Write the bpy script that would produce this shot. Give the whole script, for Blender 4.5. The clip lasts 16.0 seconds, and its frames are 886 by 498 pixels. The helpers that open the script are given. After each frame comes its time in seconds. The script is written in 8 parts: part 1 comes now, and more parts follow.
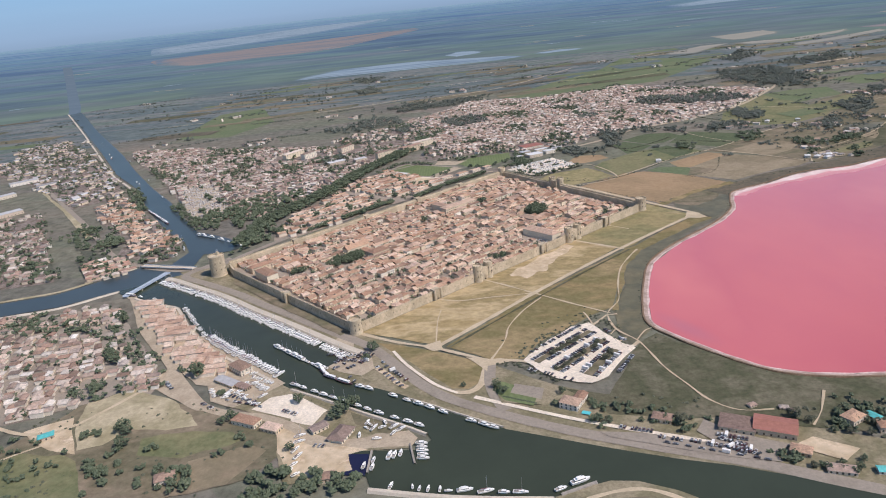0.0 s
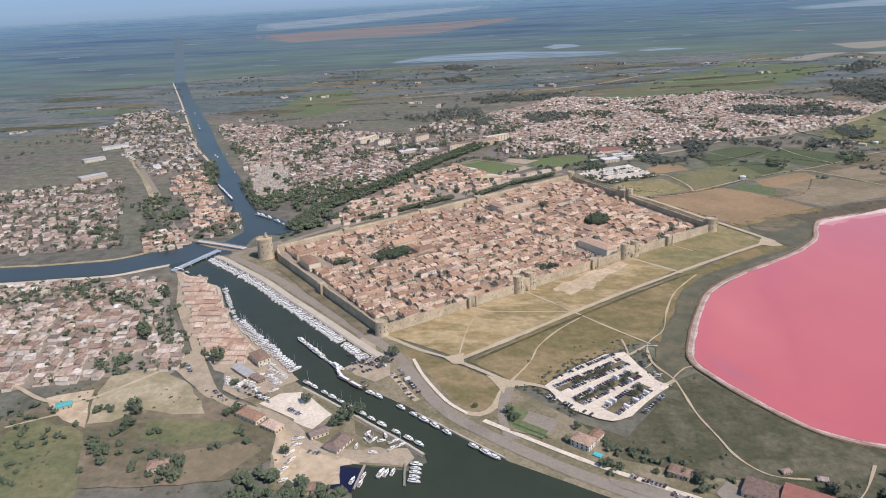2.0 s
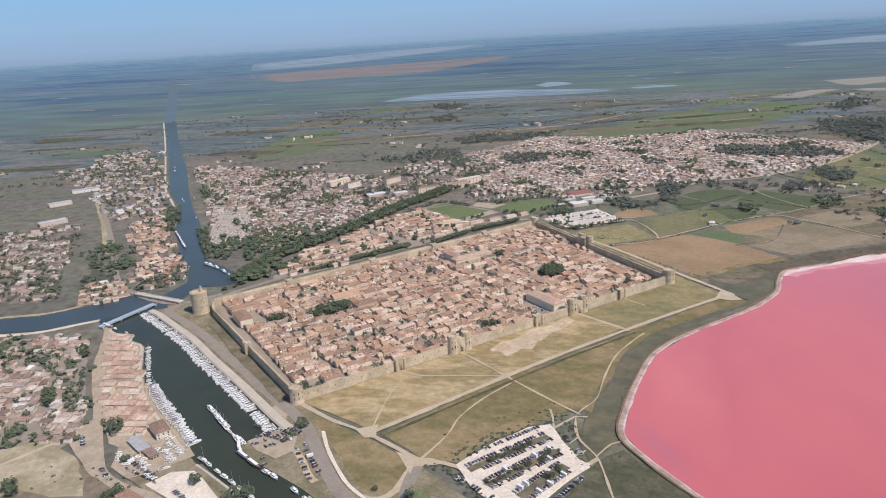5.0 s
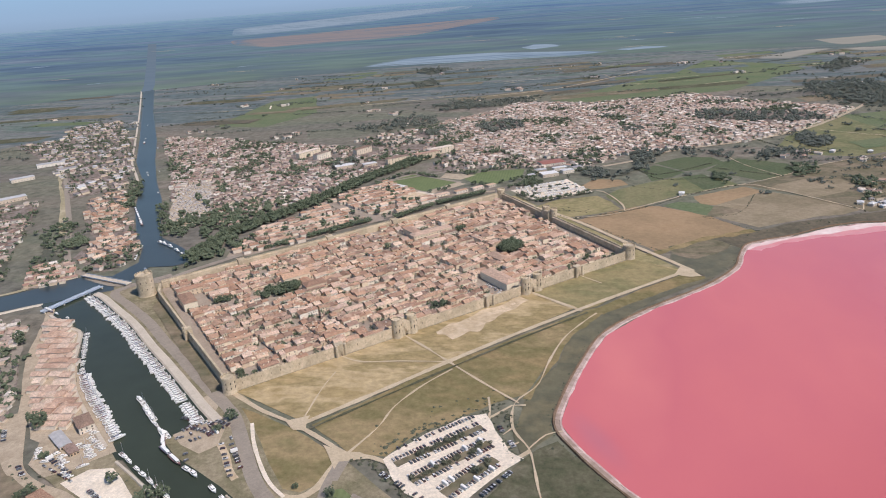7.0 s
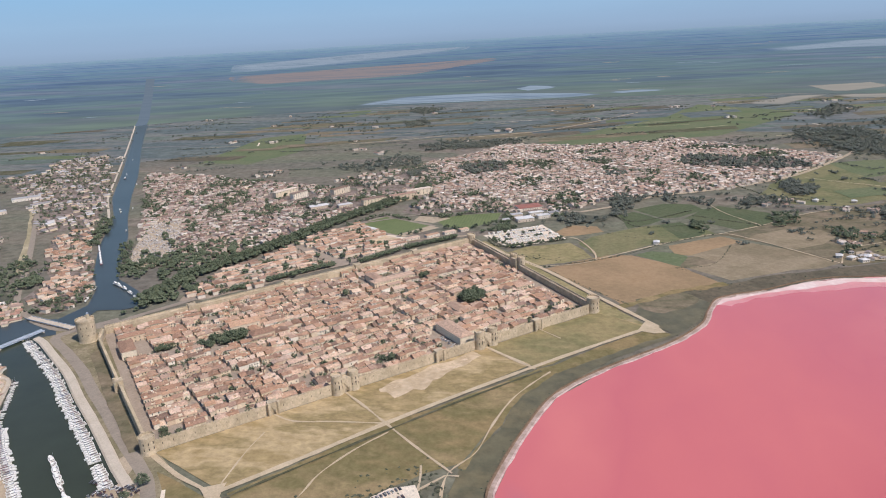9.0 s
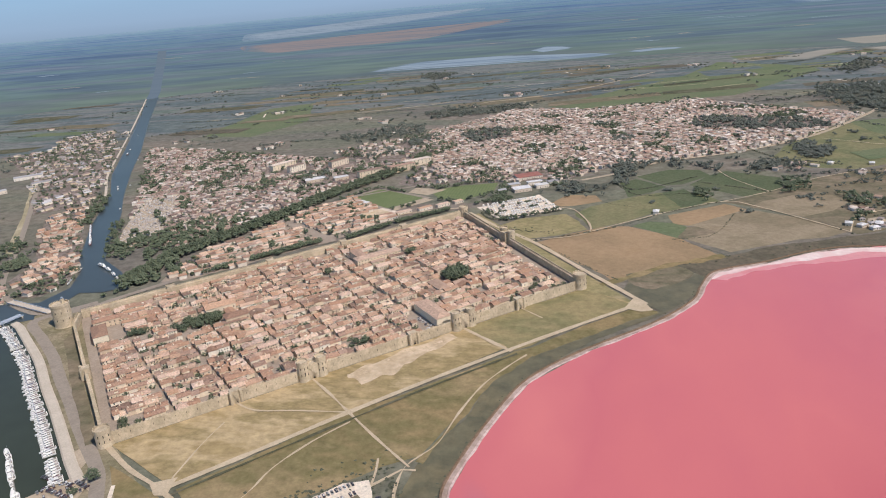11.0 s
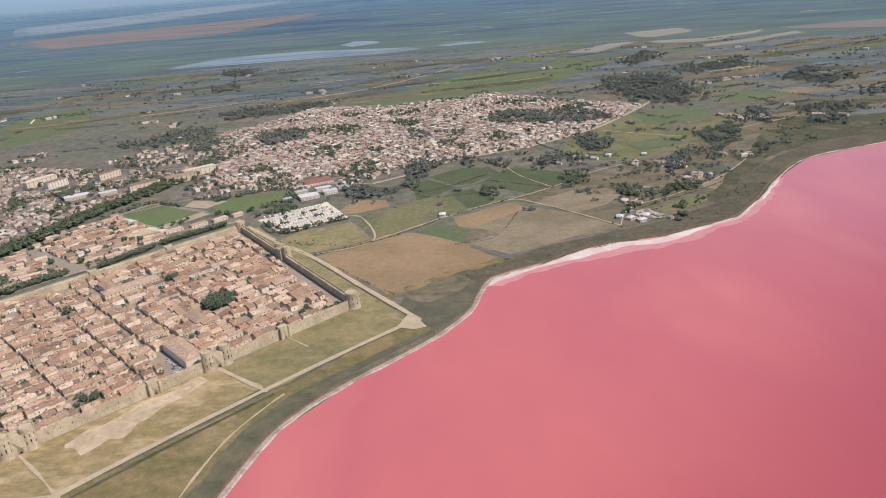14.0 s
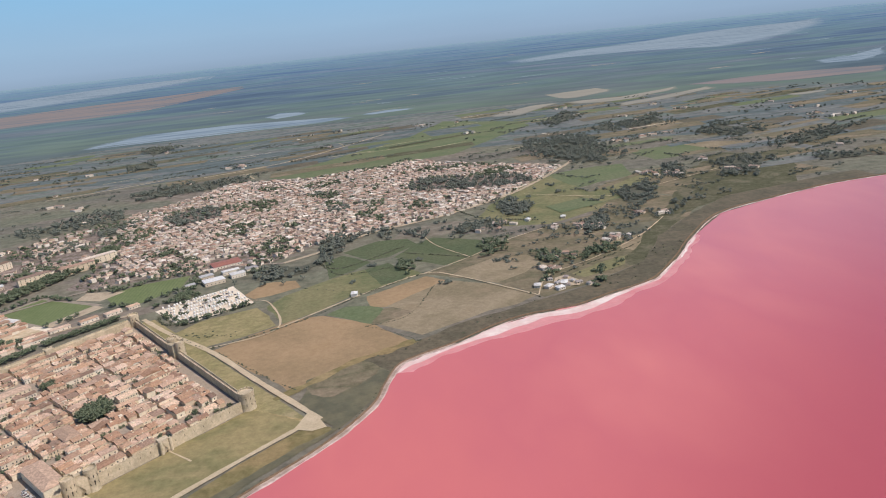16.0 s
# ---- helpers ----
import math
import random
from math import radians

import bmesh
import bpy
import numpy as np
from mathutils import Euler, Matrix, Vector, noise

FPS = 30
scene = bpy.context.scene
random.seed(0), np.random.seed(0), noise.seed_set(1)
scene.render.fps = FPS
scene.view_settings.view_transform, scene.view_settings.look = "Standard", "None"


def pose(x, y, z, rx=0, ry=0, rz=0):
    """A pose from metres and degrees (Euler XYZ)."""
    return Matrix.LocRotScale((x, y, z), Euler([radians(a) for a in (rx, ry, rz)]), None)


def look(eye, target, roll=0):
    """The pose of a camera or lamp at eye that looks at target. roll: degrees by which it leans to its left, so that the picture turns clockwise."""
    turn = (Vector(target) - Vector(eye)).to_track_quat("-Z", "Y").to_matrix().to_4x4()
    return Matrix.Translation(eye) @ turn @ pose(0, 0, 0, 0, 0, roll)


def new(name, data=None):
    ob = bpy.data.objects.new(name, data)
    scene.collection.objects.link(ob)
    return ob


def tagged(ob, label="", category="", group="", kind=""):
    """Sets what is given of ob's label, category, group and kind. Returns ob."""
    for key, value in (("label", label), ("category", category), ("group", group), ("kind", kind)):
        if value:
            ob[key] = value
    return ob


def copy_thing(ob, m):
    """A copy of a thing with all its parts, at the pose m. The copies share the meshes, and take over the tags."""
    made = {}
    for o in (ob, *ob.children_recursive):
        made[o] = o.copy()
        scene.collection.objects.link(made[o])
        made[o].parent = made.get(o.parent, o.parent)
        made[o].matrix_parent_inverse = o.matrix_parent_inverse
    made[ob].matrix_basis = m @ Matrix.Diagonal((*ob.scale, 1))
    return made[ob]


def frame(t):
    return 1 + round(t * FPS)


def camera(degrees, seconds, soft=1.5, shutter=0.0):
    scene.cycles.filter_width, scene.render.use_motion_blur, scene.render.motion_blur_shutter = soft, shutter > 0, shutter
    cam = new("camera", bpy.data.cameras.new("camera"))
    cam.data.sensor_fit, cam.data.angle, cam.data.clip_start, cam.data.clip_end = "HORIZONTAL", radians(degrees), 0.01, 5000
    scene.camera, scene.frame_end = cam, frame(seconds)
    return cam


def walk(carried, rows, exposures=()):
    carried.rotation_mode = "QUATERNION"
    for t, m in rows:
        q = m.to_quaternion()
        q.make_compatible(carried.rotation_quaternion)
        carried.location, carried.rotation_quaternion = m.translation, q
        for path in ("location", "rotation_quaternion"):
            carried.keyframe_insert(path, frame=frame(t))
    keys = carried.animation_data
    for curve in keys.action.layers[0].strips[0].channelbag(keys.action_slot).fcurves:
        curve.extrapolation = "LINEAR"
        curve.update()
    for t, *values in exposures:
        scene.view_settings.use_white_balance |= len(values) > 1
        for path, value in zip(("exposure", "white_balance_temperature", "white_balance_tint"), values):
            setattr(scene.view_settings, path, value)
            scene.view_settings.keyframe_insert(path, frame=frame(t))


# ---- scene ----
cam = camera(65.4, 16.0, soft=1.0)
PATH = [
    (0, (1.511, 0.809, 311.162), (1.4079, 2.6894, 310.4867), -5.81),
    (0.2, (6.450, 4.742, 311.479), (6.3490, 6.6275, 310.8206), -5.99),
    (0.5, (13.858, 10.641, 311.955), (13.7373, 12.5331, 311.3166), -6.28),
    (0.7, (18.784, 14.587, 312.277), (18.6488, 16.4827, 311.6553), -6.01),
    (1, (26.174, 20.505, 312.760), (26.0023, 22.4046, 312.1589), -3.98),
    (1.2, (31.090, 24.482, 313.092), (30.8793, 26.3778, 312.4895), -3.49),
    (1.5, (38.464, 30.448, 313.589), (38.1457, 32.3343, 313.0043), -2.11),
    (1.7, (43.385, 34.493, 313.922), (43.0068, 36.3615, 313.3170), -2.47),
    (2, (50.767, 40.561, 314.422), (50.4115, 42.4043, 313.7321), -3.03),
    (2.2, (55.699, 44.706, 314.736), (55.3500, 46.5480, 314.0385), -1.89),
    (2.5, (63.097, 50.924, 315.206), (62.7763, 52.7689, 314.5042), -3.61),
    (2.7, (68.032, 55.148, 315.493), (67.7670, 57.0123, 314.8176), -2.57),
    (3, (75.434, 61.485, 315.923), (75.2171, 63.3506, 315.2342), -3.61),
    (3.2, (80.362, 65.709, 316.206), (80.1739, 67.5734, 315.5063), -3.75),
    (3.5, (87.755, 72.046, 316.631), (87.6014, 73.9185, 315.9443), -4.54),
    (3.7, (92.670, 76.172, 316.950), (92.5245, 78.0539, 316.2887), -3.98),
    (4, (100.043, 82.361, 317.428), (99.8831, 84.2501, 316.7918), -3.19),
    (4.2, (104.959, 86.386, 317.793), (104.7304, 88.2883, 317.2203), -2.64),
    (6.3, (156.596, 127.937, 322.028), (156.1678, 129.7699, 321.3519), -3.91),
    (6.5, (161.458, 132.181, 322.297), (161.0483, 134.0149, 321.6109), -3.70),
    (6.8, (168.708, 138.789, 322.572), (168.3248, 140.6215, 321.8681), -3.83),
    (7, (173.542, 143.195, 322.756), (173.1674, 145.0321, 322.0613), -4.09),
    (7.2, (178.351, 147.776, 322.828), (177.9801, 149.6235, 322.1568), -4.54),
    (7.5, (185.564, 154.648, 322.935), (185.2014, 156.5137, 322.3111), -4.81),
    (7.7, (190.368, 159.337, 322.923), (190.0151, 161.2098, 322.3165), -5.64),
    (8, (197.574, 166.370, 322.904), (197.2275, 168.2481, 322.3096), -4.52),
    (8.2, (202.384, 171.097, 322.854), (202.0325, 172.9756, 322.2634), -3.91),
    (10.3, (252.306, 220.164, 321.563), (251.8603, 222.0034, 320.9176), -4.59),
    (10.5, (256.911, 224.654, 321.385), (256.4434, 226.4824, 320.7231), -5.63),
    (10.8, (263.753, 231.355, 321.090), (263.2817, 233.1768, 320.4127), -5.31),
    (11, (268.314, 235.822, 320.893), (267.8536, 237.6438, 320.2080), -4.97),
    (11.2, (272.871, 240.403, 320.657), (272.4413, 242.2321, 319.9721), -4.63),
    (11.5, (279.706, 247.274, 320.303), (279.3220, 249.1173, 319.6296), -3.97),
    (11.7, (284.305, 252.056, 320.036), (283.9413, 253.9083, 319.3763), -3.48),
    (12, (291.203, 259.228, 319.636), (290.8710, 261.0877, 318.9803), -3.44),
    (12.2, (295.852, 264.197, 319.366), (295.5584, 266.0579, 318.6938), -4.15),
    (12.5, (302.826, 271.651, 318.960), (302.5696, 273.5171, 318.2882), -4.32),
    (12.7, (307.510, 276.747, 318.710), (307.2834, 278.6135, 318.0274), -4.22),
    (13, (314.535, 284.392, 318.336), (314.3547, 286.2477, 317.6112), -5.00),
    (13.2, (319.225, 289.547, 318.122), (319.0753, 291.3996, 317.3842), -4.83),
    (13.5, (326.259, 297.279, 317.802), (326.1580, 299.1270, 317.0428), -4.87),
    (13.7, (330.931, 302.433, 317.634), (330.8793, 304.2870, 316.8847), -3.11),
    (14, (337.938, 310.165, 317.382), (337.9349, 312.0244, 316.6452), -4.08),
    (14.2, (342.588, 315.260, 317.267), (342.6149, 317.1158, 316.5214), -4.88),
    (14.5, (349.563, 322.903, 317.095), (349.6420, 324.7606, 316.3584), -4.72),
    (14.7, (354.198, 327.886, 317.033), (354.3093, 329.7394, 316.2892), -4.33),
    (15, (361.151, 335.361, 316.940), (361.2944, 337.2175, 316.2107), -3.71),
    (15.2, (365.772, 340.242, 316.910), (365.9307, 342.0968, 316.1793), -4.54),
    (15.5, (372.703, 347.563, 316.865), (372.8732, 349.4261, 316.1578), -4.17),
    (15.7, (377.310, 352.398, 316.838), (377.4661, 354.2926, 316.2171), -4.66),
    (16, (384.220, 359.650, 316.797), (384.3924, 361.5554, 316.2151), -5.81),
]
exposures = [(0.0, 0.0, 6320, 12), (4.2, 0.0, 6320, 12), (7.5, 0.0, 6420, 12), (10.5, 0.0, 6540, 11), (13.0, 0.0, 6620, 10), (16.0, 0.0, 6700, 10)]
walk(cam, [(t, look(eye, target, roll)) for t, eye, target, roll in PATH], exposures)

# ---- world and sun ----
SUN_ELEVATION, SUN_X, SUN_Y = 52.0, 0.87, -0.50
sun_azimuth = math.atan2(SUN_X, SUN_Y)
world = bpy.data.worlds.new("world")
scene.world = world
world.use_nodes = True
wn = world.node_tree.nodes
sky = wn.new("ShaderNodeTexSky")
sky.sky_type, sky.sun_disc = "NISHITA", False
sky.sun_elevation, sky.sun_rotation = radians(SUN_ELEVATION), sun_azimuth
sky.altitude, sky.air_density, sky.dust_density, sky.ozone_density = 300.0, 1.0, 0.1, 4.0
cool = wn.new("ShaderNodeMix")
cool.data_type, cool.blend_type = "RGBA", "MULTIPLY"
cool.inputs[0].default_value = 1.0
cool.inputs[7].default_value = (0.90, 0.93, 1.03, 1)
world.node_tree.links.new(sky.outputs[0], cool.inputs[6])
world.node_tree.links.new(cool.outputs[2], wn["Background"].inputs[0])
wn["Background"].inputs[1].default_value = 0.12
sun_data = bpy.data.lights.new("sun", "SUN")
sun_data.energy, sun_data.angle, sun_data.color = 4.0, radians(0.6), (1.0, 0.925, 0.875)
sun = new("sun", sun_data)
flat = math.cos(radians(SUN_ELEVATION)) / math.hypot(SUN_X, SUN_Y)
sun.matrix_basis = look((SUN_X * flat * 900, SUN_Y * flat * 900, math.sin(radians(SUN_ELEVATION)) * 900), (0, 0, 0))

# ---- materials ----


def graph(name, rough=0.9, spec=0.3):
    m = bpy.data.materials.new(name)
    m.use_nodes = True
    b = m.node_tree.nodes["Principled BSDF"]
    b.inputs["Roughness"].default_value = rough
    b.inputs["Specular IOR Level"].default_value = spec
    return m, m.node_tree.nodes, m.node_tree.links, b


def ramp(nd, cols, linear=True):
    r = nd.new("ShaderNodeValToRGB")
    e = r.color_ramp.elements
    while len(e) < len(cols):
        e.new(0.5)
    for i, c in enumerate(cols):
        e[i].position = i / max(1, len(cols) - 1) if linear else i / len(cols)
        e[i].color = (*c, 1)
    if not linear:
        r.color_ramp.interpolation = "CONSTANT"
    return r


def spread(nd, lk, fac, low, high):
    s = nd.new("ShaderNodeMapRange")
    s.inputs[1].default_value, s.inputs[2].default_value = low, high
    lk.new(fac, s.inputs[0])
    return s.outputs[0]


def place(nd, lk, turn=0.0, stretch=(1, 1, 1)):
    g, mp = nd.new("ShaderNodeNewGeometry"), nd.new("ShaderNodeMapping")
    mp.vector_type = "POINT"
    mp.inputs["Rotation"].default_value = (0, 0, radians(turn))
    mp.inputs["Scale"].default_value = stretch
    lk.new(g.outputs["Position"], mp.inputs[0])
    return mp.outputs[0]


def tint(nd, lk, a, b, kind="MULTIPLY", fac=1.0):
    x = nd.new("ShaderNodeMix")
    x.data_type, x.blend_type = "RGBA", kind
    x.inputs[0].default_value = fac
    lk.new(a, x.inputs[6])
    lk.new(b, x.inputs[7])
    return x


def grain(nd, lk, vec, scale, detail=6.0, rough=0.6):
    n = nd.new("ShaderNodeTexNoise")
    n.inputs["Scale"].default_value, n.inputs["Detail"].default_value, n.inputs["Roughness"].default_value = scale, detail, rough
    lk.new(vec, n.inputs["Vector"])
    return n.outputs[0]


def bump(nd, lk, b, height, strength=0.3, distance=0.3):
    n = nd.new("ShaderNodeBump")
    n.inputs["Strength"].default_value, n.inputs["Distance"].default_value = strength, distance
    lk.new(height, n.inputs["Height"])
    lk.new(n.outputs[0], b.inputs["Normal"])


def soil(name, cols, coarse=0.02, fine=0.3, turn=0.0, stretch=(1, 1, 1), rough=0.95, rows=0.0, row_depth=0.5, contrast=0.35, spec=0.06):
    """Ground cover: broad stains, fine mottling and, where asked, planted rows."""
    m, nd, lk, b = graph(name, rough, spec)
    vec = place(nd, lk, turn, stretch)
    raw = place(nd, lk, turn)
    r = ramp(nd, cols)
    lk.new(spread(nd, lk, grain(nd, lk, vec, coarse), 0.28, 0.72), r.inputs[0])
    f = grain(nd, lk, raw, fine, 4.0, 0.75)
    shade = ramp(nd, [(1 - contrast,) * 3, (1 + contrast,) * 3])
    lk.new(spread(nd, lk, f, 0.3, 0.7), shade.inputs[0])
    out = tint(nd, lk, r.outputs[0], shade.outputs[0]).outputs[2]
    if rows:
        w = nd.new("ShaderNodeTexWave")
        w.wave_type, w.bands_direction = "BANDS", "X"
        w.inputs["Scale"].default_value, w.inputs["Distortion"].default_value = rows, 1.5
        lk.new(raw, w.inputs["Vector"])
        dark = ramp(nd, [(1 - row_depth,) * 3, (1, 1, 1)])
        lk.new(w.outputs["Fac"], dark.inputs[0])
        out = tint(nd, lk, out, dark.outputs[0]).outputs[2]
    lk.new(out, b.inputs["Base Color"])
    bump(nd, lk, b, f, 0.4, 0.4)
    return m


def pick(nd, lk):
    """A number of its own for each object and each loose piece."""
    o, g, s, f = nd.new("ShaderNodeObjectInfo"), nd.new("ShaderNodeNewGeometry"), nd.new("ShaderNodeMath"), nd.new("ShaderNodeMath")
    f.operation = "FRACT"
    lk.new(o.outputs["Random"], s.inputs[0])
    lk.new(g.outputs["Random Per Island"], s.inputs[1])
    lk.new(s.outputs[0], f.inputs[0])
    return f.outputs[0]


def mixed(name, cols, rough=0.9, spec=0.25, scale=0.4, contrast=0.25, metal=0.0):
    """Each piece takes one of the colours, with weathering over it."""
    m, nd, lk, b = graph(name, rough, spec)
    b.inputs["Metallic"].default_value = metal
    r = ramp(nd, cols)
    lk.new(pick(nd, lk), r.inputs[0])
    vec = place(nd, lk)
    f = grain(nd, lk, vec, scale, 5.0, 0.7)
    shade = ramp(nd, [(1 - contrast,) * 3, (1 + contrast,) * 3])
    lk.new(spread(nd, lk, f, 0.3, 0.7), shade.inputs[0])
    lk.new(tint(nd, lk, r.outputs[0], shade.outputs[0]).outputs[2], b.inputs["Base Color"])
    bump(nd, lk, b, f, 0.3, 0.1)
    return m


def water(name, col, rough, ripple, far_col=None):
    m, nd, lk, b = graph(name, rough, 0.35)
    b.inputs["IOR"].default_value = 1.33
    vec = place(nd, lk)
    r = ramp(nd, [col, far_col or tuple(c * 1.3 for c in col)])
    lk.new(spread(nd, lk, grain(nd, lk, vec, 0.012), 0.3, 0.7), r.inputs[0])
    lk.new(r.outputs[0], b.inputs["Base Color"])
    bump(nd, lk, b, grain(nd, lk, vec, 0.5, 4.0), ripple, 0.3)
    return m


M = {}
M["grass_gold"] = soil("dry_grass", [(0.375, 0.272, 0.132), (0.445, 0.325, 0.168), (0.29, 0.222, 0.105), (0.495, 0.372, 0.205), (0.34, 0.25, 0.12), (0.41, 0.305, 0.15)], 0.02, 0.12, 42, (0.5, 1.2, 1), contrast=0.18)
M["grass_brown"] = soil("brown_grass", [(0.228, 0.170, 0.081), (0.288, 0.211, 0.104), (0.191, 0.160, 0.073), (0.326, 0.241, 0.126), (0.214, 0.178, 0.085)], 0.014, 0.12, 42, (0.6, 1.2, 1), contrast=0.22)
M["path"] = soil("pale_dirt", [(0.473, 0.372, 0.241), (0.583, 0.467, 0.314)], 0.05, 0.5, contrast=0.15)
M["gravel"] = soil("white_gravel", [(0.659, 0.550, 0.410), (0.821, 0.704, 0.549)], 0.06, 0.5, contrast=0.2)
M["dry_field"] = soil("dry_tan_grass", [(0.40, 0.325, 0.20), (0.48, 0.395, 0.255), (0.33, 0.28, 0.165), (0.44, 0.36, 0.225)], 0.02, 0.2, contrast=0.2)
M["sand"] = soil("pale_sand", [(0.513, 0.391, 0.249), (0.627, 0.493, 0.331), (0.475, 0.358, 0.224), (0.665, 0.530, 0.370)], 0.05, 0.4, contrast=0.18)
M["asphalt"] = soil("old_asphalt", [(0.256, 0.214, 0.163), (0.326, 0.273, 0.211), (0.286, 0.239, 0.184)], 0.04, 0.5, contrast=0.15)
M["paving"] = soil("pale_paving", [(0.370, 0.292, 0.199), (0.470, 0.376, 0.263), (0.330, 0.264, 0.182)], 0.05, 0.6, contrast=0.18)
M["verge"] = soil("dusty_verge", [(0.238, 0.194, 0.122), (0.310, 0.256, 0.164), (0.194, 0.169, 0.097), (0.359, 0.294, 0.193)], 0.025, 0.3, contrast=0.25)
M["mud"] = soil("dark_marsh_mud", [(0.124, 0.105, 0.066), (0.149, 0.121, 0.078), (0.107, 0.093, 0.059), (0.138, 0.118, 0.072)], 0.018, 0.12, contrast=0.28, rough=0.75, spec=0.15)
M["scrub"] = soil("green_brown_scrub", [(0.105, 0.099, 0.058), (0.135, 0.122, 0.076), (0.091, 0.092, 0.052), (0.165, 0.145, 0.095), (0.114, 0.108, 0.065)], 0.016, 0.2, contrast=0.25)
M["field_brown"] = soil("ploughed_earth", [(0.322, 0.218, 0.117), (0.379, 0.259, 0.148), (0.305, 0.215, 0.122), (0.356, 0.251, 0.153)], 0.009, 0.12, 62, rows=0.35, row_depth=0.06, contrast=0.12)
M["field_tan"] = soil("stubble", [(0.275, 0.215, 0.135), (0.325, 0.258, 0.168), (0.235, 0.19, 0.118), (0.30, 0.23, 0.15)], 0.012, 0.15, 30, rows=0.3, row_depth=0.08, contrast=0.15)
M["field_green"] = soil("vine_rows", [(0.10, 0.125, 0.068), (0.122, 0.142, 0.076), (0.15, 0.155, 0.088)], 0.016, 0.2, 30, rows=0.3, row_depth=0.22, contrast=0.25)
M["meadow"] = soil("green_meadow", [(0.118, 0.152, 0.076), (0.140, 0.167, 0.086), (0.162, 0.176, 0.096), (0.132, 0.165, 0.078)], 0.01, 0.15, contrast=0.2)
M["yellow"] = soil("dry_yellow_grass", [(0.285, 0.235, 0.115), (0.335, 0.272, 0.14), (0.24, 0.21, 0.10), (0.37, 0.295, 0.165)], 0.02, 0.15, contrast=0.22)
M["olive"] = soil("olive_pasture", [(0.182, 0.175, 0.088), (0.226, 0.203, 0.106), (0.154, 0.162, 0.080), (0.248, 0.214, 0.118)], 0.012, 0.15, contrast=0.22)
M["pitch"] = soil("mown_turf", [(0.15, 0.185, 0.08), (0.185, 0.215, 0.098)], 0.03, 0.2, rows=0.06, row_depth=0.12, contrast=0.15)
M["suburb"] = soil("streets_and_gardens", [(0.088, 0.086, 0.047), (0.177, 0.142, 0.110), (0.283, 0.226, 0.189), (0.100, 0.097, 0.053)], 0.07, 0.25, contrast=0.4)
M["street"] = soil("old_street_stone", [(0.313, 0.249, 0.186), (0.394, 0.319, 0.244)], 0.06, 0.5, contrast=0.2)
M["salt"] = soil("crusted_salt", [(0.74, 0.56, 0.49), (0.80, 0.68, 0.60), (0.72, 0.51, 0.45), (0.78, 0.63, 0.55)], 0.02, 0.12, contrast=0.07)
M["salt_flat"] = soil("pinkish_salt_mud", [(0.40, 0.29, 0.225), (0.50, 0.375, 0.305), (0.33, 0.245, 0.185), (0.46, 0.33, 0.27)], 0.06, 0.3, contrast=0.2)
M["salt_rim"] = soil("stained_salt_rim", [(0.582, 0.408, 0.344), (0.698, 0.541, 0.465), (0.504, 0.342, 0.288), (0.640, 0.475, 0.409)], 0.06, 0.3, contrast=0.2)
M["pasture"] = soil("dry_pasture", [(0.178, 0.150, 0.095), (0.221, 0.178, 0.116), (0.151, 0.135, 0.082), (0.254, 0.198, 0.133), (0.167, 0.150, 0.089)], 0.011, 0.12, -15, (0.6, 1.4, 1), contrast=0.25)
M["brine_edge"] = soil("pale_pink_shallows", [(0.685, 0.225, 0.21), (0.725, 0.30, 0.275), (0.66, 0.19, 0.18)], 0.03, 0.15, contrast=0.06, rough=0.35, spec=0.4)
M["dike"] = soil("brown_dike_earth", [(0.179, 0.119, 0.072), (0.241, 0.164, 0.108)], 0.05, 0.4, contrast=0.3)
M["stone"] = soil("limestone_blocks", [(0.504, 0.404, 0.263), (0.598, 0.488, 0.336), (0.452, 0.367, 0.247), (0.557, 0.462, 0.315)], 0.05, 0.5, contrast=0.2)
M["roof_pink"] = mixed("pink_clay_tiles", [(0.478, 0.315, 0.217), (0.582, 0.415, 0.297), (0.385, 0.242, 0.164), (0.645, 0.499, 0.371), (0.437, 0.278, 0.191)], 0.9, 0.2, 0.45, 0.36)
# distance haze is mixed into the reed colour as extra blue
M["hazy_reeds"] = soil("hazy_reed_marsh", [(0.118, 0.143, 0.129), (0.150, 0.167, 0.148), (0.105, 0.131, 0.127), (0.190, 0.187, 0.167), (0.125, 0.160, 0.125), (0.135, 0.141, 0.131)], 0.004, 0.03, -18, (0.35, 1.7, 1), contrast=0.3)
M["roof_teal"] = mixed("turquoise_sheet_roof", [(0.10, 0.42, 0.38), (0.12, 0.46, 0.42)], 0.5, 0.4)
M["roof_shed"] = mixed("shed_roofs", [(0.42, 0.40, 0.375), (0.30, 0.25, 0.21), (0.56, 0.54, 0.51), (0.36, 0.25, 0.19), (0.26, 0.23, 0.21), (0.40, 0.30, 0.24)], 0.8, 0.3, 0.3, 0.2)
M["tomb"] = mixed("pale_tomb_stone", [(0.46, 0.41, 0.355), (0.60, 0.55, 0.49), (0.36, 0.32, 0.28), (0.70, 0.65, 0.59)])
M["roof"] = mixed("clay_tiles", [(0.706, 0.519, 0.367), (0.441, 0.266, 0.165), (0.291, 0.178, 0.120), (0.514, 0.331, 0.216), (0.219, 0.144, 0.105), (0.605, 0.417, 0.288), (0.394, 0.229, 0.144), (0.326, 0.216, 0.155), (0.661, 0.482, 0.357), (0.473, 0.306, 0.211)], 0.9, 0.1, 0.7, 0.42)
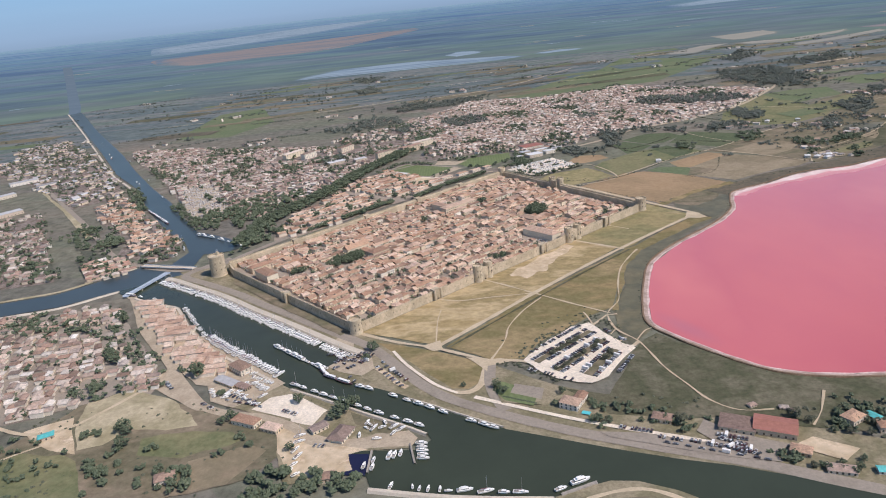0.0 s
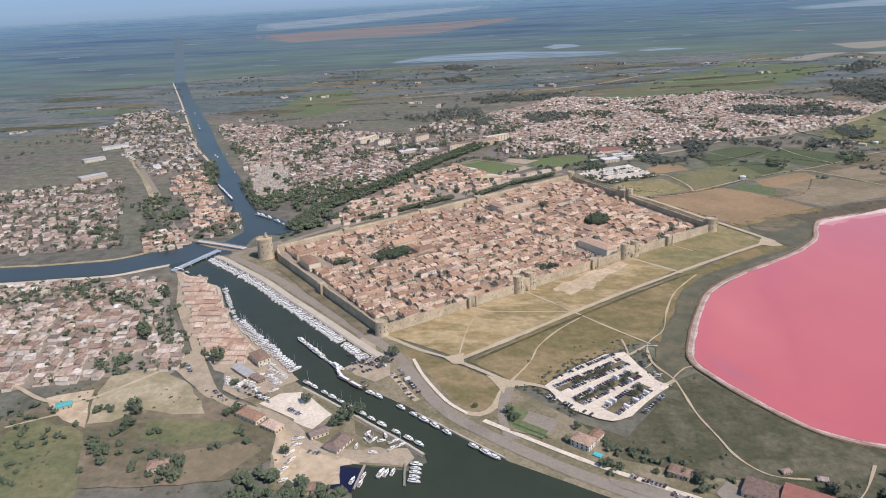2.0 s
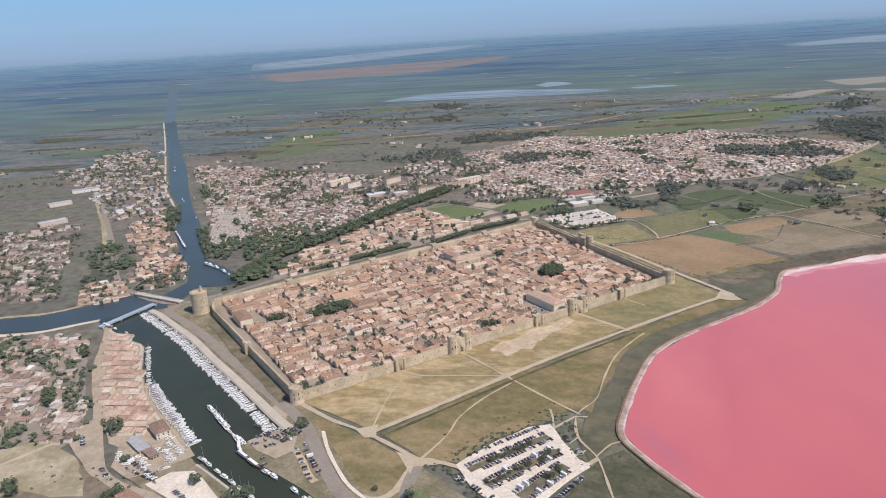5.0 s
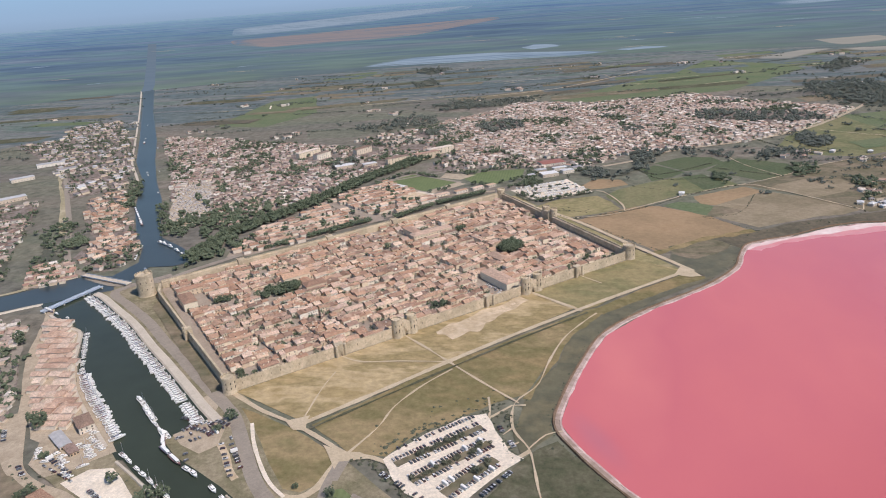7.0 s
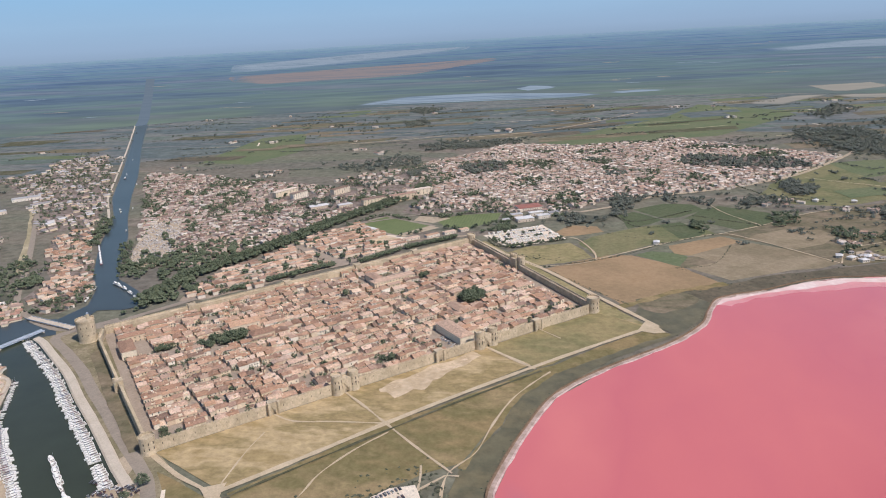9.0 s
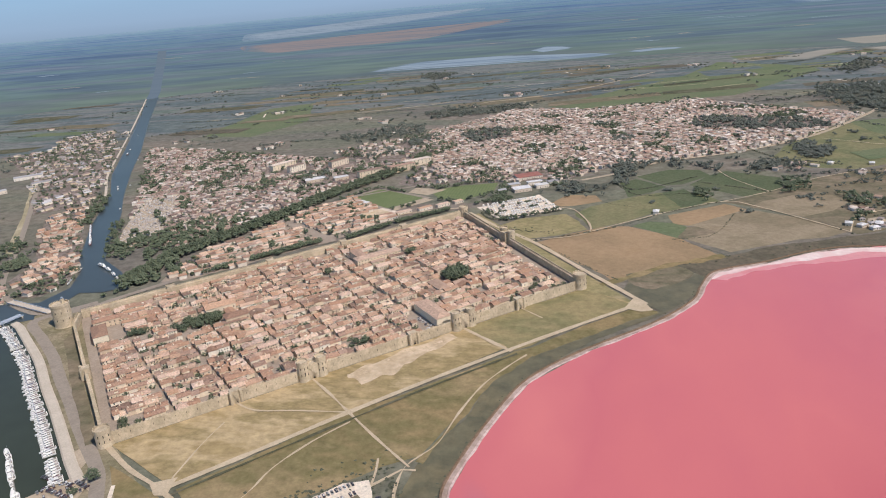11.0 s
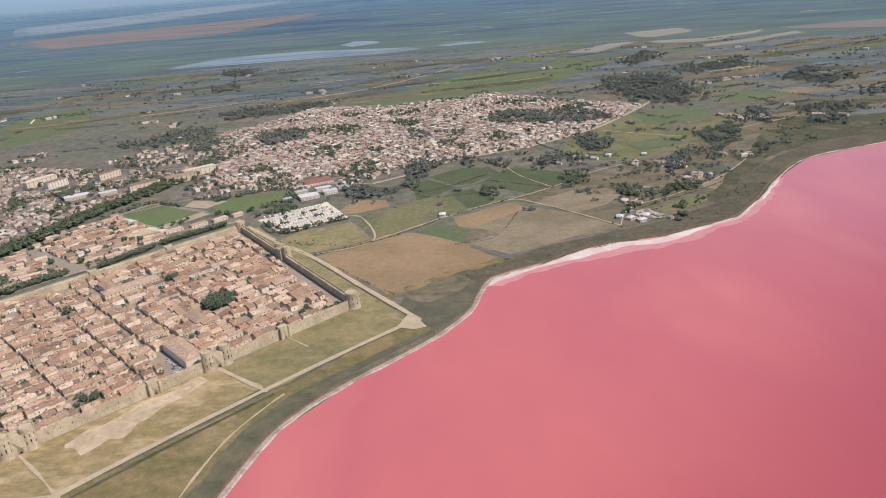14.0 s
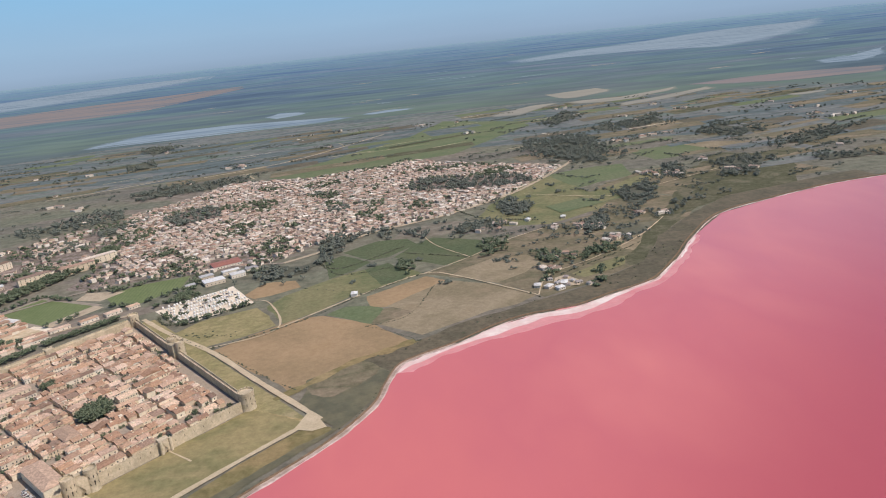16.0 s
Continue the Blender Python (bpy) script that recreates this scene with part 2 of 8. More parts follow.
M["roof_far"] = mixed("clay_tiles_suburb", [(0.44, 0.29, 0.205), (0.20, 0.134, 0.098), (0.58, 0.45, 0.345), (0.31, 0.19, 0.135), (0.70, 0.61, 0.50), (0.165, 0.12, 0.092), (0.50, 0.375, 0.285), (0.35, 0.22, 0.155), (0.66, 0.55, 0.44), (0.25, 0.17, 0.128), (0.76, 0.69, 0.59)], 0.9, 0.2, 0.4, 0.35)
M["roof_mauve"] = mixed("weathered_mauve_tiles", [(0.38, 0.258, 0.195), (0.20, 0.14, 0.112), (0.44, 0.315, 0.24), (0.27, 0.178, 0.132), (0.165, 0.122, 0.1), (0.56, 0.45, 0.36), (0.31, 0.21, 0.16), (0.68, 0.60, 0.50), (0.23, 0.16, 0.125)], 0.9, 0.2, 0.4, 0.35)
M["roof_warm"] = mixed("warm_clay_tiles", [(0.48, 0.30, 0.21), (0.33, 0.20, 0.145), (0.54, 0.375, 0.27), (0.42, 0.245, 0.17), (0.29, 0.19, 0.145), (0.60, 0.48, 0.37), (0.70, 0.62, 0.52)], 0.9, 0.2, 0.3, 0.3)
M["roof_grey"] = mixed("grey_sheet_roof", [(0.40, 0.385, 0.36), (0.52, 0.50, 0.47), (0.34, 0.31, 0.285)], 0.7, 0.3, 0.2, 0.2)
M["roof_red"] = mixed("red_sheet_roof", [(0.32, 0.13, 0.095), (0.36, 0.155, 0.11)], 0.7, 0.3, 0.3, 0.2)
M["roof_white"] = mixed("white_sheet_roof", [(0.60, 0.57, 0.52), (0.70, 0.67, 0.62)], 0.7, 0.2)
M["plaster"] = mixed("cream_plaster", [(0.685, 0.551, 0.378), (0.835, 0.724, 0.540), (0.599, 0.459, 0.313), (0.877, 0.799, 0.648)], 0.9, 0.1, 0.6, 0.15)
M["plaster_pale"] = mixed("pale_plaster", [(0.70, 0.595, 0.455), (0.80, 0.71, 0.575), (0.60, 0.475, 0.345), (0.84, 0.77, 0.65)], 0.9, 0.2, 0.6, 0.15)
M["shutter"] = mixed("dark_window", [(0.05, 0.055, 0.06), (0.10, 0.07, 0.05), (0.04, 0.06, 0.055)], 0.4, 0.5)
# near-black, standing in for the shade inside passages and openings
M["void"] = mixed("dark_passage", [(0.03, 0.026, 0.022), (0.04, 0.033, 0.028)])
M["leaf"] = mixed("foliage", [(0.091, 0.112, 0.065), (0.118, 0.138, 0.081), (0.097, 0.118, 0.072), (0.144, 0.159, 0.095)], 0.8, 0.15, 1.0, 0.35)
# foliage of the far trees, greyed in its colour to imitate haze
M["leaf_hazy"] = mixed("hazy_foliage", [(0.112, 0.126, 0.099), (0.142, 0.153, 0.119), (0.123, 0.133, 0.109), (0.165, 0.168, 0.133)], 0.9, 0.1, 1.0, 0.2)
# ground under the groves, the trees' shade put into its colour
M["shaded_floor"] = soil("shaded_undergrowth", [(0.095, 0.10, 0.075), (0.12, 0.118, 0.086), (0.085, 0.09, 0.068)], 0.05, 0.4, contrast=0.3)
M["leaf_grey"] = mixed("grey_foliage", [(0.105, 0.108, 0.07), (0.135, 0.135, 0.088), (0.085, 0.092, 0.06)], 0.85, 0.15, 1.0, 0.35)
M["bark"] = mixed("bark", [(0.11, 0.085, 0.06), (0.15, 0.12, 0.09)])
M["boat_white"] = mixed("white_gelcoat", [(0.860, 0.820, 0.729), (0.900, 0.859, 0.774), (0.820, 0.782, 0.693)], 0.4, 0.3, 0.6, 0.05)
M["boat_dark"] = mixed("painted_hull", [(0.10, 0.09, 0.10), (0.25, 0.10, 0.08), (0.08, 0.11, 0.17), (0.3, 0.24, 0.18)], 0.4, 0.5)
M["boat_glass"] = mixed("tinted_glass", [(0.03, 0.04, 0.05), (0.05, 0.06, 0.07)], 0.1, 0.6)
M["wood"] = mixed("weathered_planks", [(0.30, 0.26, 0.21), (0.38, 0.33, 0.27)])
M["alu"] = mixed("aluminium", [(0.6, 0.6, 0.6), (0.68, 0.68, 0.68)], 0.35, 0.5, 1.0, 0.05, 0.8)
M["paint"] = mixed("car_paint", [(0.04, 0.038, 0.037), (0.72, 0.70, 0.66), (0.05, 0.046, 0.044), (0.22, 0.21, 0.20), (0.03, 0.03, 0.03), (0.13, 0.05, 0.042), (0.04, 0.045, 0.06), (0.7, 0.68, 0.64), (0.03, 0.029, 0.028)], 0.35, 0.5, 1.0, 0.05)
M["van_paint"] = mixed("white_van_paint", [(0.800, 0.752, 0.672), (0.880, 0.829, 0.745)], 0.5, 0.3, 1.0, 0.05)
M["rubber"] = mixed("rubber", [(0.03, 0.03, 0.03), (0.04, 0.04, 0.04)])
M["concrete"] = soil("pale_concrete", [(0.504, 0.427, 0.323), (0.616, 0.529, 0.412)], 0.05, 0.5, contrast=0.15)
M["steel"] = mixed("grey_painted_steel", [(0.36, 0.40, 0.44), (0.42, 0.46, 0.50)], 0.5, 0.4)
M["channel"] = water("harbour_water", (0.042, 0.050, 0.032), 0.15, 0.12)
M["canal"] = water("canal_water", (0.05, 0.062, 0.062), 0.3, 0.10)
M["dock"] = water("dock_water", (0.016, 0.018, 0.045), 0.3, 0.08)
M["pool"] = water("pool_water", (0.10, 0.42, 0.42), 0.05, 0.05)
M["shallow"] = soil("wet_marsh", [(0.143, 0.128, 0.073), (0.168, 0.146, 0.083), (0.123, 0.113, 0.067), (0.186, 0.155, 0.085), (0.145, 0.131, 0.074)], 0.014, 0.08, contrast=0.2, rough=0.5, spec=0.2)


def lake_material():
    m, nd, lk, b = graph("pink_brine", 0.22, 0.5)
    vec = place(nd, lk, 25, (1, 0.5, 1))
    r = ramp(nd, [(0.60, 0.15, 0.15), (0.655, 0.176, 0.162), (0.61, 0.158, 0.158), (0.68, 0.196, 0.176), (0.635, 0.168, 0.16)])
    lk.new(spread(nd, lk, grain(nd, lk, vec, 0.0035, 4.0, 0.5), 0.3, 0.75), r.inputs[0])
    # a mauve-grey bloom of algae along the western dike
    g, mp, ln, mx = nd.new("ShaderNodeNewGeometry"), nd.new("ShaderNodeMapping"), nd.new("ShaderNodeVectorMath"), nd.new("ShaderNodeMix")
    mp.vector_type = "TEXTURE"
    mp.inputs["Location"].default_value, mp.inputs["Rotation"].default_value, mp.inputs["Scale"].default_value = (190, 590, 0), (0, 0, radians(-62)), (66, 20, 1)
    ln.operation = "LENGTH"
    mx.data_type, mx.inputs[7].default_value = "RGBA", (0.34, 0.175, 0.225, 1)
    lk.new(g.outputs["Position"], mp.inputs[0])
    lk.new(mp.outputs[0], ln.inputs[0])
    fade = nd.new("ShaderNodeMapRange")
    fade.interpolation_type = "SMOOTHSTEP"
    for k, q in ((1, 0.15), (2, 1.0), (3, 0.62), (4, 0.0)):
        fade.inputs[k].default_value = q
    lk.new(ln.outputs["Value"], fade.inputs[0])
    lk.new(fade.outputs[0], mx.inputs[0])
    # a darker red mixed in towards the south-east of the basin
    sp, deep, dx = nd.new("ShaderNodeVectorMath"), nd.new("ShaderNodeMapRange"), nd.new("ShaderNodeMix")
    sp.operation, sp.inputs[1].default_value = "DOT_PRODUCT", (1.0, -1.0, 0.0)
    dx.data_type, dx.inputs[7].default_value = "RGBA", (0.44, 0.080, 0.092, 1)
    deep.interpolation_type = "SMOOTHSTEP"
    deep.inputs[1].default_value, deep.inputs[2].default_value, deep.inputs[4].default_value = -330.0, 20.0, 0.9
    lk.new(g.outputs["Position"], sp.inputs[0])
    lk.new(sp.outputs["Value"], deep.inputs[0])
    lk.new(deep.outputs[0], dx.inputs[0])
    lk.new(r.outputs[0], dx.inputs[6])
    lk.new(dx.outputs[2], mx.inputs[6])
    lk.new(mx.outputs[2], b.inputs["Base Color"])
    bump(nd, lk, b, grain(nd, lk, vec, 0.4, 3.0), 0.05, 0.2)
    return m


M["lake"] = lake_material()


def plain_material():
    """The wide delta plain: parcels, damp hollows and scrub."""
    m, nd, lk, b = graph("delta_plain", 0.95, 0.1)
    wide = place(nd, lk, -20, (0.45, 1.5, 1))
    raw = place(nd, lk)
    v = nd.new("ShaderNodeTexVoronoi")
    v.inputs["Scale"].default_value = 0.0075
    lk.new(wide, v.inputs["Vector"])
    sp = nd.new("ShaderNodeSeparateColor")
    lk.new(v.outputs["Color"], sp.inputs[0])
    parcels = ramp(nd, [(0.142, 0.126, 0.095), (0.140, 0.146, 0.095), (0.118, 0.112, 0.093), (0.194, 0.156, 0.122), (0.126, 0.138, 0.091), (0.129, 0.114, 0.102), (0.213, 0.168, 0.137)])
    lk.new(sp.outputs[0], parcels.inputs[0])
    stains = ramp(nd, [(0.104, 0.104, 0.081), (0.142, 0.131, 0.093), (0.187, 0.155, 0.117)])
    lk.new(spread(nd, lk, grain(nd, lk, wide, 0.006, 8.0, 0.65), 0.3, 0.7), stains.inputs[0])
    base = tint(nd, lk, parcels.outputs[0], stains.outputs[0], "MIX", 0.55)
    f = grain(nd, lk, raw, 0.05, 6.0, 0.75)
    shade = ramp(nd, [(0.76,) * 3, (1.7,) * 3])
    lk.new(spread(nd, lk, f, 0.32, 0.68), shade.inputs[0])
    lk.new(tint(nd, lk, base.outputs[2], shade.outputs[0]).outputs[2], b.inputs["Base Color"])
    bump(nd, lk, b, f, 0.5, 1.0)
    return m


M["plain"] = plain_material()


def distance_material(name, cols, glow, scale):
    """The far distance: a softly glowing backdrop, haze painted into its emission colours."""
    m, nd, lk, b = graph(name, 1.0, 0.0)
    at = nd.new("ShaderNodeAttribute")
    at.attribute_name = "plan"
    mp = nd.new("ShaderNodeMapping")
    mp.inputs["Scale"].default_value = (0.4, 2.0, 1)
    lk.new(at.outputs["Vector"], mp.inputs[0])
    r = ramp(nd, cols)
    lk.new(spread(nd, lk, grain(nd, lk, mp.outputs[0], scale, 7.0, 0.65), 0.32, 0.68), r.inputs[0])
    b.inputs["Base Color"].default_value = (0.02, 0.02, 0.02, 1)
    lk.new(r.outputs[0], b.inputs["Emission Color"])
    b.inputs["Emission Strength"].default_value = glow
    # shallows break up into streaks towards their margin
    rim, add = nd.new("ShaderNodeAttribute"), nd.new("ShaderNodeMath")
    rim.attribute_name = "margin"
    lk.new(rim.outputs["Fac"], add.inputs[0])
    lk.new(grain(nd, lk, mp.outputs[0], scale * 1.6, 6.0, 0.7), add.inputs[1])
    lk.new(spread(nd, lk, add.outputs[0], 0.58, 1.05), b.inputs["Alpha"])
    return m


def far_plain_material():
    """Land glowing from plain's edge to horizon, painted haze bluer with every kilometre."""
    m, nd, lk, b = graph("far_plain", 1.0, 0.0)
    at = nd.new("ShaderNodeAttribute")
    at.attribute_name = "plan"
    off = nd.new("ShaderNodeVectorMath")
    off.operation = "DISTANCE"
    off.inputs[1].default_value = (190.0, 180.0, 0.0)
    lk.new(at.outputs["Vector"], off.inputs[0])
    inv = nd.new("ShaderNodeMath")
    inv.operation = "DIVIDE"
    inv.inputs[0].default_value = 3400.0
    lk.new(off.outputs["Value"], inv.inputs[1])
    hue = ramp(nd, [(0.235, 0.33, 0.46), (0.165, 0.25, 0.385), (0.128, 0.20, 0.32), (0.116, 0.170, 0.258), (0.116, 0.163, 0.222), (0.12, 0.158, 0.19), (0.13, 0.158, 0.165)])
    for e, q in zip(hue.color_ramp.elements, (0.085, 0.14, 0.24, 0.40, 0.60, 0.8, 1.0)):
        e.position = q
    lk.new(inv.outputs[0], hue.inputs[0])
    mp = nd.new("ShaderNodeMapping")
    mp.inputs["Rotation"].default_value = (0, 0, radians(-14))
    mp.inputs["Scale"].default_value = (0.5, 1.25, 1)
    lk.new(at.outputs["Vector"], mp.inputs[0])
    n1, n2 = grain(nd, lk, mp.outputs[0], 0.0009, 5.0, 0.55), grain(nd, lk, mp.outputs[0], 0.004, 5.0, 0.6)
    s1, s2 = ramp(nd, [(0.68, 0.77, 0.86), (0.84, 0.92, 0.98), (1.02, 1.14, 0.96), (1.0, 1.0, 1.0), (1.3, 1.16, 1.08)]), ramp(nd, [(0.84, 0.85, 0.88), (1.14, 1.13, 1.10)])
    lk.new(spread(nd, lk, n1, 0.33, 0.67), s1.inputs[0])
    lk.new(spread(nd, lk, n2, 0.33, 0.67), s2.inputs[0])
    out = tint(nd, lk, tint(nd, lk, hue.outputs[0], s1.outputs[0]).outputs[2], s2.outputs[0]).outputs[2]
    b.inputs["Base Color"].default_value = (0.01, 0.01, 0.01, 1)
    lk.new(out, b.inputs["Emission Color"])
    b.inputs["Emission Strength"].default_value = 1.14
    return m


M["far_plain"] = far_plain_material()


def air_material():
    """The sky low over the horizon, pale in the haze and bluer above."""
    m, nd, lk, b = graph("low_sky", 1.0, 0.0)
    g, sp = nd.new("ShaderNodeNewGeometry"), nd.new("ShaderNodeSeparateXYZ")
    lk.new(g.outputs["Position"], sp.inputs[0])
    hue = ramp(nd, [(0.235, 0.33, 0.46), (0.265, 0.38, 0.535), (0.275, 0.43, 0.61), (0.225, 0.45, 0.69), (0.16, 0.42, 0.72)])
    for e, q in zip(hue.color_ramp.elements, (0.0, 0.07, 0.22, 0.55, 1.0)):
        e.position = q
    vec = place(nd, lk, 0, (1, 1, 4))
    wisps = ramp(nd, [(0.96,) * 3, (1.05,) * 3])
    lk.new(grain(nd, lk, vec, 0.0006, 4.0), wisps.inputs[0])
    lk.new(spread(nd, lk, sp.outputs[2], 268.0, 1150.0), hue.inputs[0])
    b.inputs["Base Color"].default_value = (0.01, 0.01, 0.01, 1)
    lk.new(tint(nd, lk, hue.outputs[0], wisps.outputs[0]).outputs[2], b.inputs["Emission Color"])
    b.inputs["Emission Strength"].default_value = 1.12
    return m


M["low_sky"] = air_material()
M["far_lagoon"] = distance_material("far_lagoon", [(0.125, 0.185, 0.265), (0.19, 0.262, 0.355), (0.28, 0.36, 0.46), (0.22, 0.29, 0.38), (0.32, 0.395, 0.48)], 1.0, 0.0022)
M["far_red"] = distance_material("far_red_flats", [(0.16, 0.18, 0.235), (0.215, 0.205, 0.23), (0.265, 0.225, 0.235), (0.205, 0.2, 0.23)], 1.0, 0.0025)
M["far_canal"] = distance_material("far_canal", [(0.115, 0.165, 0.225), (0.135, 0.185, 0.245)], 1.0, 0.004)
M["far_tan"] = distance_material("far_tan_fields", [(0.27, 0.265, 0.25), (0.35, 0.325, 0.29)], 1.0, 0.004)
M["grass_olive"] = soil("olive_dry_grass", [(0.255, 0.215, 0.102), (0.315, 0.25, 0.125), (0.215, 0.192, 0.092), (0.345, 0.27, 0.142)], 0.018, 0.12, 42, (0.6, 1.2, 1), contrast=0.18)

# ---- building helpers ----
from mathutils.geometry import delaunay_2d_cdt

rng = random.Random(7)


def finish(name, bm, material):
    me = bpy.data.meshes.new(name)
    bm.to_mesh(me)
    bm.free()
    for x in material if isinstance(material, (list, tuple)) else [material]:
        me.materials.append(x)
    return new(name, me)


def part(name, bm, material, parent, label=""):
    ob = finish(name, bm, material)
    ob.parent = parent
    return tagged(ob, label) if label else ob


def box(bm, x0, x1, y0, y1, z0, z1, taper=0.0):
    c = taper
    v = [bm.verts.new(p) for p in ((x0, y0, z0), (x1, y0, z0), (x1, y1, z0), (x0, y1, z0), (x0 + c, y0 + c, z1), (x1 - c, y0 + c, z1), (x1 - c, y1 - c, z1), (x0 + c, y1 - c, z1))]
    for f in ((3, 2, 1, 0), (4, 5, 6, 7), (0, 1, 5, 4), (1, 2, 6, 5), (2, 3, 7, 6), (3, 0, 4, 7)):
        bm.faces.new([v[i] for i in f])


def tube(bm, x, y, z0, z1, r0, r1, n=16, cap=True):
    lo = [bm.verts.new((x + r0 * math.cos(2 * math.pi * i / n), y + r0 * math.sin(2 * math.pi * i / n), z0)) for i in range(n)]
    hi = [bm.verts.new((x + r1 * math.cos(2 * math.pi * i / n), y + r1 * math.sin(2 * math.pi * i / n), z1)) for i in range(n)]
    for i in range(n):
        bm.faces.new((lo[i], lo[(i + 1) % n], hi[(i + 1) % n], hi[i]))
    if cap:
        bm.faces.new(hi)
        bm.faces.new(lo[::-1])


def inside(x, y, poly):
    odd = False
    for (x0, y0), (x1, y1) in zip(poly, poly[1:] + poly[:1]):
        if (y0 > y) != (y1 > y) and x < (x1 - x0) * (y - y0) / (y1 - y0) + x0:
            odd = not odd
    return odd


def rounded(pts, closed, step):
    """A smooth line through the points, in short steps."""
    n, out = len(pts), []
    for i in range(n if closed else n - 1):
        if closed:
            a, b, c, d = (pts[(i + k) % n] for k in (-1, 0, 1, 2))
        else:
            a, b, c, d = pts[max(i - 1, 0)], pts[i], pts[i + 1], pts[min(i + 2, n - 1)]
        k = max(2, int(math.dist(b, c) / step))
        for j in range(k):
            t = j / k
            out.append(tuple(0.5 * (2 * b[q] + (c[q] - a[q]) * t + (2 * a[q] - 5 * b[q] + 4 * c[q] - d[q]) * t * t + (3 * b[q] - a[q] - 3 * c[q] + d[q]) * t ** 3) for q in (0, 1)))
    if not closed:
        out.append(tuple(pts[-1]))
    return out


def ragged(pts, step, wobble):
    """The outline in short straight steps with an uneven edge."""
    out = []
    for b, c in zip(pts, pts[1:] + pts[:1]):
        k = max(1, int(math.dist(b, c) / step))
        for j in range(k):
            x, y = b[0] + (c[0] - b[0]) * j / k, b[1] + (c[1] - b[1]) * j / k
            n = noise.noise_vector(Vector((x * 0.05, y * 0.05, 3.1)))
            out.append((x + n.x * wobble, y + n.y * wobble))
    return out


layer = [0.024]


def lift():
    layer[0] += 0.006
    return layer[0]


def patch(name, pts, material, label, category, wobble=2.0, step=10.0, smooth=False, z=None):
    bm = bmesh.new()
    pts = rounded(pts, True, step) if smooth else pts
    z = z or lift()
    edge = [Vector(q) for q in ragged(pts, step, wobble)]
    vs, _, fs, *_ = delaunay_2d_cdt(edge, [], [list(range(len(edge)))], 1, 1e-4)
    vv = [bm.verts.new((q.x, q.y, z)) for q in vs]
    for f in fs:
        bm.faces.new([vv[i] for i in f])
    bm.normal_update()
    if sum(q.normal.z * q.calc_area() for q in bm.faces) < 0:
        bmesh.ops.reverse_faces(bm, faces=bm.faces[:])
    return tagged(finish(name, bm, material), label, category, kind="structure")


def ribbon(name, pts, width, material, label, category, step=8.0, wobble=0.5, z=None, height=0.0):
    line = rounded(pts, False, step)
    bm, z = bmesh.new(), z or lift()
    rows = []
    for i, (x, y) in enumerate(line):
        a, b = line[max(i - 1, 0)], line[min(i + 1, len(line) - 1)]
        d = math.dist(a, b) or 1
        nx, ny = -(b[1] - a[1]) / d, (b[0] - a[0]) / d
        n = noise.noise(Vector((x * 0.06, y * 0.06, 9.0))) * wobble
        w = width / 2 + n
        if height:
            rows.append([bm.verts.new((x + nx * s, y + ny * s, q)) for s, q in ((-w, 0.0), (-w * 0.6, z + height), (w * 0.6, z + height), (w, 0.0))])
        else:
            rows.append([bm.verts.new((x + nx * s, y + ny * s, z)) for s in (-w, w)])
    for r0, r1 in zip(rows, rows[1:]):
        for i in range(len(r0) - 1):
            bm.faces.new((r0[i], r0[i + 1], r1[i + 1], r1[i]))
    bmesh.ops.recalc_face_normals(bm, faces=bm.faces[:])
    if sum(f.normal.z for f in bm.faces) < 0:
        bmesh.ops.reverse_faces(bm, faces=bm.faces[:])
    return tagged(finish(name, bm, material), label, category, kind="structure")


class Heap:
    """Many small forms gathered into one mesh."""

    def __init__(self):
        self.v, self.f, self.m = [], [], []

    def add(self, verts, faces, mats):
        n = len(self.v)
        self.v.extend(verts)
        self.f.extend([tuple(i + n for i in f) for f in faces])
        self.m.extend(mats if isinstance(mats, list) else [mats] * len(faces))

    def make(self, name, materials, label, category, parent=None):
        me = bpy.data.meshes.new(name)
        me.from_pydata(self.v, [], self.f)
        for x in materials:
            me.materials.append(x)
        me.polygons.foreach_set("material_index", self.m)
        me.update()
        ob = new(name, me)
        ob.parent = parent
        return tagged(ob, label, category, kind="stuff")


def house_form(w, d, h, rise, hip, over=0.45):
    """Walls and tiled roof of a house with its ridge along x: points and faces of both."""
    a, b = w / 2, d / 2
    e = rise * 0.96
    wv = [(-a, -b, 0), (a, -b, 0), (a, b, 0), (-a, b, 0), (-a, -b, h), (a, -b, h), (a, b, h), (-a, b, h)]
    wf = [(0, 1, 5, 4), (1, 2, 6, 5), (2, 3, 7, 6), (3, 0, 4, 7)]
    if not hip:
        wv += [(-a, 0, h + e), (a, 0, h + e)]
        wf += [(5, 6, 9), (7, 4, 8)]
    A, B, k = a + over, b + over, (b * 0.9 if hip else 0)
    lo = h - over * rise / b
    rv = [(-A, -B, lo), (A, -B, lo), (A, B, lo), (-A, B, lo), (-A + k, 0, h + rise + 0.12), (A - k, 0, h + rise + 0.12)]
    rf = [(0, 1, 5, 4), (2, 3, 4, 5), (1, 2, 5), (3, 0, 4), (3, 2, 1, 0)]
    return wv, wf, rv, rf


def heap_house(heap, x, y, ang, w, d, h, rise, hip=False, z0=0.0):
    c, s = math.cos(ang), math.sin(ang)
    wv, wf, rv, rf = house_form(w, d, h, rise, hip)
    go = lambda vs: [(x + c * p - s * q, y + s * p + c * q, z + z0) for p, q, z in vs]
    heap.add(go(wv), wf, 0)
    heap.add(go(rv), rf, 1)


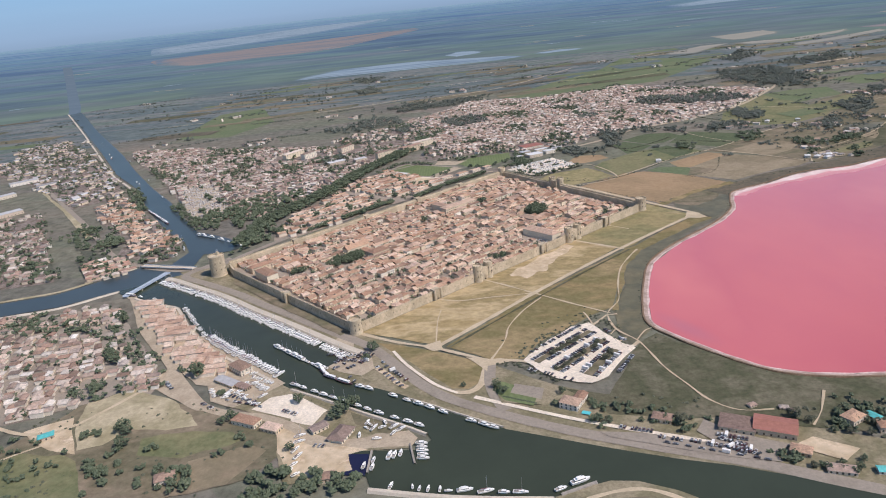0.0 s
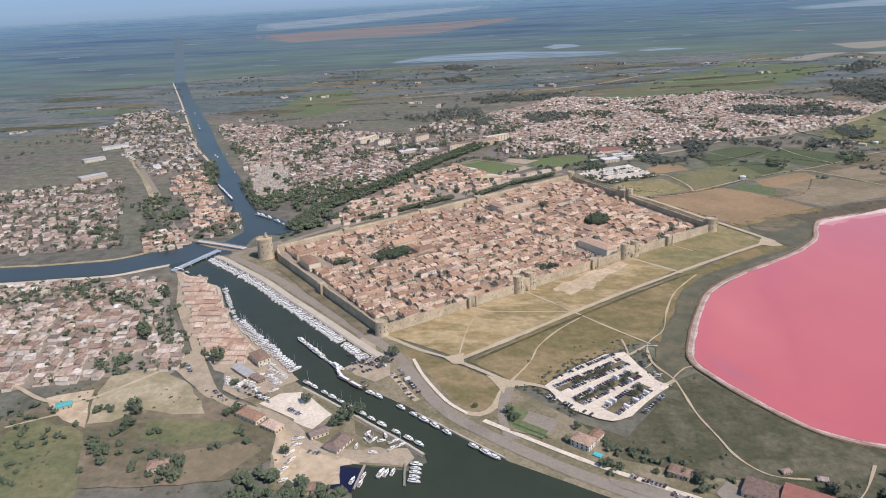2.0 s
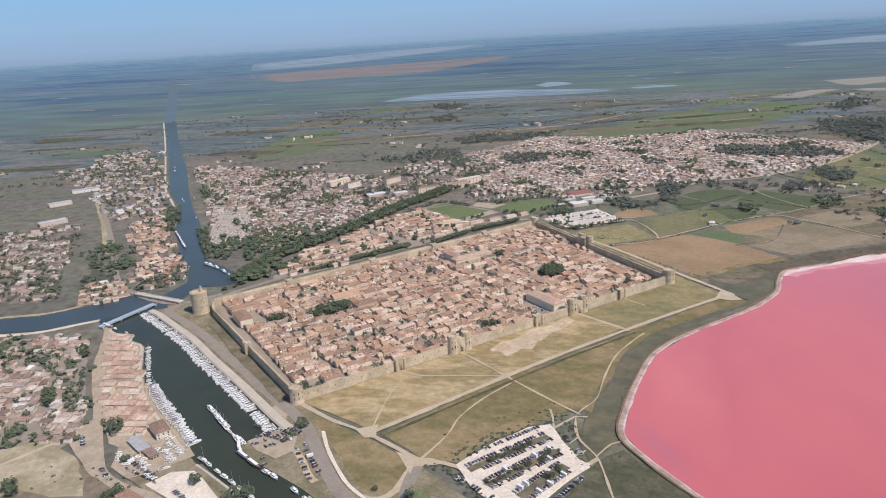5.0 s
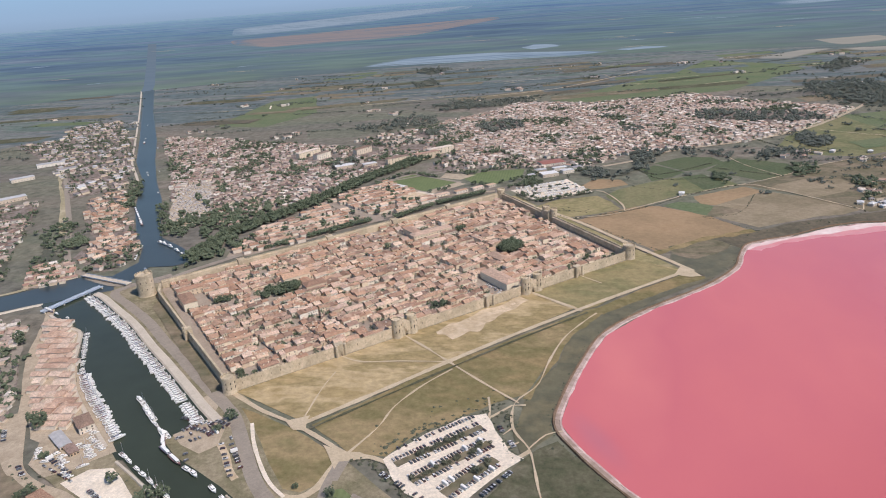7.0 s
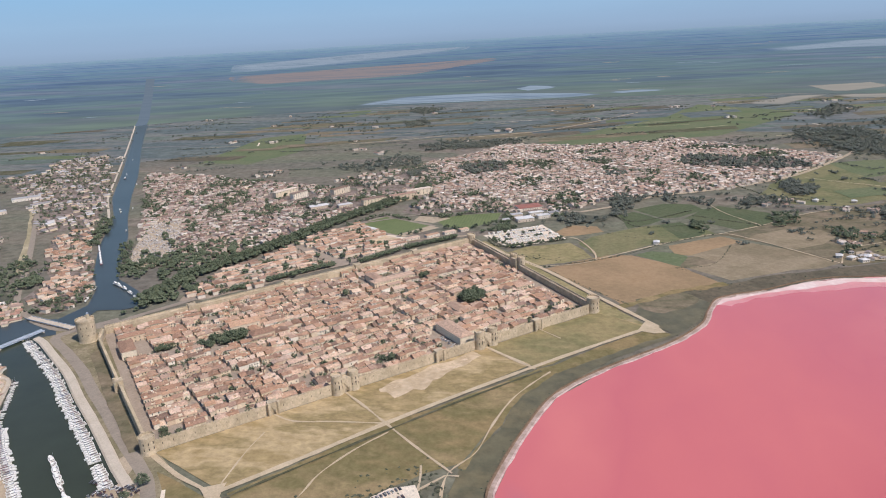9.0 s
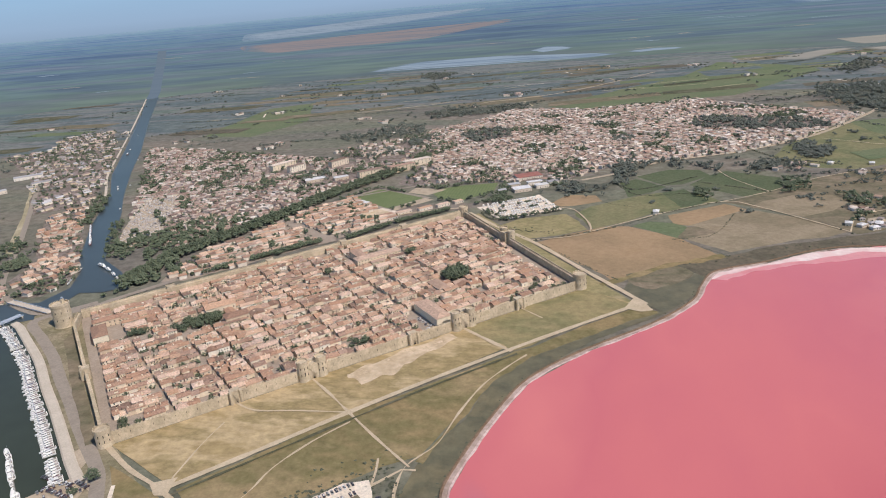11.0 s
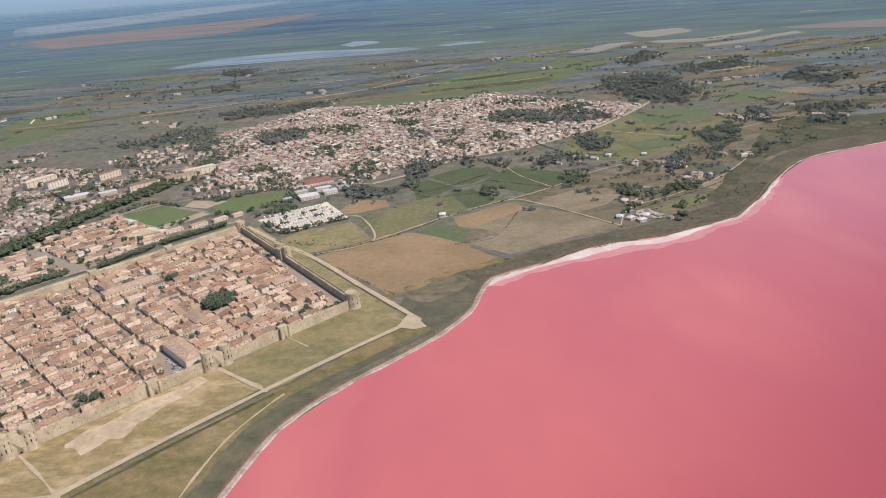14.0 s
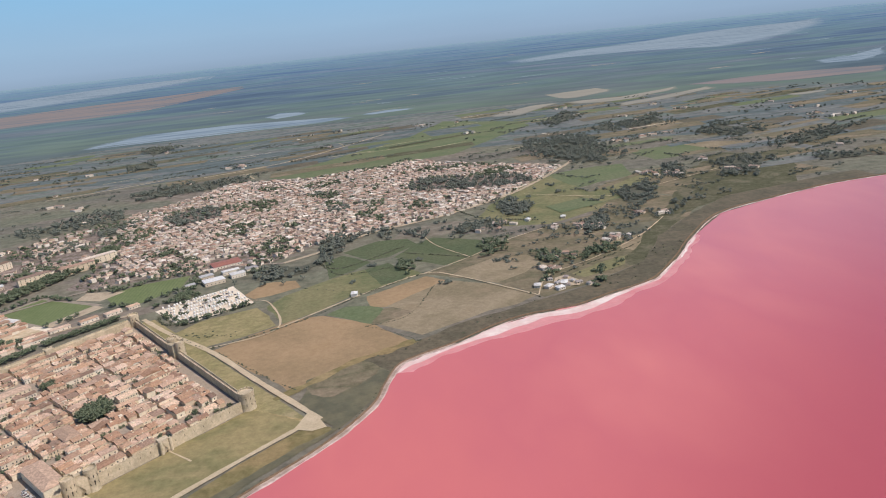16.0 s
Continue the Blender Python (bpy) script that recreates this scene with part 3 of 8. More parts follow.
def clump_points(r, flat=0.8):
    g = lambda: rng.uniform(0.72, 1.28) * r
    return [(g(), 0, 0), (0, g(), 0), (-g(), 0, 0), (0, -g(), 0), (rng.uniform(-.3, .3) * r, rng.uniform(-.3, .3) * r, g() * flat), (0, 0, -g() * flat * 0.8)]


CLUMP_FACES = [(0, 1, 4), (1, 2, 4), (2, 3, 4), (3, 0, 4), (1, 0, 5), (2, 1, 5), (3, 2, 5), (0, 3, 5)]


def heap_tree(heap, x, y, r, h, n=12):
    """A crown of clumps over a short stem; r the crown's radius, h the height."""
    heap.add([(x - 0.2, y - 0.2, 0), (x + 0.2, y - 0.2, 0), (x, y + 0.25, 0), (x, y, h * 0.7)], [(0, 1, 3), (1, 2, 3), (2, 0, 3)], 1)
    for i in range(n):
        a, q, t = rng.uniform(0, 6.283), r * math.sqrt(rng.random()) * 0.8, rng.random()
        z = h * (0.38 + 0.5 * t) * (1 - 0.25 * (q / r) ** 2)
        c = clump_points(r * rng.uniform(0.32, 0.52))
        b, e = math.cos(a * 3), math.sin(a * 3)
        heap.add([(x + q * math.cos(a) + b * p - e * w, y + q * math.sin(a) + e * p + b * w, max(0.05, z + k)) for p, w, k in c], CLUMP_FACES, 0)

# ---- ground, distance, water ----
HUB = (190.0, 180.0)
FLAT, RIM, EYE_Z = 3400.0, 4650.0, 317.0


def warp(x, y, near=1.0):
    """Beyond the flat sheet the land climbs towards the rim, so that the plain still ends at the horizon."""
    dx, dy = x - HUB[0], y - HUB[1]
    rho = math.hypot(dx, dy)
    if rho <= FLAT:
        return x, y, 0.0
    r = FLAT + (RIM - FLAT) * (1 - FLAT / rho)
    r *= near
    return HUB[0] + dx * r / rho, HUB[1] + dy * r / rho, EYE_Z * (1 - r / rho)


def ring_sheet(name, radii, material, label, category, spokes=180):
    bm = bmesh.new()
    plan = bm.verts.layers.float_vector.new("plan")
    rows = []
    for rho in radii:
        row = []
        for i in range(spokes):
            a = 2 * math.pi * i / spokes
            x, y = HUB[0] + rho * math.cos(a), HUB[1] + rho * math.sin(a)
            v = bm.verts.new(warp(x, y))
            v[plan] = (x, y, 0)
            row.append(v)
        rows.append(row)
    for r0, r1 in zip(rows, rows[1:]):
        for i in range(spokes):
            j = (i + 1) % spokes
            bm.faces.new((r0[i], r1[i], r1[j], r0[j]))
    if radii[0] < 20:
        bm.faces.new(rows[0])
    for f in bm.faces:
        f.smooth = True
    return tagged(finish(name, bm, material), label, category, kind="structure")


ring_sheet("ground", [10, 200, 600, 1200, 1900, 2250], M["plain"], "flat green and brown delta plain with parcels and scrub", "ground")
ring_sheet("ground", [2250, 2500, 2800, 3100, 3400], M["hazy_reeds"], "reed marsh beyond the farmland, blue-green with painted haze", "marsh")
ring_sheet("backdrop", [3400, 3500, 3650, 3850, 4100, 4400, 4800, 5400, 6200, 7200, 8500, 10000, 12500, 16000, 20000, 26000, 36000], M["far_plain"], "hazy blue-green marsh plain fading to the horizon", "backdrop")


def low_sky():
    bm = bmesh.new()
    rings = [[bm.verts.new((HUB[0] + r * math.cos(math.pi * i / 60), HUB[1] + r * math.sin(math.pi * i / 60), z)) for i in range(120)] for r, z in ((4545, 262), (4580, 400), (4600, 700), (4620, 1180))]
    for r0, r1 in zip(rings, rings[1:]):
        for i in range(120):
            bm.faces.new((r0[(i + 1) % 120], r0[i], r1[i], r1[(i + 1) % 120]))
    return tagged(finish("backdrop", bm, M["low_sky"]), "pale blue hazy sky low over the horizon", "sky", kind="structure")


low_sky()


def edge_gap(x, y, a, b):
    dx, dy = b[0] - a[0], b[1] - a[1]
    k = max(0.0, min(1.0, ((x - a[0]) * dx + (y - a[1]) * dy) / (dx * dx + dy * dy)))
    return math.hypot(x - a[0] - k * dx, y - a[1] - k * dy)


def far_patch(name, pts, material, label, category, wobble=70, soft=0.05):
    bm = bmesh.new()
    f = bm.faces.new([bm.verts.new((x, y, 0)) for x, y in ragged(pts, 160, wobble)])
    bmesh.ops.triangulate(bm, faces=[f], ngon_method="EAR_CLIP")
    span = max(math.dist(p, q) for p in pts for q in pts)
    for _ in range(2 if span > 700 else 1):
        bmesh.ops.subdivide_edges(bm, edges=bm.edges[:], cuts=2, use_grid_fill=True)
    plan, rim = bm.verts.layers.float_vector.new("plan"), bm.verts.layers.float.new("margin")
    edges = list(zip(pts, pts[1:] + pts[:1]))
    for v in bm.verts:
        x, y = v.co.x, v.co.y
        v[plan] = (x, y, 0)
        gap = min(edge_gap(x, y, a, b) for a, b in edges)
        v[rim] = min(1.0, 0.08 + gap / (span * soft)) if soft else 1.0
        v.co = warp(x, y, 0.997)
        if math.hypot(x - HUB[0], y - HUB[1]) <= FLAT:
            v.co.z = 0.6
    bm.normal_update()
    return tagged(finish(name, bm, material), label, category, kind="structure")


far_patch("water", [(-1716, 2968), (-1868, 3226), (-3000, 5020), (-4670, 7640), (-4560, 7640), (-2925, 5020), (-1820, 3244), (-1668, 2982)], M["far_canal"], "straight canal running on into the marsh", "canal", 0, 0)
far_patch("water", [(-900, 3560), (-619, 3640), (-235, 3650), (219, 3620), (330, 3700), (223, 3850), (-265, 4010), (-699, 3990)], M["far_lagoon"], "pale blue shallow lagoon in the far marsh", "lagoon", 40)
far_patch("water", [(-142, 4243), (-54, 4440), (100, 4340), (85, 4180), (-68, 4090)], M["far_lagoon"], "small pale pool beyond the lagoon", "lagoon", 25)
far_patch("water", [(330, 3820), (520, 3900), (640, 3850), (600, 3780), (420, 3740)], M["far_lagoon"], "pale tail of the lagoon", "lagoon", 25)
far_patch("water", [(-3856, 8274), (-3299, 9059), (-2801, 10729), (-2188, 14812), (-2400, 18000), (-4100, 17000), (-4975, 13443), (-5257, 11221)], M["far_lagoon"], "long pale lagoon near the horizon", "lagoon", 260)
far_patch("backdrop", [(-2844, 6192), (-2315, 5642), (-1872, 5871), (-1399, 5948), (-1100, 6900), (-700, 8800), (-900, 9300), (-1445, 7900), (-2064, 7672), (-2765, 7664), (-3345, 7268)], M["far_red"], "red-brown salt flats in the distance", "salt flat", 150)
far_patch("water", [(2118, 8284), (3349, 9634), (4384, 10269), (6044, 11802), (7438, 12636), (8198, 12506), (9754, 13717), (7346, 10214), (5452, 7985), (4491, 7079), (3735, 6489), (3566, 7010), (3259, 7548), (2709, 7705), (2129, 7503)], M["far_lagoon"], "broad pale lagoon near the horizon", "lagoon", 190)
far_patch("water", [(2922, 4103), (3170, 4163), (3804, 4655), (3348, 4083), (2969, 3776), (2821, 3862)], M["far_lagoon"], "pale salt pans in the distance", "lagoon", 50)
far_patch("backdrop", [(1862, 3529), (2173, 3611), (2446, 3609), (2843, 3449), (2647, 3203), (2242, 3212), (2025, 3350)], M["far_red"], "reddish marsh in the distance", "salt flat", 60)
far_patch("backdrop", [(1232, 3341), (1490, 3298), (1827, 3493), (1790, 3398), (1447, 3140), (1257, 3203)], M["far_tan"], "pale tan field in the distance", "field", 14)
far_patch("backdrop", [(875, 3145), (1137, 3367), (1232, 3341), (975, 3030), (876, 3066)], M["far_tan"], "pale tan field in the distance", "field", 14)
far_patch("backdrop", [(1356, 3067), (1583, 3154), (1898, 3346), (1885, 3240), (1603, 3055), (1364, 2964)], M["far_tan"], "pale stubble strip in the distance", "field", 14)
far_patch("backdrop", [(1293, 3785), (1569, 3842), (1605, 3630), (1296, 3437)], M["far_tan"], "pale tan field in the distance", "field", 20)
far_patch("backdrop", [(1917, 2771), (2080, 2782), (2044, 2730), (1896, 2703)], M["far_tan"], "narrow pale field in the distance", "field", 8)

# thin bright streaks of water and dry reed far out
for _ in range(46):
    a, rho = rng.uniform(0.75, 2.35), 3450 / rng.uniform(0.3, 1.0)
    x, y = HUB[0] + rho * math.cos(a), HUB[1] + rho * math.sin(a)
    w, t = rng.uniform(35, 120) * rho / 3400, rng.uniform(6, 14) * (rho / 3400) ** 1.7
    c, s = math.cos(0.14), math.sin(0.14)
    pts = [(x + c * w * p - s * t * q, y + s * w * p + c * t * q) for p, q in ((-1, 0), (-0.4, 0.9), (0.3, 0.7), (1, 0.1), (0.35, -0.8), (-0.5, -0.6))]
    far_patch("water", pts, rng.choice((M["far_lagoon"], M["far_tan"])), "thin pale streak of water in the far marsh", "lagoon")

# fields of the plain
patch("field", [(102, 2248), (243, 2433), (550, 2782), (917, 2887), (908, 2689), (613, 2298), (404, 2238), (217, 2183)], M["meadow"], "long green meadow behind the suburb", "field", 12, 60)
patch("field", [(-860, 2007), (-890, 2485), (-755, 2580), (-613, 2191), (-688, 1976)], M["meadow"], "green meadow by the canal", "field", 12, 60)
patch("field", [(773, 1858), (862, 1890), (954, 1886), (931, 1758), (848, 1730), (789, 1696)], M["meadow"], "green field beside the wood", "field", 6, 30)
patch("field", [(1018, 2025), (1193, 2056), (1200, 1913), (1038, 1887)], M["meadow"], "green field behind the grove", "field", 8, 40)
patch("field", [(676, 1770), (770, 1845), (799, 1692), (816, 1606), (841, 1525), (787, 1522), (666, 1461), (602, 1482), (560, 1560), (600, 1640)], M["olive"], "olive-green pasture", "field", 8, 30)
patch("field", [(318, 1447), (376, 1489), (425, 1484), (441, 1443), (391, 1392), (364, 1385)], M["field_green"], "green vineyard plot", "field", 3, 20)
patch("field", [(441, 1446), (470, 1470), (545, 1420), (530, 1320), (470, 1316), (400, 1386)], M["field_green"], "green vineyard plot by the lane", "field", 3, 20)
patch("field", [(292, 1406), (319, 1430), (363, 1378), (337, 1348), (303, 1321)], M["field_green"], "green vineyard plot with hedges", "field", 3, 20)
patch("field", [(221, 1239), (244, 1274), (300, 1316), (336, 1338), (409, 1336), (436, 1290), (351, 1242), (333, 1235), (296, 1200), (251, 1167)], M["olive"], "green plot with rough grass", "field", 3, 15)
patch("field", [(328, 1336), (354, 1343), (400, 1267), (368, 1259), (328, 1258)], M["olive"], "brownish olive plot", "field", 3, 12)
patch("field", [(354, 1343), (389, 1362), (419, 1296), (405, 1274), (376, 1264)], M["field_green"], "green vineyard plot with rows", "field", 2, 12)
patch("field", [(185, 1297), (206, 1340), (252, 1334), (262, 1301), (223, 1281), (200, 1276)], M["field_brown"], "brown fallow field behind the car park", "field", 2, 12)
patch("field", [(377, 1180), (464, 1250), (539, 1199), (566, 1150), (538, 1130), (500, 1122), (463, 1101), (416, 1078), (368, 1126), (412, 1152), (388, 1176)], M["field_tan"], "tan field with furrows", "field", 2, 15)
patch("field", [(354, 1226), (400, 1255), (439, 1277), (464, 1250), (377, 1180), (359, 1187)], M["field_brown"], "brown fallow plot", "field", 2, 12)
patch("field", [(176, 1115), (209, 1142), (264, 1177), (297, 1180), (361, 1128), (407, 1062), (372, 1043), (341, 1031), (317, 1012), (300, 998), (278, 986), (256, 1014)], M["field_brown"], "bare brown ploughed field outside the east wall", "field", 4, 8)
patch("field", [(302, 1181), (329, 1200), (359, 1189), (377, 1175), (358, 1129)], M["meadow"], "small dark green plot between brown fields", "field", 3, 10)
patch("field", [(377, 1175), (388, 1176), (412, 1152), (368, 1126), (358, 1129)], M["pasture"], "grey rough plot between brown fields", "field", 2, 8)
patch("field", [(114, 1184), (142, 1216), (209, 1240), (229, 1204), (242, 1166), (202, 1142), (165, 1128)], M["yellow"], "dry yellow plot with scattered bushes", "field", 2, 12)
patch("pavement", [(-184, 1346), (-134, 1410), (-24, 1340), (-80, 1268)], M["asphalt"], "grey running track round the pitch", "running track", 0, 20)
patch("field", [(-174, 1346), (-132, 1399), (-36, 1338), (-82, 1280)], M["pitch"], "green mown sports pitch", "sports pitch", 0, 20)
patch("pavement", [(-34, 1338), (-16, 1326), (-66, 1268), (-80, 1278)], M["paving"], "grey end of the sports ground", "pavement", 0, 20)
patch("field", [(-33, 1376), (3, 1409), (81, 1426), (80, 1371), (36, 1322), (-6, 1330)], M["pitch"], "second green sports pitch", "sports pitch", 1, 20)
patch("pavement", [(-73, 1373), (-68, 1405), (-7, 1388), (-32, 1355)], M["paving"], "pale grey hard court between the pitches", "pavement", 0, 20)
patch("pavement", [(-127, 1252), (-93, 1282), (-55, 1261), (-82, 1229), (-115, 1211)], M["gravel"], "pale sandy sports ground", "pavement", 2, 12)
patch("pavement", [(67, 1278), (116, 1211), (204, 1259), (160, 1345)], M["gravel"], "pale car park outside the north-east corner", "pavement", 1, 15)

patch("field", [(440, 1285), (520, 1230), (575, 1140), (640, 1165), (735, 1225), (800, 1322), (890, 1412), (960, 1500), (905, 1570), (815, 1574), (744, 1480), (660, 1450), (585, 1400), (510, 1335)], M["pasture"], "dry olive-brown pasture with scattered trees", "field", 6, 25)
patch("field", [(820, 1600), (910, 1575), (965, 1505), (1100, 1560), (1280, 1600), (1240, 1700), (1090, 1740), (960, 1700), (860, 1720)], M["pasture"], "dry brown pasture near the lake's far end", "field", 8, 30)
patch("field", [(493, 1288), (540, 1316), (592, 1316), (604, 1278), (574, 1239), (529, 1214), (470, 1262)], M["field_tan"], "dull tan plot with a hedge row", "field", 3, 15)
patch("field", [(741, 1364), (800, 1329), (792, 1299), (742, 1270), (727, 1289)], M["field_tan"], "tan plot near the shore", "field", 4, 12)
patch("field", [(630, 1210), (690, 1244), (757, 1266), (739, 1243), (685, 1207), (640, 1190)], M["olive"], "olive-green pasture near the shore", "field", 4, 12)
patch("field", [(735, 1401), (775, 1406), (841, 1402), (881, 1427), (829, 1353), (768, 1339), (727, 1352)], M["shallow"], "grey damp flat near the shore", "marsh", 4, 12)
patch("ground", [(1187, 1886), (1303, 1773), (1150, 1520), (1000, 1496), (890, 1425), (726, 1212), (700, 1215), (808, 1372), (923, 1544), (1010, 1700)], M["scrub"], "dark rough scrub behind the lake shore", "scrub", 10, 20)
patch("field", [(1163, 2082), (1317, 1985), (1310, 1921), (1198, 1947)], M["field_tan"], "dull brown field on the plain", "field", 6, 30)
patch("field", [(1232, 2423), (1342, 2477), (1340, 2366), (1221, 2311)], M["field_tan"], "tan field on the plain", "field", 6, 30)
patch("field", [(810, 1668), (960, 1786), (1074, 1807), (929, 1633)], M["pasture"], "dry pasture beyond the olive meadow", "field", 6, 30)
patch("field", [(959, 1755), (1018, 1724), (1008, 1700), (964, 1724)], M["gravel"], "pale bare plot with sheds", "yard", 4, 10)
patch("field", [(686, 3125), (935, 2857), (944, 2720), (676, 2456), (603, 2433), (520, 2760)], M["meadow"], "wide green meadow on the plain", "field", 12, 60)

# districts
D_NW = [(-916, 1855), (-727, 1812), (-560, 1740), (-380, 1680), (-300, 1640), (-160, 1600), (-145, 1540), (-182, 1463), (-226, 1346), (-270, 1247), (-310, 1165), (-352, 1092), (-392, 1108), (-430, 1090), (-480, 1150), (-560, 1260), (-640, 1400), (-770, 1600), (-880, 1770)]
CEMETERY = [(-590, 1345), (-532, 1380), (-440, 1190), (-420, 1110), (-455, 1080), (-515, 1180)]
D_NE = [(-169, 1943), (-75, 2054), (23, 2224), (218, 2165), (403, 2219), (500, 2265), (616, 2130), (827, 1942), (665, 1735), (521, 1609), (368, 1554), (284, 1526), (205, 1440), (150, 1432), (92, 1432), (40, 1430), (-52, 1488)]
D_N = [(-346, 1722), (-309, 1800), (-162, 1914), (-52, 1500), (20, 1445), (-60, 1412), (-112, 1430), (-100, 1520), (-130, 1600), (-290, 1660)]
OUT_N = [(-300, 965), (-308, 1010), (-300, 1070), (-262, 1150), (-238, 1217), (-222, 1269), (-171, 1343), (-125, 1300), (-46, 1229), (-91, 1159), (-146, 1100), (-207, 1032), (-270, 970)]
D_W1 = [(-413, 758), (-385, 757), (-344, 713), (-310, 661), (-280, 619), (-250, 588), (-243, 574), (-258, 559), (-273, 568), (-300, 597), (-328, 626), (-364, 675), (-390, 717)]
D_W2 = [(-480, 752), (-440, 752), (-390, 684), (-358, 640), (-332, 604), (-303, 560), (-306, 542), (-326, 548), (-363, 530), (-440, 500), (-560, 520), (-700, 600), (-690, 705), (-560, 742)]
D_W4 = [(-1013, 1142), (-892, 1224), (-825, 1244), (-699, 1055), (-650, 964), (-580, 865), (-735, 828), (-1000, 790)]
D_W5 = [(-720, 1247), (-700, 1330), (-606, 1193), (-545, 1118), (-470, 1013), (-437, 962), (-442, 915), (-461, 904), (-536, 960), (-555, 1036), (-650, 1139)]
D_IND = [(-1373, 1813), (-1264, 1861), (-1386, 2076), (-1292, 2185), (-1010, 1830), (-790, 1490), (-710, 1340), (-775, 1267), (-1080, 1592)]
D_W6 = [(-576, 924), (-528, 851), (-500, 856), (-478, 877), (-492, 918), (-540, 952)]
for poly, text in ((D_NW, "streets and gardens of the north-west suburb"), (D_NE, "streets and gardens of the north-east suburb"), (D_N, "streets and gardens round the apartment blocks"), (OUT_N, "streets between the avenue and the north wall"), (D_W1, "quayside streets of the west bank"), (D_W2, "streets and gardens of the west bank suburb"), (D_W4, "streets and yards beyond the side canal"), (D_W5, "streets along the north canal"), (D_IND, "yards of the sheds beside the canal"), (D_W6, "paved tip between the canals")):
    patch("ground", poly, M["street" if poly in (OUT_N, D_W6) else "suburb"], text, "built-up ground", 6, 30)
patch("ground", CEMETERY, M["paving"], "pale gravel of the walled cemetery", "cemetery ground", 0, 20)

# farmland parcels out on the plain
NEAR_FIELDS = [(300, 1000), (560, 1130), (760, 1300), (830, 1340), (700, 1480), (420, 1530), (200, 1400)]
CANAL_BED = [(-720, 1400), (-845, 1570), (-995, 1815), (-1310, 2349), (-1855, 3230), (-1785, 3255), (-1240, 2360), (-920, 1825), (-780, 1590), (-650, 1385)]
CANAL_SIDE = [(-700, 1300), (-560, 1300), (-900, 1850), (-1700, 3250), (-1900, 3200), (-1050, 1850)]
parcel_z = 0.021
PARCELS = [("olive", "olive-green pasture parcel"), ("meadow", "green meadow parcel"), ("field_tan", "tan stubble parcel"), ("scrub", "dark scrubby parcel"), ("field_brown", "brown fallow parcel"), ("field_green", "green vineyard parcel"), ("mud", "dark damp marsh parcel"), ("pasture", "dull dry pasture parcel"), ("hazy_reeds", "reed parcel, blue-green with painted haze")]
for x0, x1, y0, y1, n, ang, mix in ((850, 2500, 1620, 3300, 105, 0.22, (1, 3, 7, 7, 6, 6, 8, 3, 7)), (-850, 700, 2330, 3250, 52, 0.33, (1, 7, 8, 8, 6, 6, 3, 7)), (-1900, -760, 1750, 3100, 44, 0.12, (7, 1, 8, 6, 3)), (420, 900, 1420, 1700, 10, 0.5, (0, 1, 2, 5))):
    for _ in range(n):
        x, y = rng.uniform(x0, x1), rng.uniform(y0, y1)
        w, d, q = rng.uniform(70, 190), rng.uniform(14, 42), ang + rng.uniform(-0.15, 0.15)
        c, s = math.cos(q), math.sin(q)
        corners = [(x + c * w * p - s * d * r, y + s * w * p + c * d * r) for p, r in ((-1, -1), (0.95, -1.05), (1.05, 0.9), (-0.9, 1), (0, 0), (0.5, 1), (0.5, -1), (-0.5, 1), (-0.5, -1))]
        if not any(inside(*q, poly) for q in corners for poly in (D_NE, D_NW, D_N, D_W4, D_W5, CEMETERY, NEAR_FIELDS, CANAL_SIDE, D_IND)):
            key, text = PARCELS[rng.choice(mix)]
            patch("field", [(x + c * w * p - s * d * r, y + s * w * p + c * d * r) for p, r in ((-1, -1), (0.95, -1.05), (1.05, 0.9), (-0.9, 1))], M[key], text, "field", 6, 40, z=parcel_z)
            parcel_z += 0.004

# pale tracks and dry drains across the marsh
for _ in range(34):
    x, y, q = rng.uniform(-1100, 1500), rng.uniform(2260, 3230), rng.choice((0.28, 0.36, 0.2, 1.9)) + rng.uniform(-0.08, 0.08)
    long = rng.uniform(50, 210) * (0.5 if q > 1 else 1.0)
    ends = [(x + long * k * math.cos(q), y + long * k * math.sin(q) + rng.uniform(-4, 4)) for k in (0, 0.5, 1.0)]
    if not any(inside(*e, p) for e in ends for p in (D_NE, D_NW, D_N, CANAL_SIDE, D_IND)):
        ribbon("path", ends, rng.uniform(3.5, 6.5), M[rng.choice(("dry_field", "dry_field", "gravel"))], "pale dirt track across the marsh", "path", 12, 1.0)

# town side: grass, marsh and shore
patch("ground", [(-330, 895), (-130, 640), (-60, 585), (0, 553), (60, 505), (140, 455), (230, 425), (330, 380), (330, 340), (230, 358), (90, 412), (-10, 456), (-110, 522), (-155, 560), (-420, 850)], M["verge"], "dusty tan verge between wall and water", "verge", 2, 15)
patch("ground", [(63, 500), (97, 487), (120, 528), (136, 562), (160, 586), (210, 525), (245, 499), (316, 488), (460, 450), (620, 380), (520, 300), (330, 375), (275, 415), (230, 425), (191, 441), (140, 449), (92, 459)], M["scrub"], "dark green scrub meadow by the salt lake", "scrub", 3, 15)
patch("ground", [(-125, 634), (7, 752), (241, 960), (300, 923), (172, 816), (58, 701), (-45, 594)], M["grass_gold"], "dry golden grass at the foot of the south wall", "grass", 1, 15)
patch("ground", [(241, 960), (54, 1236), (75, 1245), (160, 1125), (300, 923)], M["yellow"], "dry grass strip outside the east wall", "grass", 1, 15)
patch("ground", [(-37, 590), (58, 695), (185, 812), (240, 850), (200, 780), (165, 745), (132, 648), (108, 632), (48, 581), (35, 556), (5, 558)], M["grass_brown"], "brown dry grass field with bushes", "grass", 2, 15)
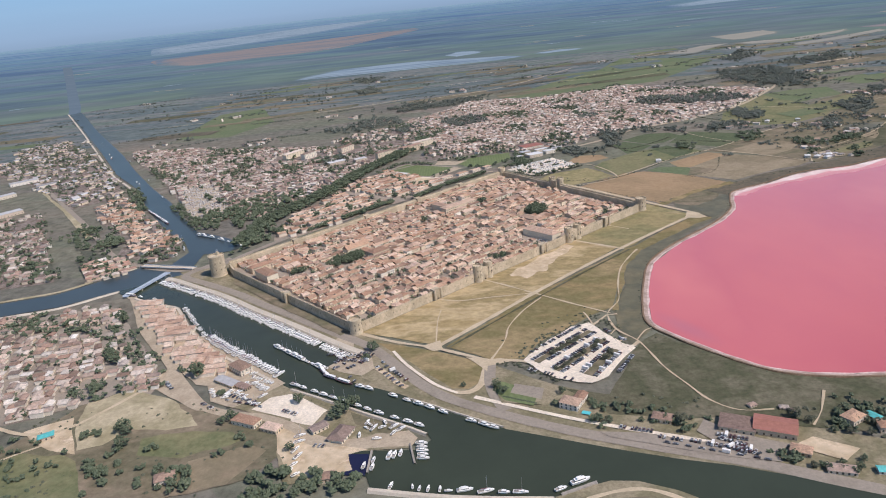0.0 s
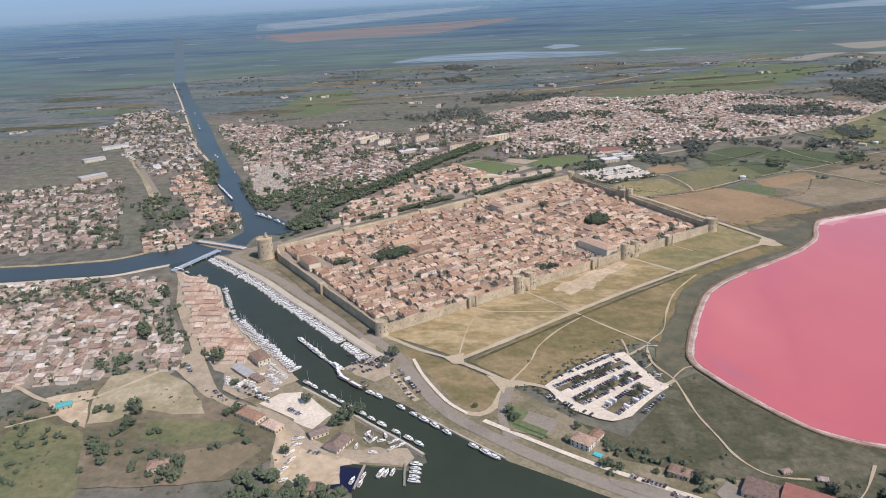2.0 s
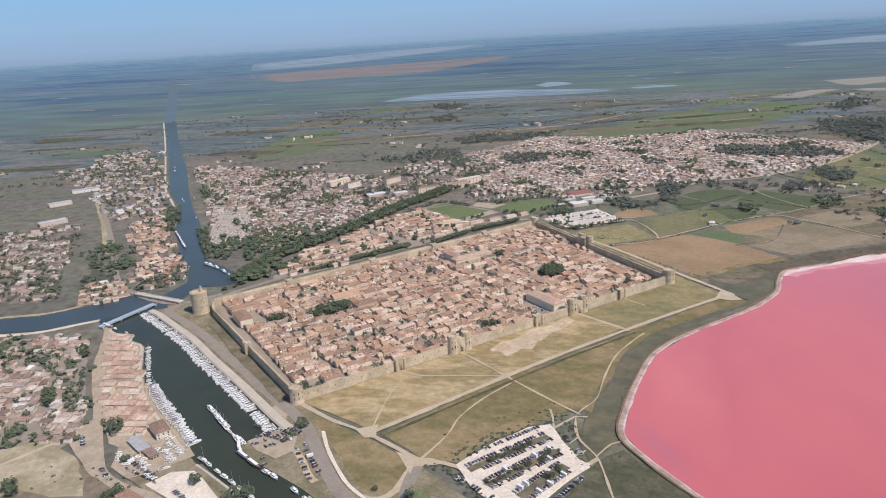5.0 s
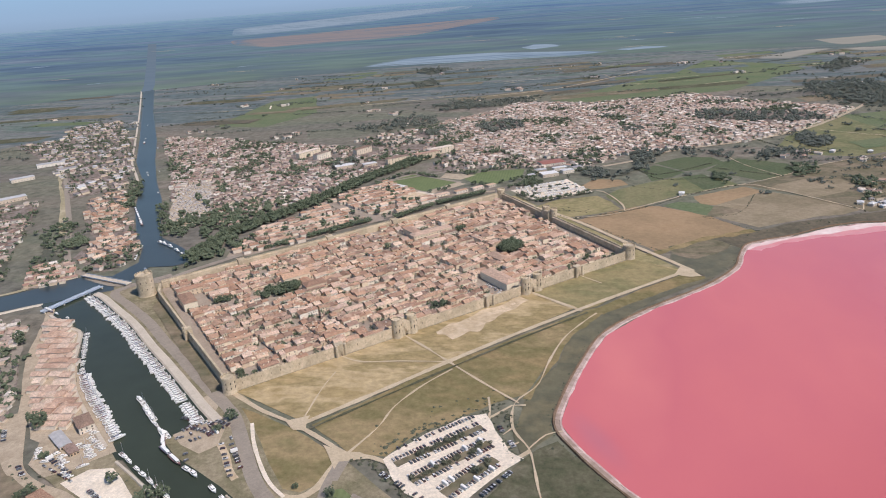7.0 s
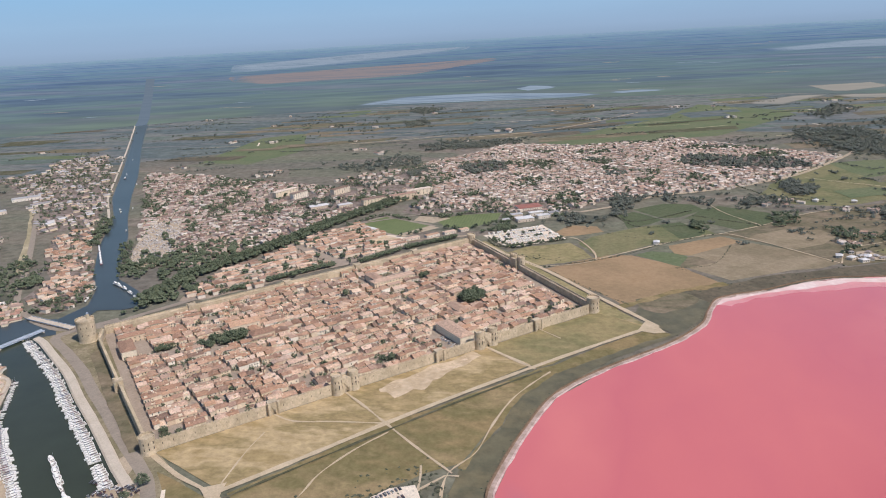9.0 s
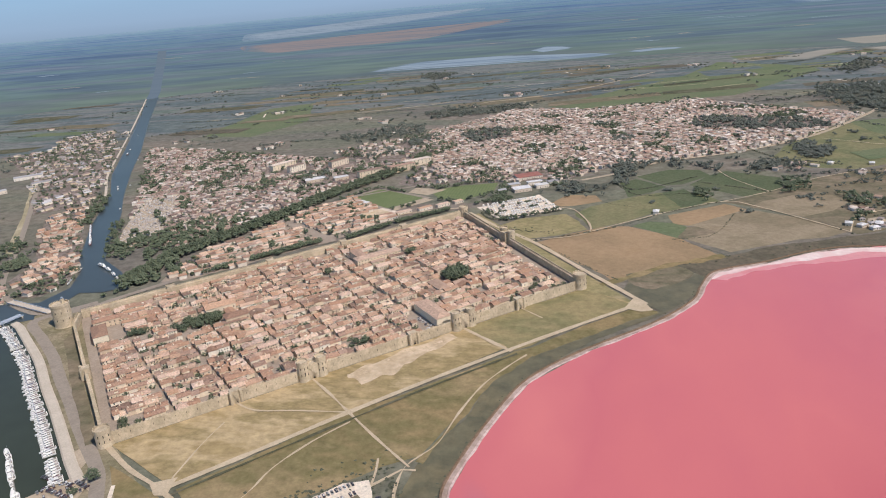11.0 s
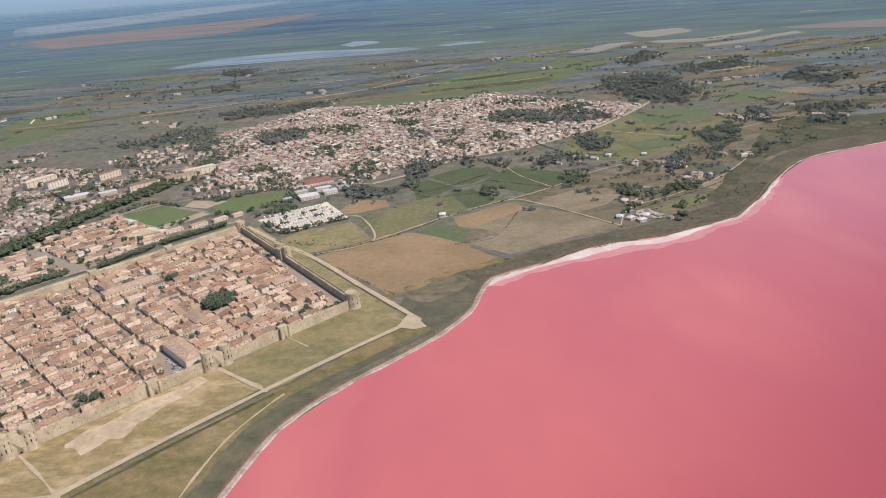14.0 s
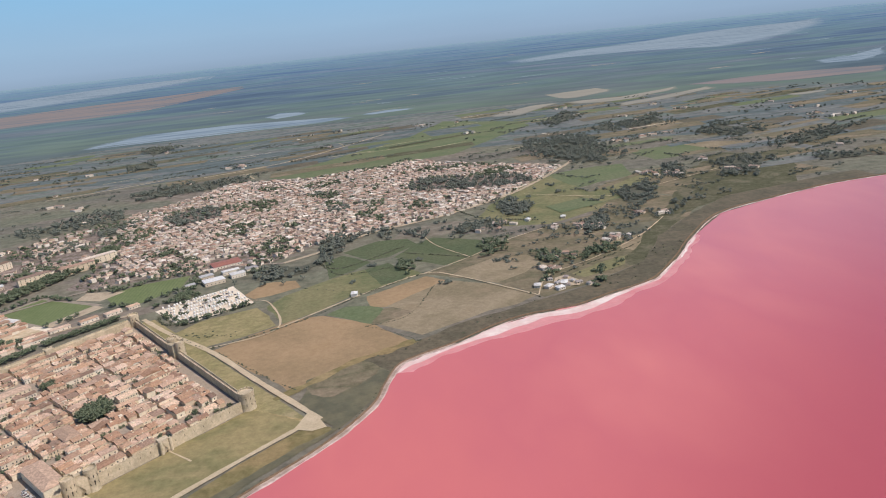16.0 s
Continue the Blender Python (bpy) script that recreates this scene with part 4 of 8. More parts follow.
patch("ground", [(-108, 610), (-88, 602), (-48, 583), (-1, 552), (-8, 519), (-17, 511), (-31, 513), (-52, 540), (-80, 578)], M["grass_brown"], "triangular dry grass plot by the roundabout", "grass", 1, 12)
patch("ground", [(182, 804), (245, 868), (300, 916), (320, 906), (262, 862), (205, 805)], M["grass_brown"], "dry grass between path and marsh", "grass", 1, 8)
patch("ground", [(126, 858), (241, 959), (298, 923), (262, 890), (184, 813)], M["grass_olive"], "olive dry grass below the eastern part of the wall", "grass", 3, 8)
patch("ground", [(80, 812), (112, 842), (122, 836), (104, 806), (88, 790)], M["sand"], "worn pale ground outside the second gate", "grass", 6, 5)
patch("ground", [(33, 762), (85, 813), (93, 797), (79, 764), (57, 742)], M["sand"], "bare pale sand patch on the grass", "sand", 9, 3)
patch("ground", [(322, 907), (262, 862), (200, 803), (168, 750), (157, 695), (134, 648), (127, 591), (136, 565), (157, 592), (155, 611), (174, 690), (202, 770), (255, 838), (327, 902), (375, 970), (388, 1029), (409, 1062), (346, 1033), (300, 1008), (287, 961), (311, 919)], M["shallow"], "dark shallow water between path and dike", "marsh", 2, 12)
patch("ground", [(346, 1033), (409, 1064), (470, 1098), (554, 1128), (640, 1160), (735, 1222), (800, 1320), (890, 1410), (1000, 1500), (1300, 1570), (1300, 1500), (1096, 1454), (942, 1396), (838, 1282), (753, 1170), (690, 1120), (600, 1098), (500, 1074), (420, 1025), (380, 995)], M["mud"], "dark marshy belt along the lake shore", "marsh", 4, 20)
ribbon("ground", [(200, 806), (245, 846), (290, 884), (318, 905)], 7, M["grass_brown"], "worn brown margin of the marsh", "grass", 5, 3.5)
ribbon("ground", [(134, 640), (150, 692), (166, 748), (190, 790)], 6, M["grass_brown"], "worn brown margin of the marsh", "grass", 5, 3.0)
patch("ground", [(290, 1003), (316, 1018), (348, 1034), (368, 1010), (352, 986), (322, 962), (296, 972)], M["pasture"], "dull brown trampled ground beside the field", "marsh", 5, 6)
LAKE = [(420, 478), (316, 490), (279, 494), (247, 503), (225, 517), (202, 544), (178, 577), (163, 607), (169, 648), (184, 704), (205, 760), (248, 812), (319, 877), (360, 930), (374, 970), (389, 1006), (412, 1022), (451, 1040), (503, 1073), (546, 1089), (600, 1095), (655, 1120), (720, 1148), (785, 1220), (841, 1295), (937, 1396), (1066, 1450), (1198, 1490), (1320, 1505), (1700, 1560), (2600, 1500), (2600, -200), (1200, 100), (700, 380)]
patch("water", LAKE, M["lake"], "wide salt lake of opaque pink brine", "salt lake", 1.5, 12)
patch("shore", [(380, 990), (398, 1012), (451, 1040), (503, 1072), (560, 1090), (640, 1110), (715, 1144), (786, 1218), (850, 1305), (853, 1297), (793, 1209), (729, 1136), (687, 1116), (648, 1086), (607, 1068), (565, 1059), (526, 1048), (476, 1033), (425, 1009), (397, 988)], M["brine_edge"], "pale pink shallows along the salt shore", "salt shore", 6, 6)
patch("shore", [(374, 982), (389, 1006), (412, 1022), (451, 1040), (503, 1073), (546, 1089), (600, 1095), (655, 1120), (720, 1148), (785, 1220), (841, 1295), (845, 1292), (786, 1216), (722, 1144), (688, 1128), (667, 1117), (638, 1097), (604, 1079), (563, 1078), (527, 1063), (495, 1049), (470, 1044), (448, 1034), (420, 1017), (390, 998)], M["salt"], "broad cream salt crust along the shore", "salt shore", 3, 5)
SHORE = LAKE[0:29]
ribbon("shore", SHORE, 2.1, M["salt_rim"], "stained white salt rim of the pink lake", "salt shore", 6, 1.6)
INLAND = [(0.1, 1)] * 5 + [(0.6, 0.8), (0.9, 0.4), (1, 0.1), (1, -0.2), (0.97, -0.2), (0.9, -0.4), (0.7, -0.7), (0.7, -0.7), (0.8, -0.6), (0.9, -0.4), (0.8, -0.6), (0.5, -0.85), (0.4, -0.9), (0.45, -0.9), (0.35, -0.95), (0.3, -0.95), (0.4, -0.9), (0.6, -0.8), (0.75, -0.65), (0.75, -0.65), (0.6, -0.8), (0.4, -0.9), (0.3, -0.95), (0.2, -0.97)]
DIKE = [(x - 5.6 * dx, y - 5.6 * dy) for (x, y), (dx, dy) in zip(SHORE, INLAND)]
ribbon("ground", [(262, 972), (300, 1000), (341, 1033), (372, 1046), (407, 1065)], 11, M["grass_brown"], "rough brown margin of the ploughed field", "grass", 5, 4.5)
ribbon("shore", [(x - 2.7 * dx, y - 2.7 * dy) for (x, y), (dx, dy) in zip(SHORE, INLAND)][:18], 4.0, M["salt_flat"], "pinkish tan shoulder between dike and salt rim", "salt shore", 6, 0.8)
ribbon("dike", DIKE, 2.6, M["dike"], "low brown earth dike round the salt lake", "dike", 6, 0.9, height=0.9)

CHANNEL = [(1300, -190), (900, 30), (420, 270), (239, 356), (191, 377), (160, 390), (126, 401), (90, 415), (53, 431), (12, 449), (-9, 463), (-38, 485), (-77, 511), (-108, 529), (-132, 542), (-151, 559), (-139, 578), (-115, 583), (-144, 607), (-171, 632), (-217, 674), (-258, 710), (-305, 754), (-354, 793), (-396, 826), (-423, 845), (-440, 850), (-475, 815), (-448, 790), (-427, 778), (-371, 745), (-356, 739), (-320, 681), (-292, 643), (-270, 619), (-220, 574), (-192, 549), (-180, 533), (-170, 533), (-152, 519), (-124, 501), (-97, 483), (-70, 466), (-50, 452), (-46, 442), (-58, 431), (-99, 434), (-115, 432), (-112, 410), (-91, 404), (-87, 391), (-30, 379), (37, 371), (56, 377), (76, 382), (94, 380), (116, 369), (140, 350), (300, 270), (400, 210), (880, -30), (1280, -250)]
patch("water", CHANNEL, M["channel"], "dark green still water of the harbour channel", "channel", 0.6, 12)
patch("water", [(-440, 822), (-481, 798), (-521, 770), (-592, 752), (-659, 736), (-900, 700), (-1400, 630), (-1400, 668), (-900, 738), (-694, 780), (-648, 787), (-600, 800), (-548, 814), (-508, 850), (-476, 888), (-430, 895), (-395, 850)], M["canal"], "dark water of the side canal", "canal", 0.6, 15)
ribbon("quay", [(-462, 806), (-481, 793), (-521, 765), (-592, 747), (-659, 731), (-900, 695)], 6, M["concrete"], "pale embankment of the side canal", "quay", 10, 0.6, height=0.5)
ribbon("ground", [(-520, 850), (-552, 822), (-600, 807), (-648, 794), (-694, 787), (-900, 745)], 7, M["dry_field"], "dry tan bank of the side canal", "bank", 10, 1.0)
patch("water", [(-429, 890), (-421, 942), (-451, 1000), (-492, 1046), (-595, 1202), (-707, 1400), (-832, 1570), (-981, 1815), (-1316, 2352), (-1868, 3226), (-1820, 3244), (-1278, 2360), (-935, 1825), (-795, 1590), (-665, 1385), (-578, 1260), (-501, 1131), (-444, 1042), (-384, 999), (-336, 948), (-362, 930), (-394, 926), (-391, 870)], M["canal"], "straight blue canal running north", "canal", 0.6, 20)

# west bank open ground
patch("ground", [(-992, 1507), (-787, 1255), (-641, 1061), (-615, 1060), (-722, 1194), (-876, 1372), (-978, 1512)], M["dry_field"], "bare tan strip beyond the side canal", "ground", 2, 12)
patch("ground", [(-428, 776), (-362, 741), (-322, 680), (-292, 641), (-222, 576), (-246, 545), (-268, 552), (-304, 590), (-368, 674), (-418, 758)], M["paving"], "pale streets of the west quay", "built-up ground", 1.5, 8)
patch("ground", D_W2, M["asphalt"], "dusty yards and lanes of the west bank suburb", "built-up ground", 3, 15)
patch("ground", [(-363, 530), (-332, 554), (-269, 520), (-215, 500), (-165, 478), (-160, 440), (-178, 410), (-230, 395), (-340, 380), (-420, 440)], M["pasture"], "rough dry grass and scrub on the west bank", "scrub", 3, 12)
patch("ground", [(-358, 507), (-359, 534), (-329, 554), (-286, 533), (-261, 508), (-242, 485), (-269, 480), (-302, 488), (-315, 466), (-333, 460)], M["dry_field"], "bare sandy dry grass field", "grass", 4, 8)
patch("ground", [(-399, 493), (-364, 510), (-332, 455), (-368, 468)], M["sand"], "pale bare lot beside the lane", "yard", 3, 8)
patch("ground", [(-394, 436), (-384, 460), (-344, 456), (-326, 447), (-284, 377), (-338, 371)], M["olive"], "green lawn with bushes on the west bank", "lawn", 3, 10)
patch("ground", [(-285, 470), (-245, 478), (-205, 470), (-200, 456), (-240, 440), (-280, 448)], M["olive"], "dry brown clearing in the scrub", "grass", 5, 8)
patch("ground", [(-233, 435), (-190, 452), (-174, 443), (-193, 406), (-217, 402)], M["field_tan"], "brown bare earth plot", "field", 2, 8)
patch("ground", [(-250, 545), (-205, 575), (-185, 540), (-170, 528), (-60, 452), (-60, 434), (-116, 434), (-114, 408), (-150, 400), (-165, 440), (-165, 480), (-235, 515)], M["verge"], "trodden ground of the boatyard", "yard", 1, 10)
patch("ground", [(-202, 503), (-190, 520), (-172, 524), (-134, 493), (-147, 478), (-164, 484)], M["gravel"], "white sandy yard beside the quay", "yard", 1, 8)
patch("ground", [(-150, 448), (-120, 447), (-80, 447), (-62, 440), (-100, 436), (-150, 436)], M["sand"], "pale track of the boatyard", "yard", 1, 8)
patch("ground", [(-160, 478), (-142, 461), (-128, 454), (-108, 444), (-90, 455), (-64, 456), (-56, 446), (-60, 436), (-91, 437), (-112, 435), (-112, 412), (-136, 409), (-150, 420)], M["paving"], "pale trodden ground of the boatyard", "yard", 1.5, 6)
patch("ground", [(-116, 488), (-92, 475), (-64, 457), (-81, 454), (-92, 458), (-108, 470)], M["pasture"], "dull green grass strip behind the quay", "grass", 1.5, 6)
patch("ground", [(-171, 515), (-135, 493), (-144, 472), (-163, 480)], M["gravel"], "pale sandy lot on the spit", "yard", 1.5, 6)
patch("water", [(-110, 431), (-92, 430), (-92, 405), (-109, 407)], M["dock"], "navy-blue water of the small dock", "dock", 0.3, 6)

patch("ground", [(-172, 468), (-160, 476), (-145, 455), (-121, 443), (-93, 436), (-108, 430), (-103, 412), (-130, 405), (-148, 412), (-164, 440)], M["sand"], "bare sandy ground round the slipway", "yard", 2, 8)
patch("ground", [(-256, 549), (-252, 571), (-233, 575), (-207, 566), (-186, 538), (-206, 516), (-221, 508), (-245, 521)], M["paving"], "grey trodden yard full of laid-up boats", "yard", 2, 8)
patch("pavement", [(-148, 567), (-128, 591), (-109, 584), (-103, 558), (-113, 546), (-134, 555)], M["paving"], "pale paved parking ground on the quay", "pavement", 1, 8)
patch("ground", [(-110, 540), (-98, 556), (-88, 548), (-66, 519), (-74, 510), (-92, 522)], M["verge"], "dry grass on the quay peninsula", "grass", 1.5, 8)
ribbon("path", [(-103, 560), (-92, 548), (-80, 530), (-70, 520)], 6, M["sand"], "pale sandy track across the peninsula", "path")
patch("ground", [(-130, 614), (-128, 600), (-105, 590), (-95, 576), (-118, 588), (-150, 615), (-149, 626)], M["paving"], "pale widening of the quay road", "pavement", 1, 8)
patch("pavement", [(-325, 575), (-305, 588), (-286, 567), (-253, 525), (-235, 505), (-252, 507), (-284, 532), (-310, 554)], M["paving"], "bare grey forecourt beside the lane", "pavement", 1.5, 6)
ribbon("road", [(-184, 541), (-206, 562), (-240, 594), (-272, 622), (-300, 655)], 5, M["paving"], "pale quay lane of the west bank", "road")

# roads and paths
for pts, w, mat_name, label in (
        ([(-345, 900), (-380, 862), (-387, 839), (-345, 806), (-296, 767), (-249, 723), (-208, 687), (-162, 645), (-128, 616), (-108, 596), (-84, 562), (-58, 524), (-36, 500), (-8, 480), (35, 454), (78, 432), (129, 410), (179, 389), (241, 357), (400, 280), (900, 42), (1300, -178)], 11, "asphalt", "grey asphalt road along the channel"),
        ([(-460, 888), (-404, 866), (-352, 877), (-325, 915), (-280, 975)], 10, "asphalt", "asphalt road round the great tower"),
        ([(-440, 792), (-421, 763), (-398, 722), (-378, 686), (-347, 643), (-320, 609), (-289, 565), (-264, 532), (-246, 512), (-220, 498), (-186, 488), (-156, 469), (-140, 451), (-115, 446), (-78, 447)], 9, "paving", "asphalt road through the west bank"),
        ([(-1000, 1540), (-684, 1143), (-541, 954), (-459, 888)], 9, "asphalt", "asphalt road along the north canal"),
        ([(40, 1275), (-60, 1240), (-135, 1160), (-230, 1058), (-300, 985)], 7, "paving", "pale street below the north wall"),
        ([(226, 1429), (294, 1475), (367, 1546), (510, 1611), (663, 1724), (826, 1930), (900, 2050)], 9, "paving", "pale road at the suburb's edge"),
        ([(-175, 1345), (-70, 1412), (60, 1462), (226, 1429)], 6, "asphalt", "grey road past the sports pitches"),
        ([(-700, 1360), (-722, 1405), (-847, 1577), (-998, 1822), (-1328, 2355), (-1880, 3232)], 5, "concrete", "pale towpath along the north canal"),
        ([(-477, 530), (-431, 504), (-389, 488), (-355, 497), (-310, 560)], 6, "path", "pale dirt road on the west bank"),
        ([(-400, 448), (-384, 460), (-368, 470)], 5, "path", "pale farm lane on the west bank"),
        ([(245, 1154), (351, 1237), (437, 1288), (482, 1260), (569, 1149)], 5, "path", "pale farm track between fields"),
        ([(195, 1272), (225, 1250), (245, 1154), (167, 1121)], 5, "path", "pale farm track by the dry plot"),
        ([(437, 1288), (512, 1338), (585, 1402), (650, 1440)], 4, "path", "pale farm track through the pasture"),
        ([(569, 1149), (600, 1214), (680, 1262), (770, 1330), (850, 1420)], 3.5, "path", "pale track to the littered farmyard"),
        ([(512, 1338), (470, 1420), (452, 1500)], 3.5, "path", "narrow pale lane between hedges"),
        ([(680, 1704), (760, 1640), (840, 1600), (950, 1650), (1100, 1720)], 4, "path", "pale lane past scattered farms"),
        ([(-502, 2303), (-348, 2358), (-220, 2424)], 9, "path", "pale track across the marsh"),
        ([(-104, 2385), (149, 2528), (441, 2919)], 9, "path", "pale straight track on the plain"),
        ([(-127, 632), (-88, 607), (-48, 588), (4, 555)], 6, "path", "pale dirt path from the south-west tower"),
        ([(-52, 584), (3, 640), (58, 698), (113, 753), (179, 815), (250, 878), (290, 912), (302, 925)], 8, "path", "broad pale dirt path across the grass"),
        ([(309, 922), (286, 955), (239, 1020), (178, 1107), (110, 1185), (60, 1250)], 9.5, "path", "broad pale dirt road outside the east wall"),
        ([(302, 921), (312, 909)], 4, "path", "short faint spur of the path"),
        ([(4, 748), (32, 723), (58, 698), (93, 665), (128, 634)], 5, "path", "pale dirt path from the twin-towered gate"),
        ([(124, 858), (181, 811)], 6, "path", "pale dirt path from the second gate"),
        ([(-51, 704), (-26, 693), (11, 696), (58, 698)], 3.5, "path", "narrow curved dirt path"),
        ([(-44, 673), (-47, 644), (-47, 601)], 2.5, "path", "narrow trodden path"),
        ([(64, 685), (42, 655), (25, 621), (19, 592), (4, 556)], 3, "path", "narrow winding dirt path"),
        ([(196, 806), (184, 788), (164, 751), (151, 706), (143, 665), (133, 648), (125, 634), (124, 612), (128, 594), (140, 574), (145, 553), (151, 522), (161, 494), (170, 470), (187, 453), (212, 451)], 3.4, "path", "pale track beside the marsh"),
        ([(140, 574), (152, 592), (165, 598)], 3.0, "path", "pale track to the dike"),
        ([(171, 914), (204, 884)], 2.5, "path", "narrow trodden path from the small gate"),
        ([(4, 555), (-1, 542), (-6, 516), (-16, 505), (-28, 506)], 9, "path", "pale curved lane to the road"),
        ([(4, 552), (2, 530), (3, 505), (12, 474)], 10, "asphalt", "asphalt lane to the compound"),
        ([(-88, 588), (-72, 558), (-46, 522), (-26, 505)], 3, "gravel", "white gravel footpath beside the road"),
        ([(-12, 497), (35, 471), (78, 449), (129, 427), (179, 405)], 4, "gravel", "pale footpath beside the road"),
        ([(4, 555), (25, 553), (44, 545)], 6, "path", "pale entrance lane of the car park"),
        ([(103, 607), (123, 630)], 5, "path", "pale track from the car park to the marsh"),
        ([(122, 630), (134, 631)], 4.5, "path", "short spur of the marsh track"),
        ([(106, 611), (105, 625), (102, 641)], 3, "path", "narrow path up the grass bank"),
        ([(119, 589), (126, 599)], 3.5, "path", "footpath out of the car park"),
        ([(118, 568), (132, 581)], 3.5, "path", "footpath from the car park to the track"),
        ([(126, 555), (141, 571)], 6, "path", "pale gateway of the car park"),
        ([(258, 471), (243, 444), (230, 428)], 3, "path", "pale farm path")):
    ribbon("path" if mat_name in ("path", "gravel") else "road", pts, w * ((0.5 if w < 5.5 else 0.66) if mat_name == "path" else 1.0), M[mat_name], label, "path" if mat_name in ("path", "gravel") else "road", 6.0, 0.9 if mat_name == "path" else 0.5)

patch("ground", [(-60, 593), (-43, 602), (-40, 583), (-49, 582)], M["path"], "pale worn ground where two paths meet", "path", 1.5, 4)
patch("ground", [(-19, 565), (-3, 558), (13, 559), (27, 553), (2, 546), (1, 537), (-9, 552)], M["path"], "pale worn ground at the fork of the lane", "path", 1.5, 4)
patch("ground", [(286, 911), (298, 938), (307, 926), (316, 908), (303, 903)], M["path"], "pale worn corner of the path", "path", 2, 4)
ribbon("ditch", [(-37, 584), (11, 634), (66, 691), (121, 746), (187, 807)], 2.6, M["scrub"], "dark overgrown ditch beside the broad path", "ditch", 6, 1.0)
patch("ground", [(38, 370), (56, 377), (76, 382), (94, 380), (116, 369), (140, 350), (150, 300), (20, 310)], M["verge"], "brown dry ground of the spit at the harbour mouth", "grass", 1, 10)
ribbon("path", [(58, 366), (80, 372), (100, 371), (122, 357), (150, 335)], 3.5, M["path"], "pale sandy track along the spit", "path", 5, 0.8)
patch("ground", [(58, 358), (75, 366), (95, 365), (116, 348), (110, 310), (50, 315)], M["pasture"], "scrub on the sandy spit", "scrub", 2, 10)
patch("pavement", [(148, 430), (158, 444), (170, 430), (190, 416), (206, 408), (182, 394), (164, 404)], M["asphalt"], "grey paved yard beside the road", "pavement", 1, 6)
patch("road", [(79, 438), (114, 431), (147, 417), (170, 417), (191, 402), (192, 390), (163, 398), (129, 412), (86, 430)], M["asphalt"], "grey asphalt lay-by with parked cars", "road", 0.6, 6)
patch("ground", [(207, 406), (224, 415), (247, 399), (233, 387), (218, 397)], M["sand"], "pale sandy lot beside the road", "yard", 1.5, 6)
# quays
for pts, label in (
        ([(-412, 838), (-396, 829), (-354, 796), (-305, 757), (-258, 713), (-217, 677), (-171, 635), (-144, 610), (-118, 588)], "pale concrete quay of the marina"),
        ([(-427, 775), (-371, 741), (-358, 735), (-323, 678), (-295, 640), (-272, 615), (-222, 570), (-194, 546)], "pale stone quay of the west bank"),
        ([(-174, 530), (-152, 516.5), (-124, 498.5), (-97, 480.5), (-70, 463.5), (-50, 449)], "narrow stone quay of the boatyard"),
        ([(-88, 389), (-30, 376), (37, 368)], "concrete quay of the small harbour")):
    ribbon("quay", pts, 11.0 if "marina" in label else 3.2 if "boatyard" in label else 5.0, M["concrete"], label, "quay", 8, 0.2, height=0.7)

# ---- the walled town ----
UX, UY = 0.7405, 0.672
UANG = math.atan2(UY, UX)


def town(u, v):
    return -130 + UX * u - UY * v, 634 + UY * u + UX * v


patch("ground", [town(-5, 8), town(-15, 8), town(-20, 130), town(-22, 245), town(-12, 262), town(-9, 140)], M["pasture"], "olive grass strip at the foot of the west wall", "grass", 1.5, 10)
patch("ground", [town(0, 0), town(495, -4), town(538, 318), town(-2, 298)], M["street"], "pale stone streets of the walled town", "street", 0, 40)


def merlons(heap, length, x0, y, z, h=1.0, wide=1.5, gap=1.3, t=0.6):
    n = int(length / (wide + gap))
    for i in range(n):
        a = x0 + (i + 0.2) * length / n
        b = a + wide
        heap.add([(a, y, z), (b, y, z), (b, y + t, z), (a, y + t, z), (a, y, z + h), (b, y, z + h), (b, y + t, z + h), (a, y + t, z + h)],
                 [(4, 5, 6, 7), (0, 1, 5, 4), (1, 2, 6, 5), (2, 3, 7, 6), (3, 0, 4, 7)], 0)


def rampart(name, a, b, label, high=9.5, thick=2.8):
    """A stretch of wall from a to b (town plan) with parapet, merlons, slits and wall walk; the outer face on its right."""
    pa, pb = town(*a), town(*b)
    length, ang = math.dist(pa, pb), math.atan2(pb[1] - pa[1], pb[0] - pa[0])
    bm = bmesh.new()
    box(bm, 0, length, -thick / 2, thick / 2, 0, high)
    box(bm, 0, length, -thick / 2 - 0.12, -thick / 2 + 0.55, high, high + 1.1)
    box(bm, 0, length, -thick / 2 - 0.35, -thick / 2, 0, 1.4)
    wall = tagged(finish(name, bm, M["stone"]), label, "town wall", kind="structure")
    wall.matrix_basis = pose(pa[0], pa[1], 0, 0, 0, math.degrees(ang))
    crest = Heap()
    merlons(crest, length, 0, -thick / 2 - 0.1, high + 1.1)
    crest.make("crenellation", [M["stone"]], "stone merlons on the parapet", "", wall)
    bm = bmesh.new()
    box(bm, 0, 0.35, -0.03, 0.1, 5.2, 7.2)
    first = part("arrow_slit", bm, M["void"], wall, "dark arrow slit")
    for i in range(int(length / 9)):
        slit = first if i == 0 else copy_thing(first, Matrix())
        slit.matrix_basis = pose(5 + i * 9, -thick / 2, 0)
    return wall


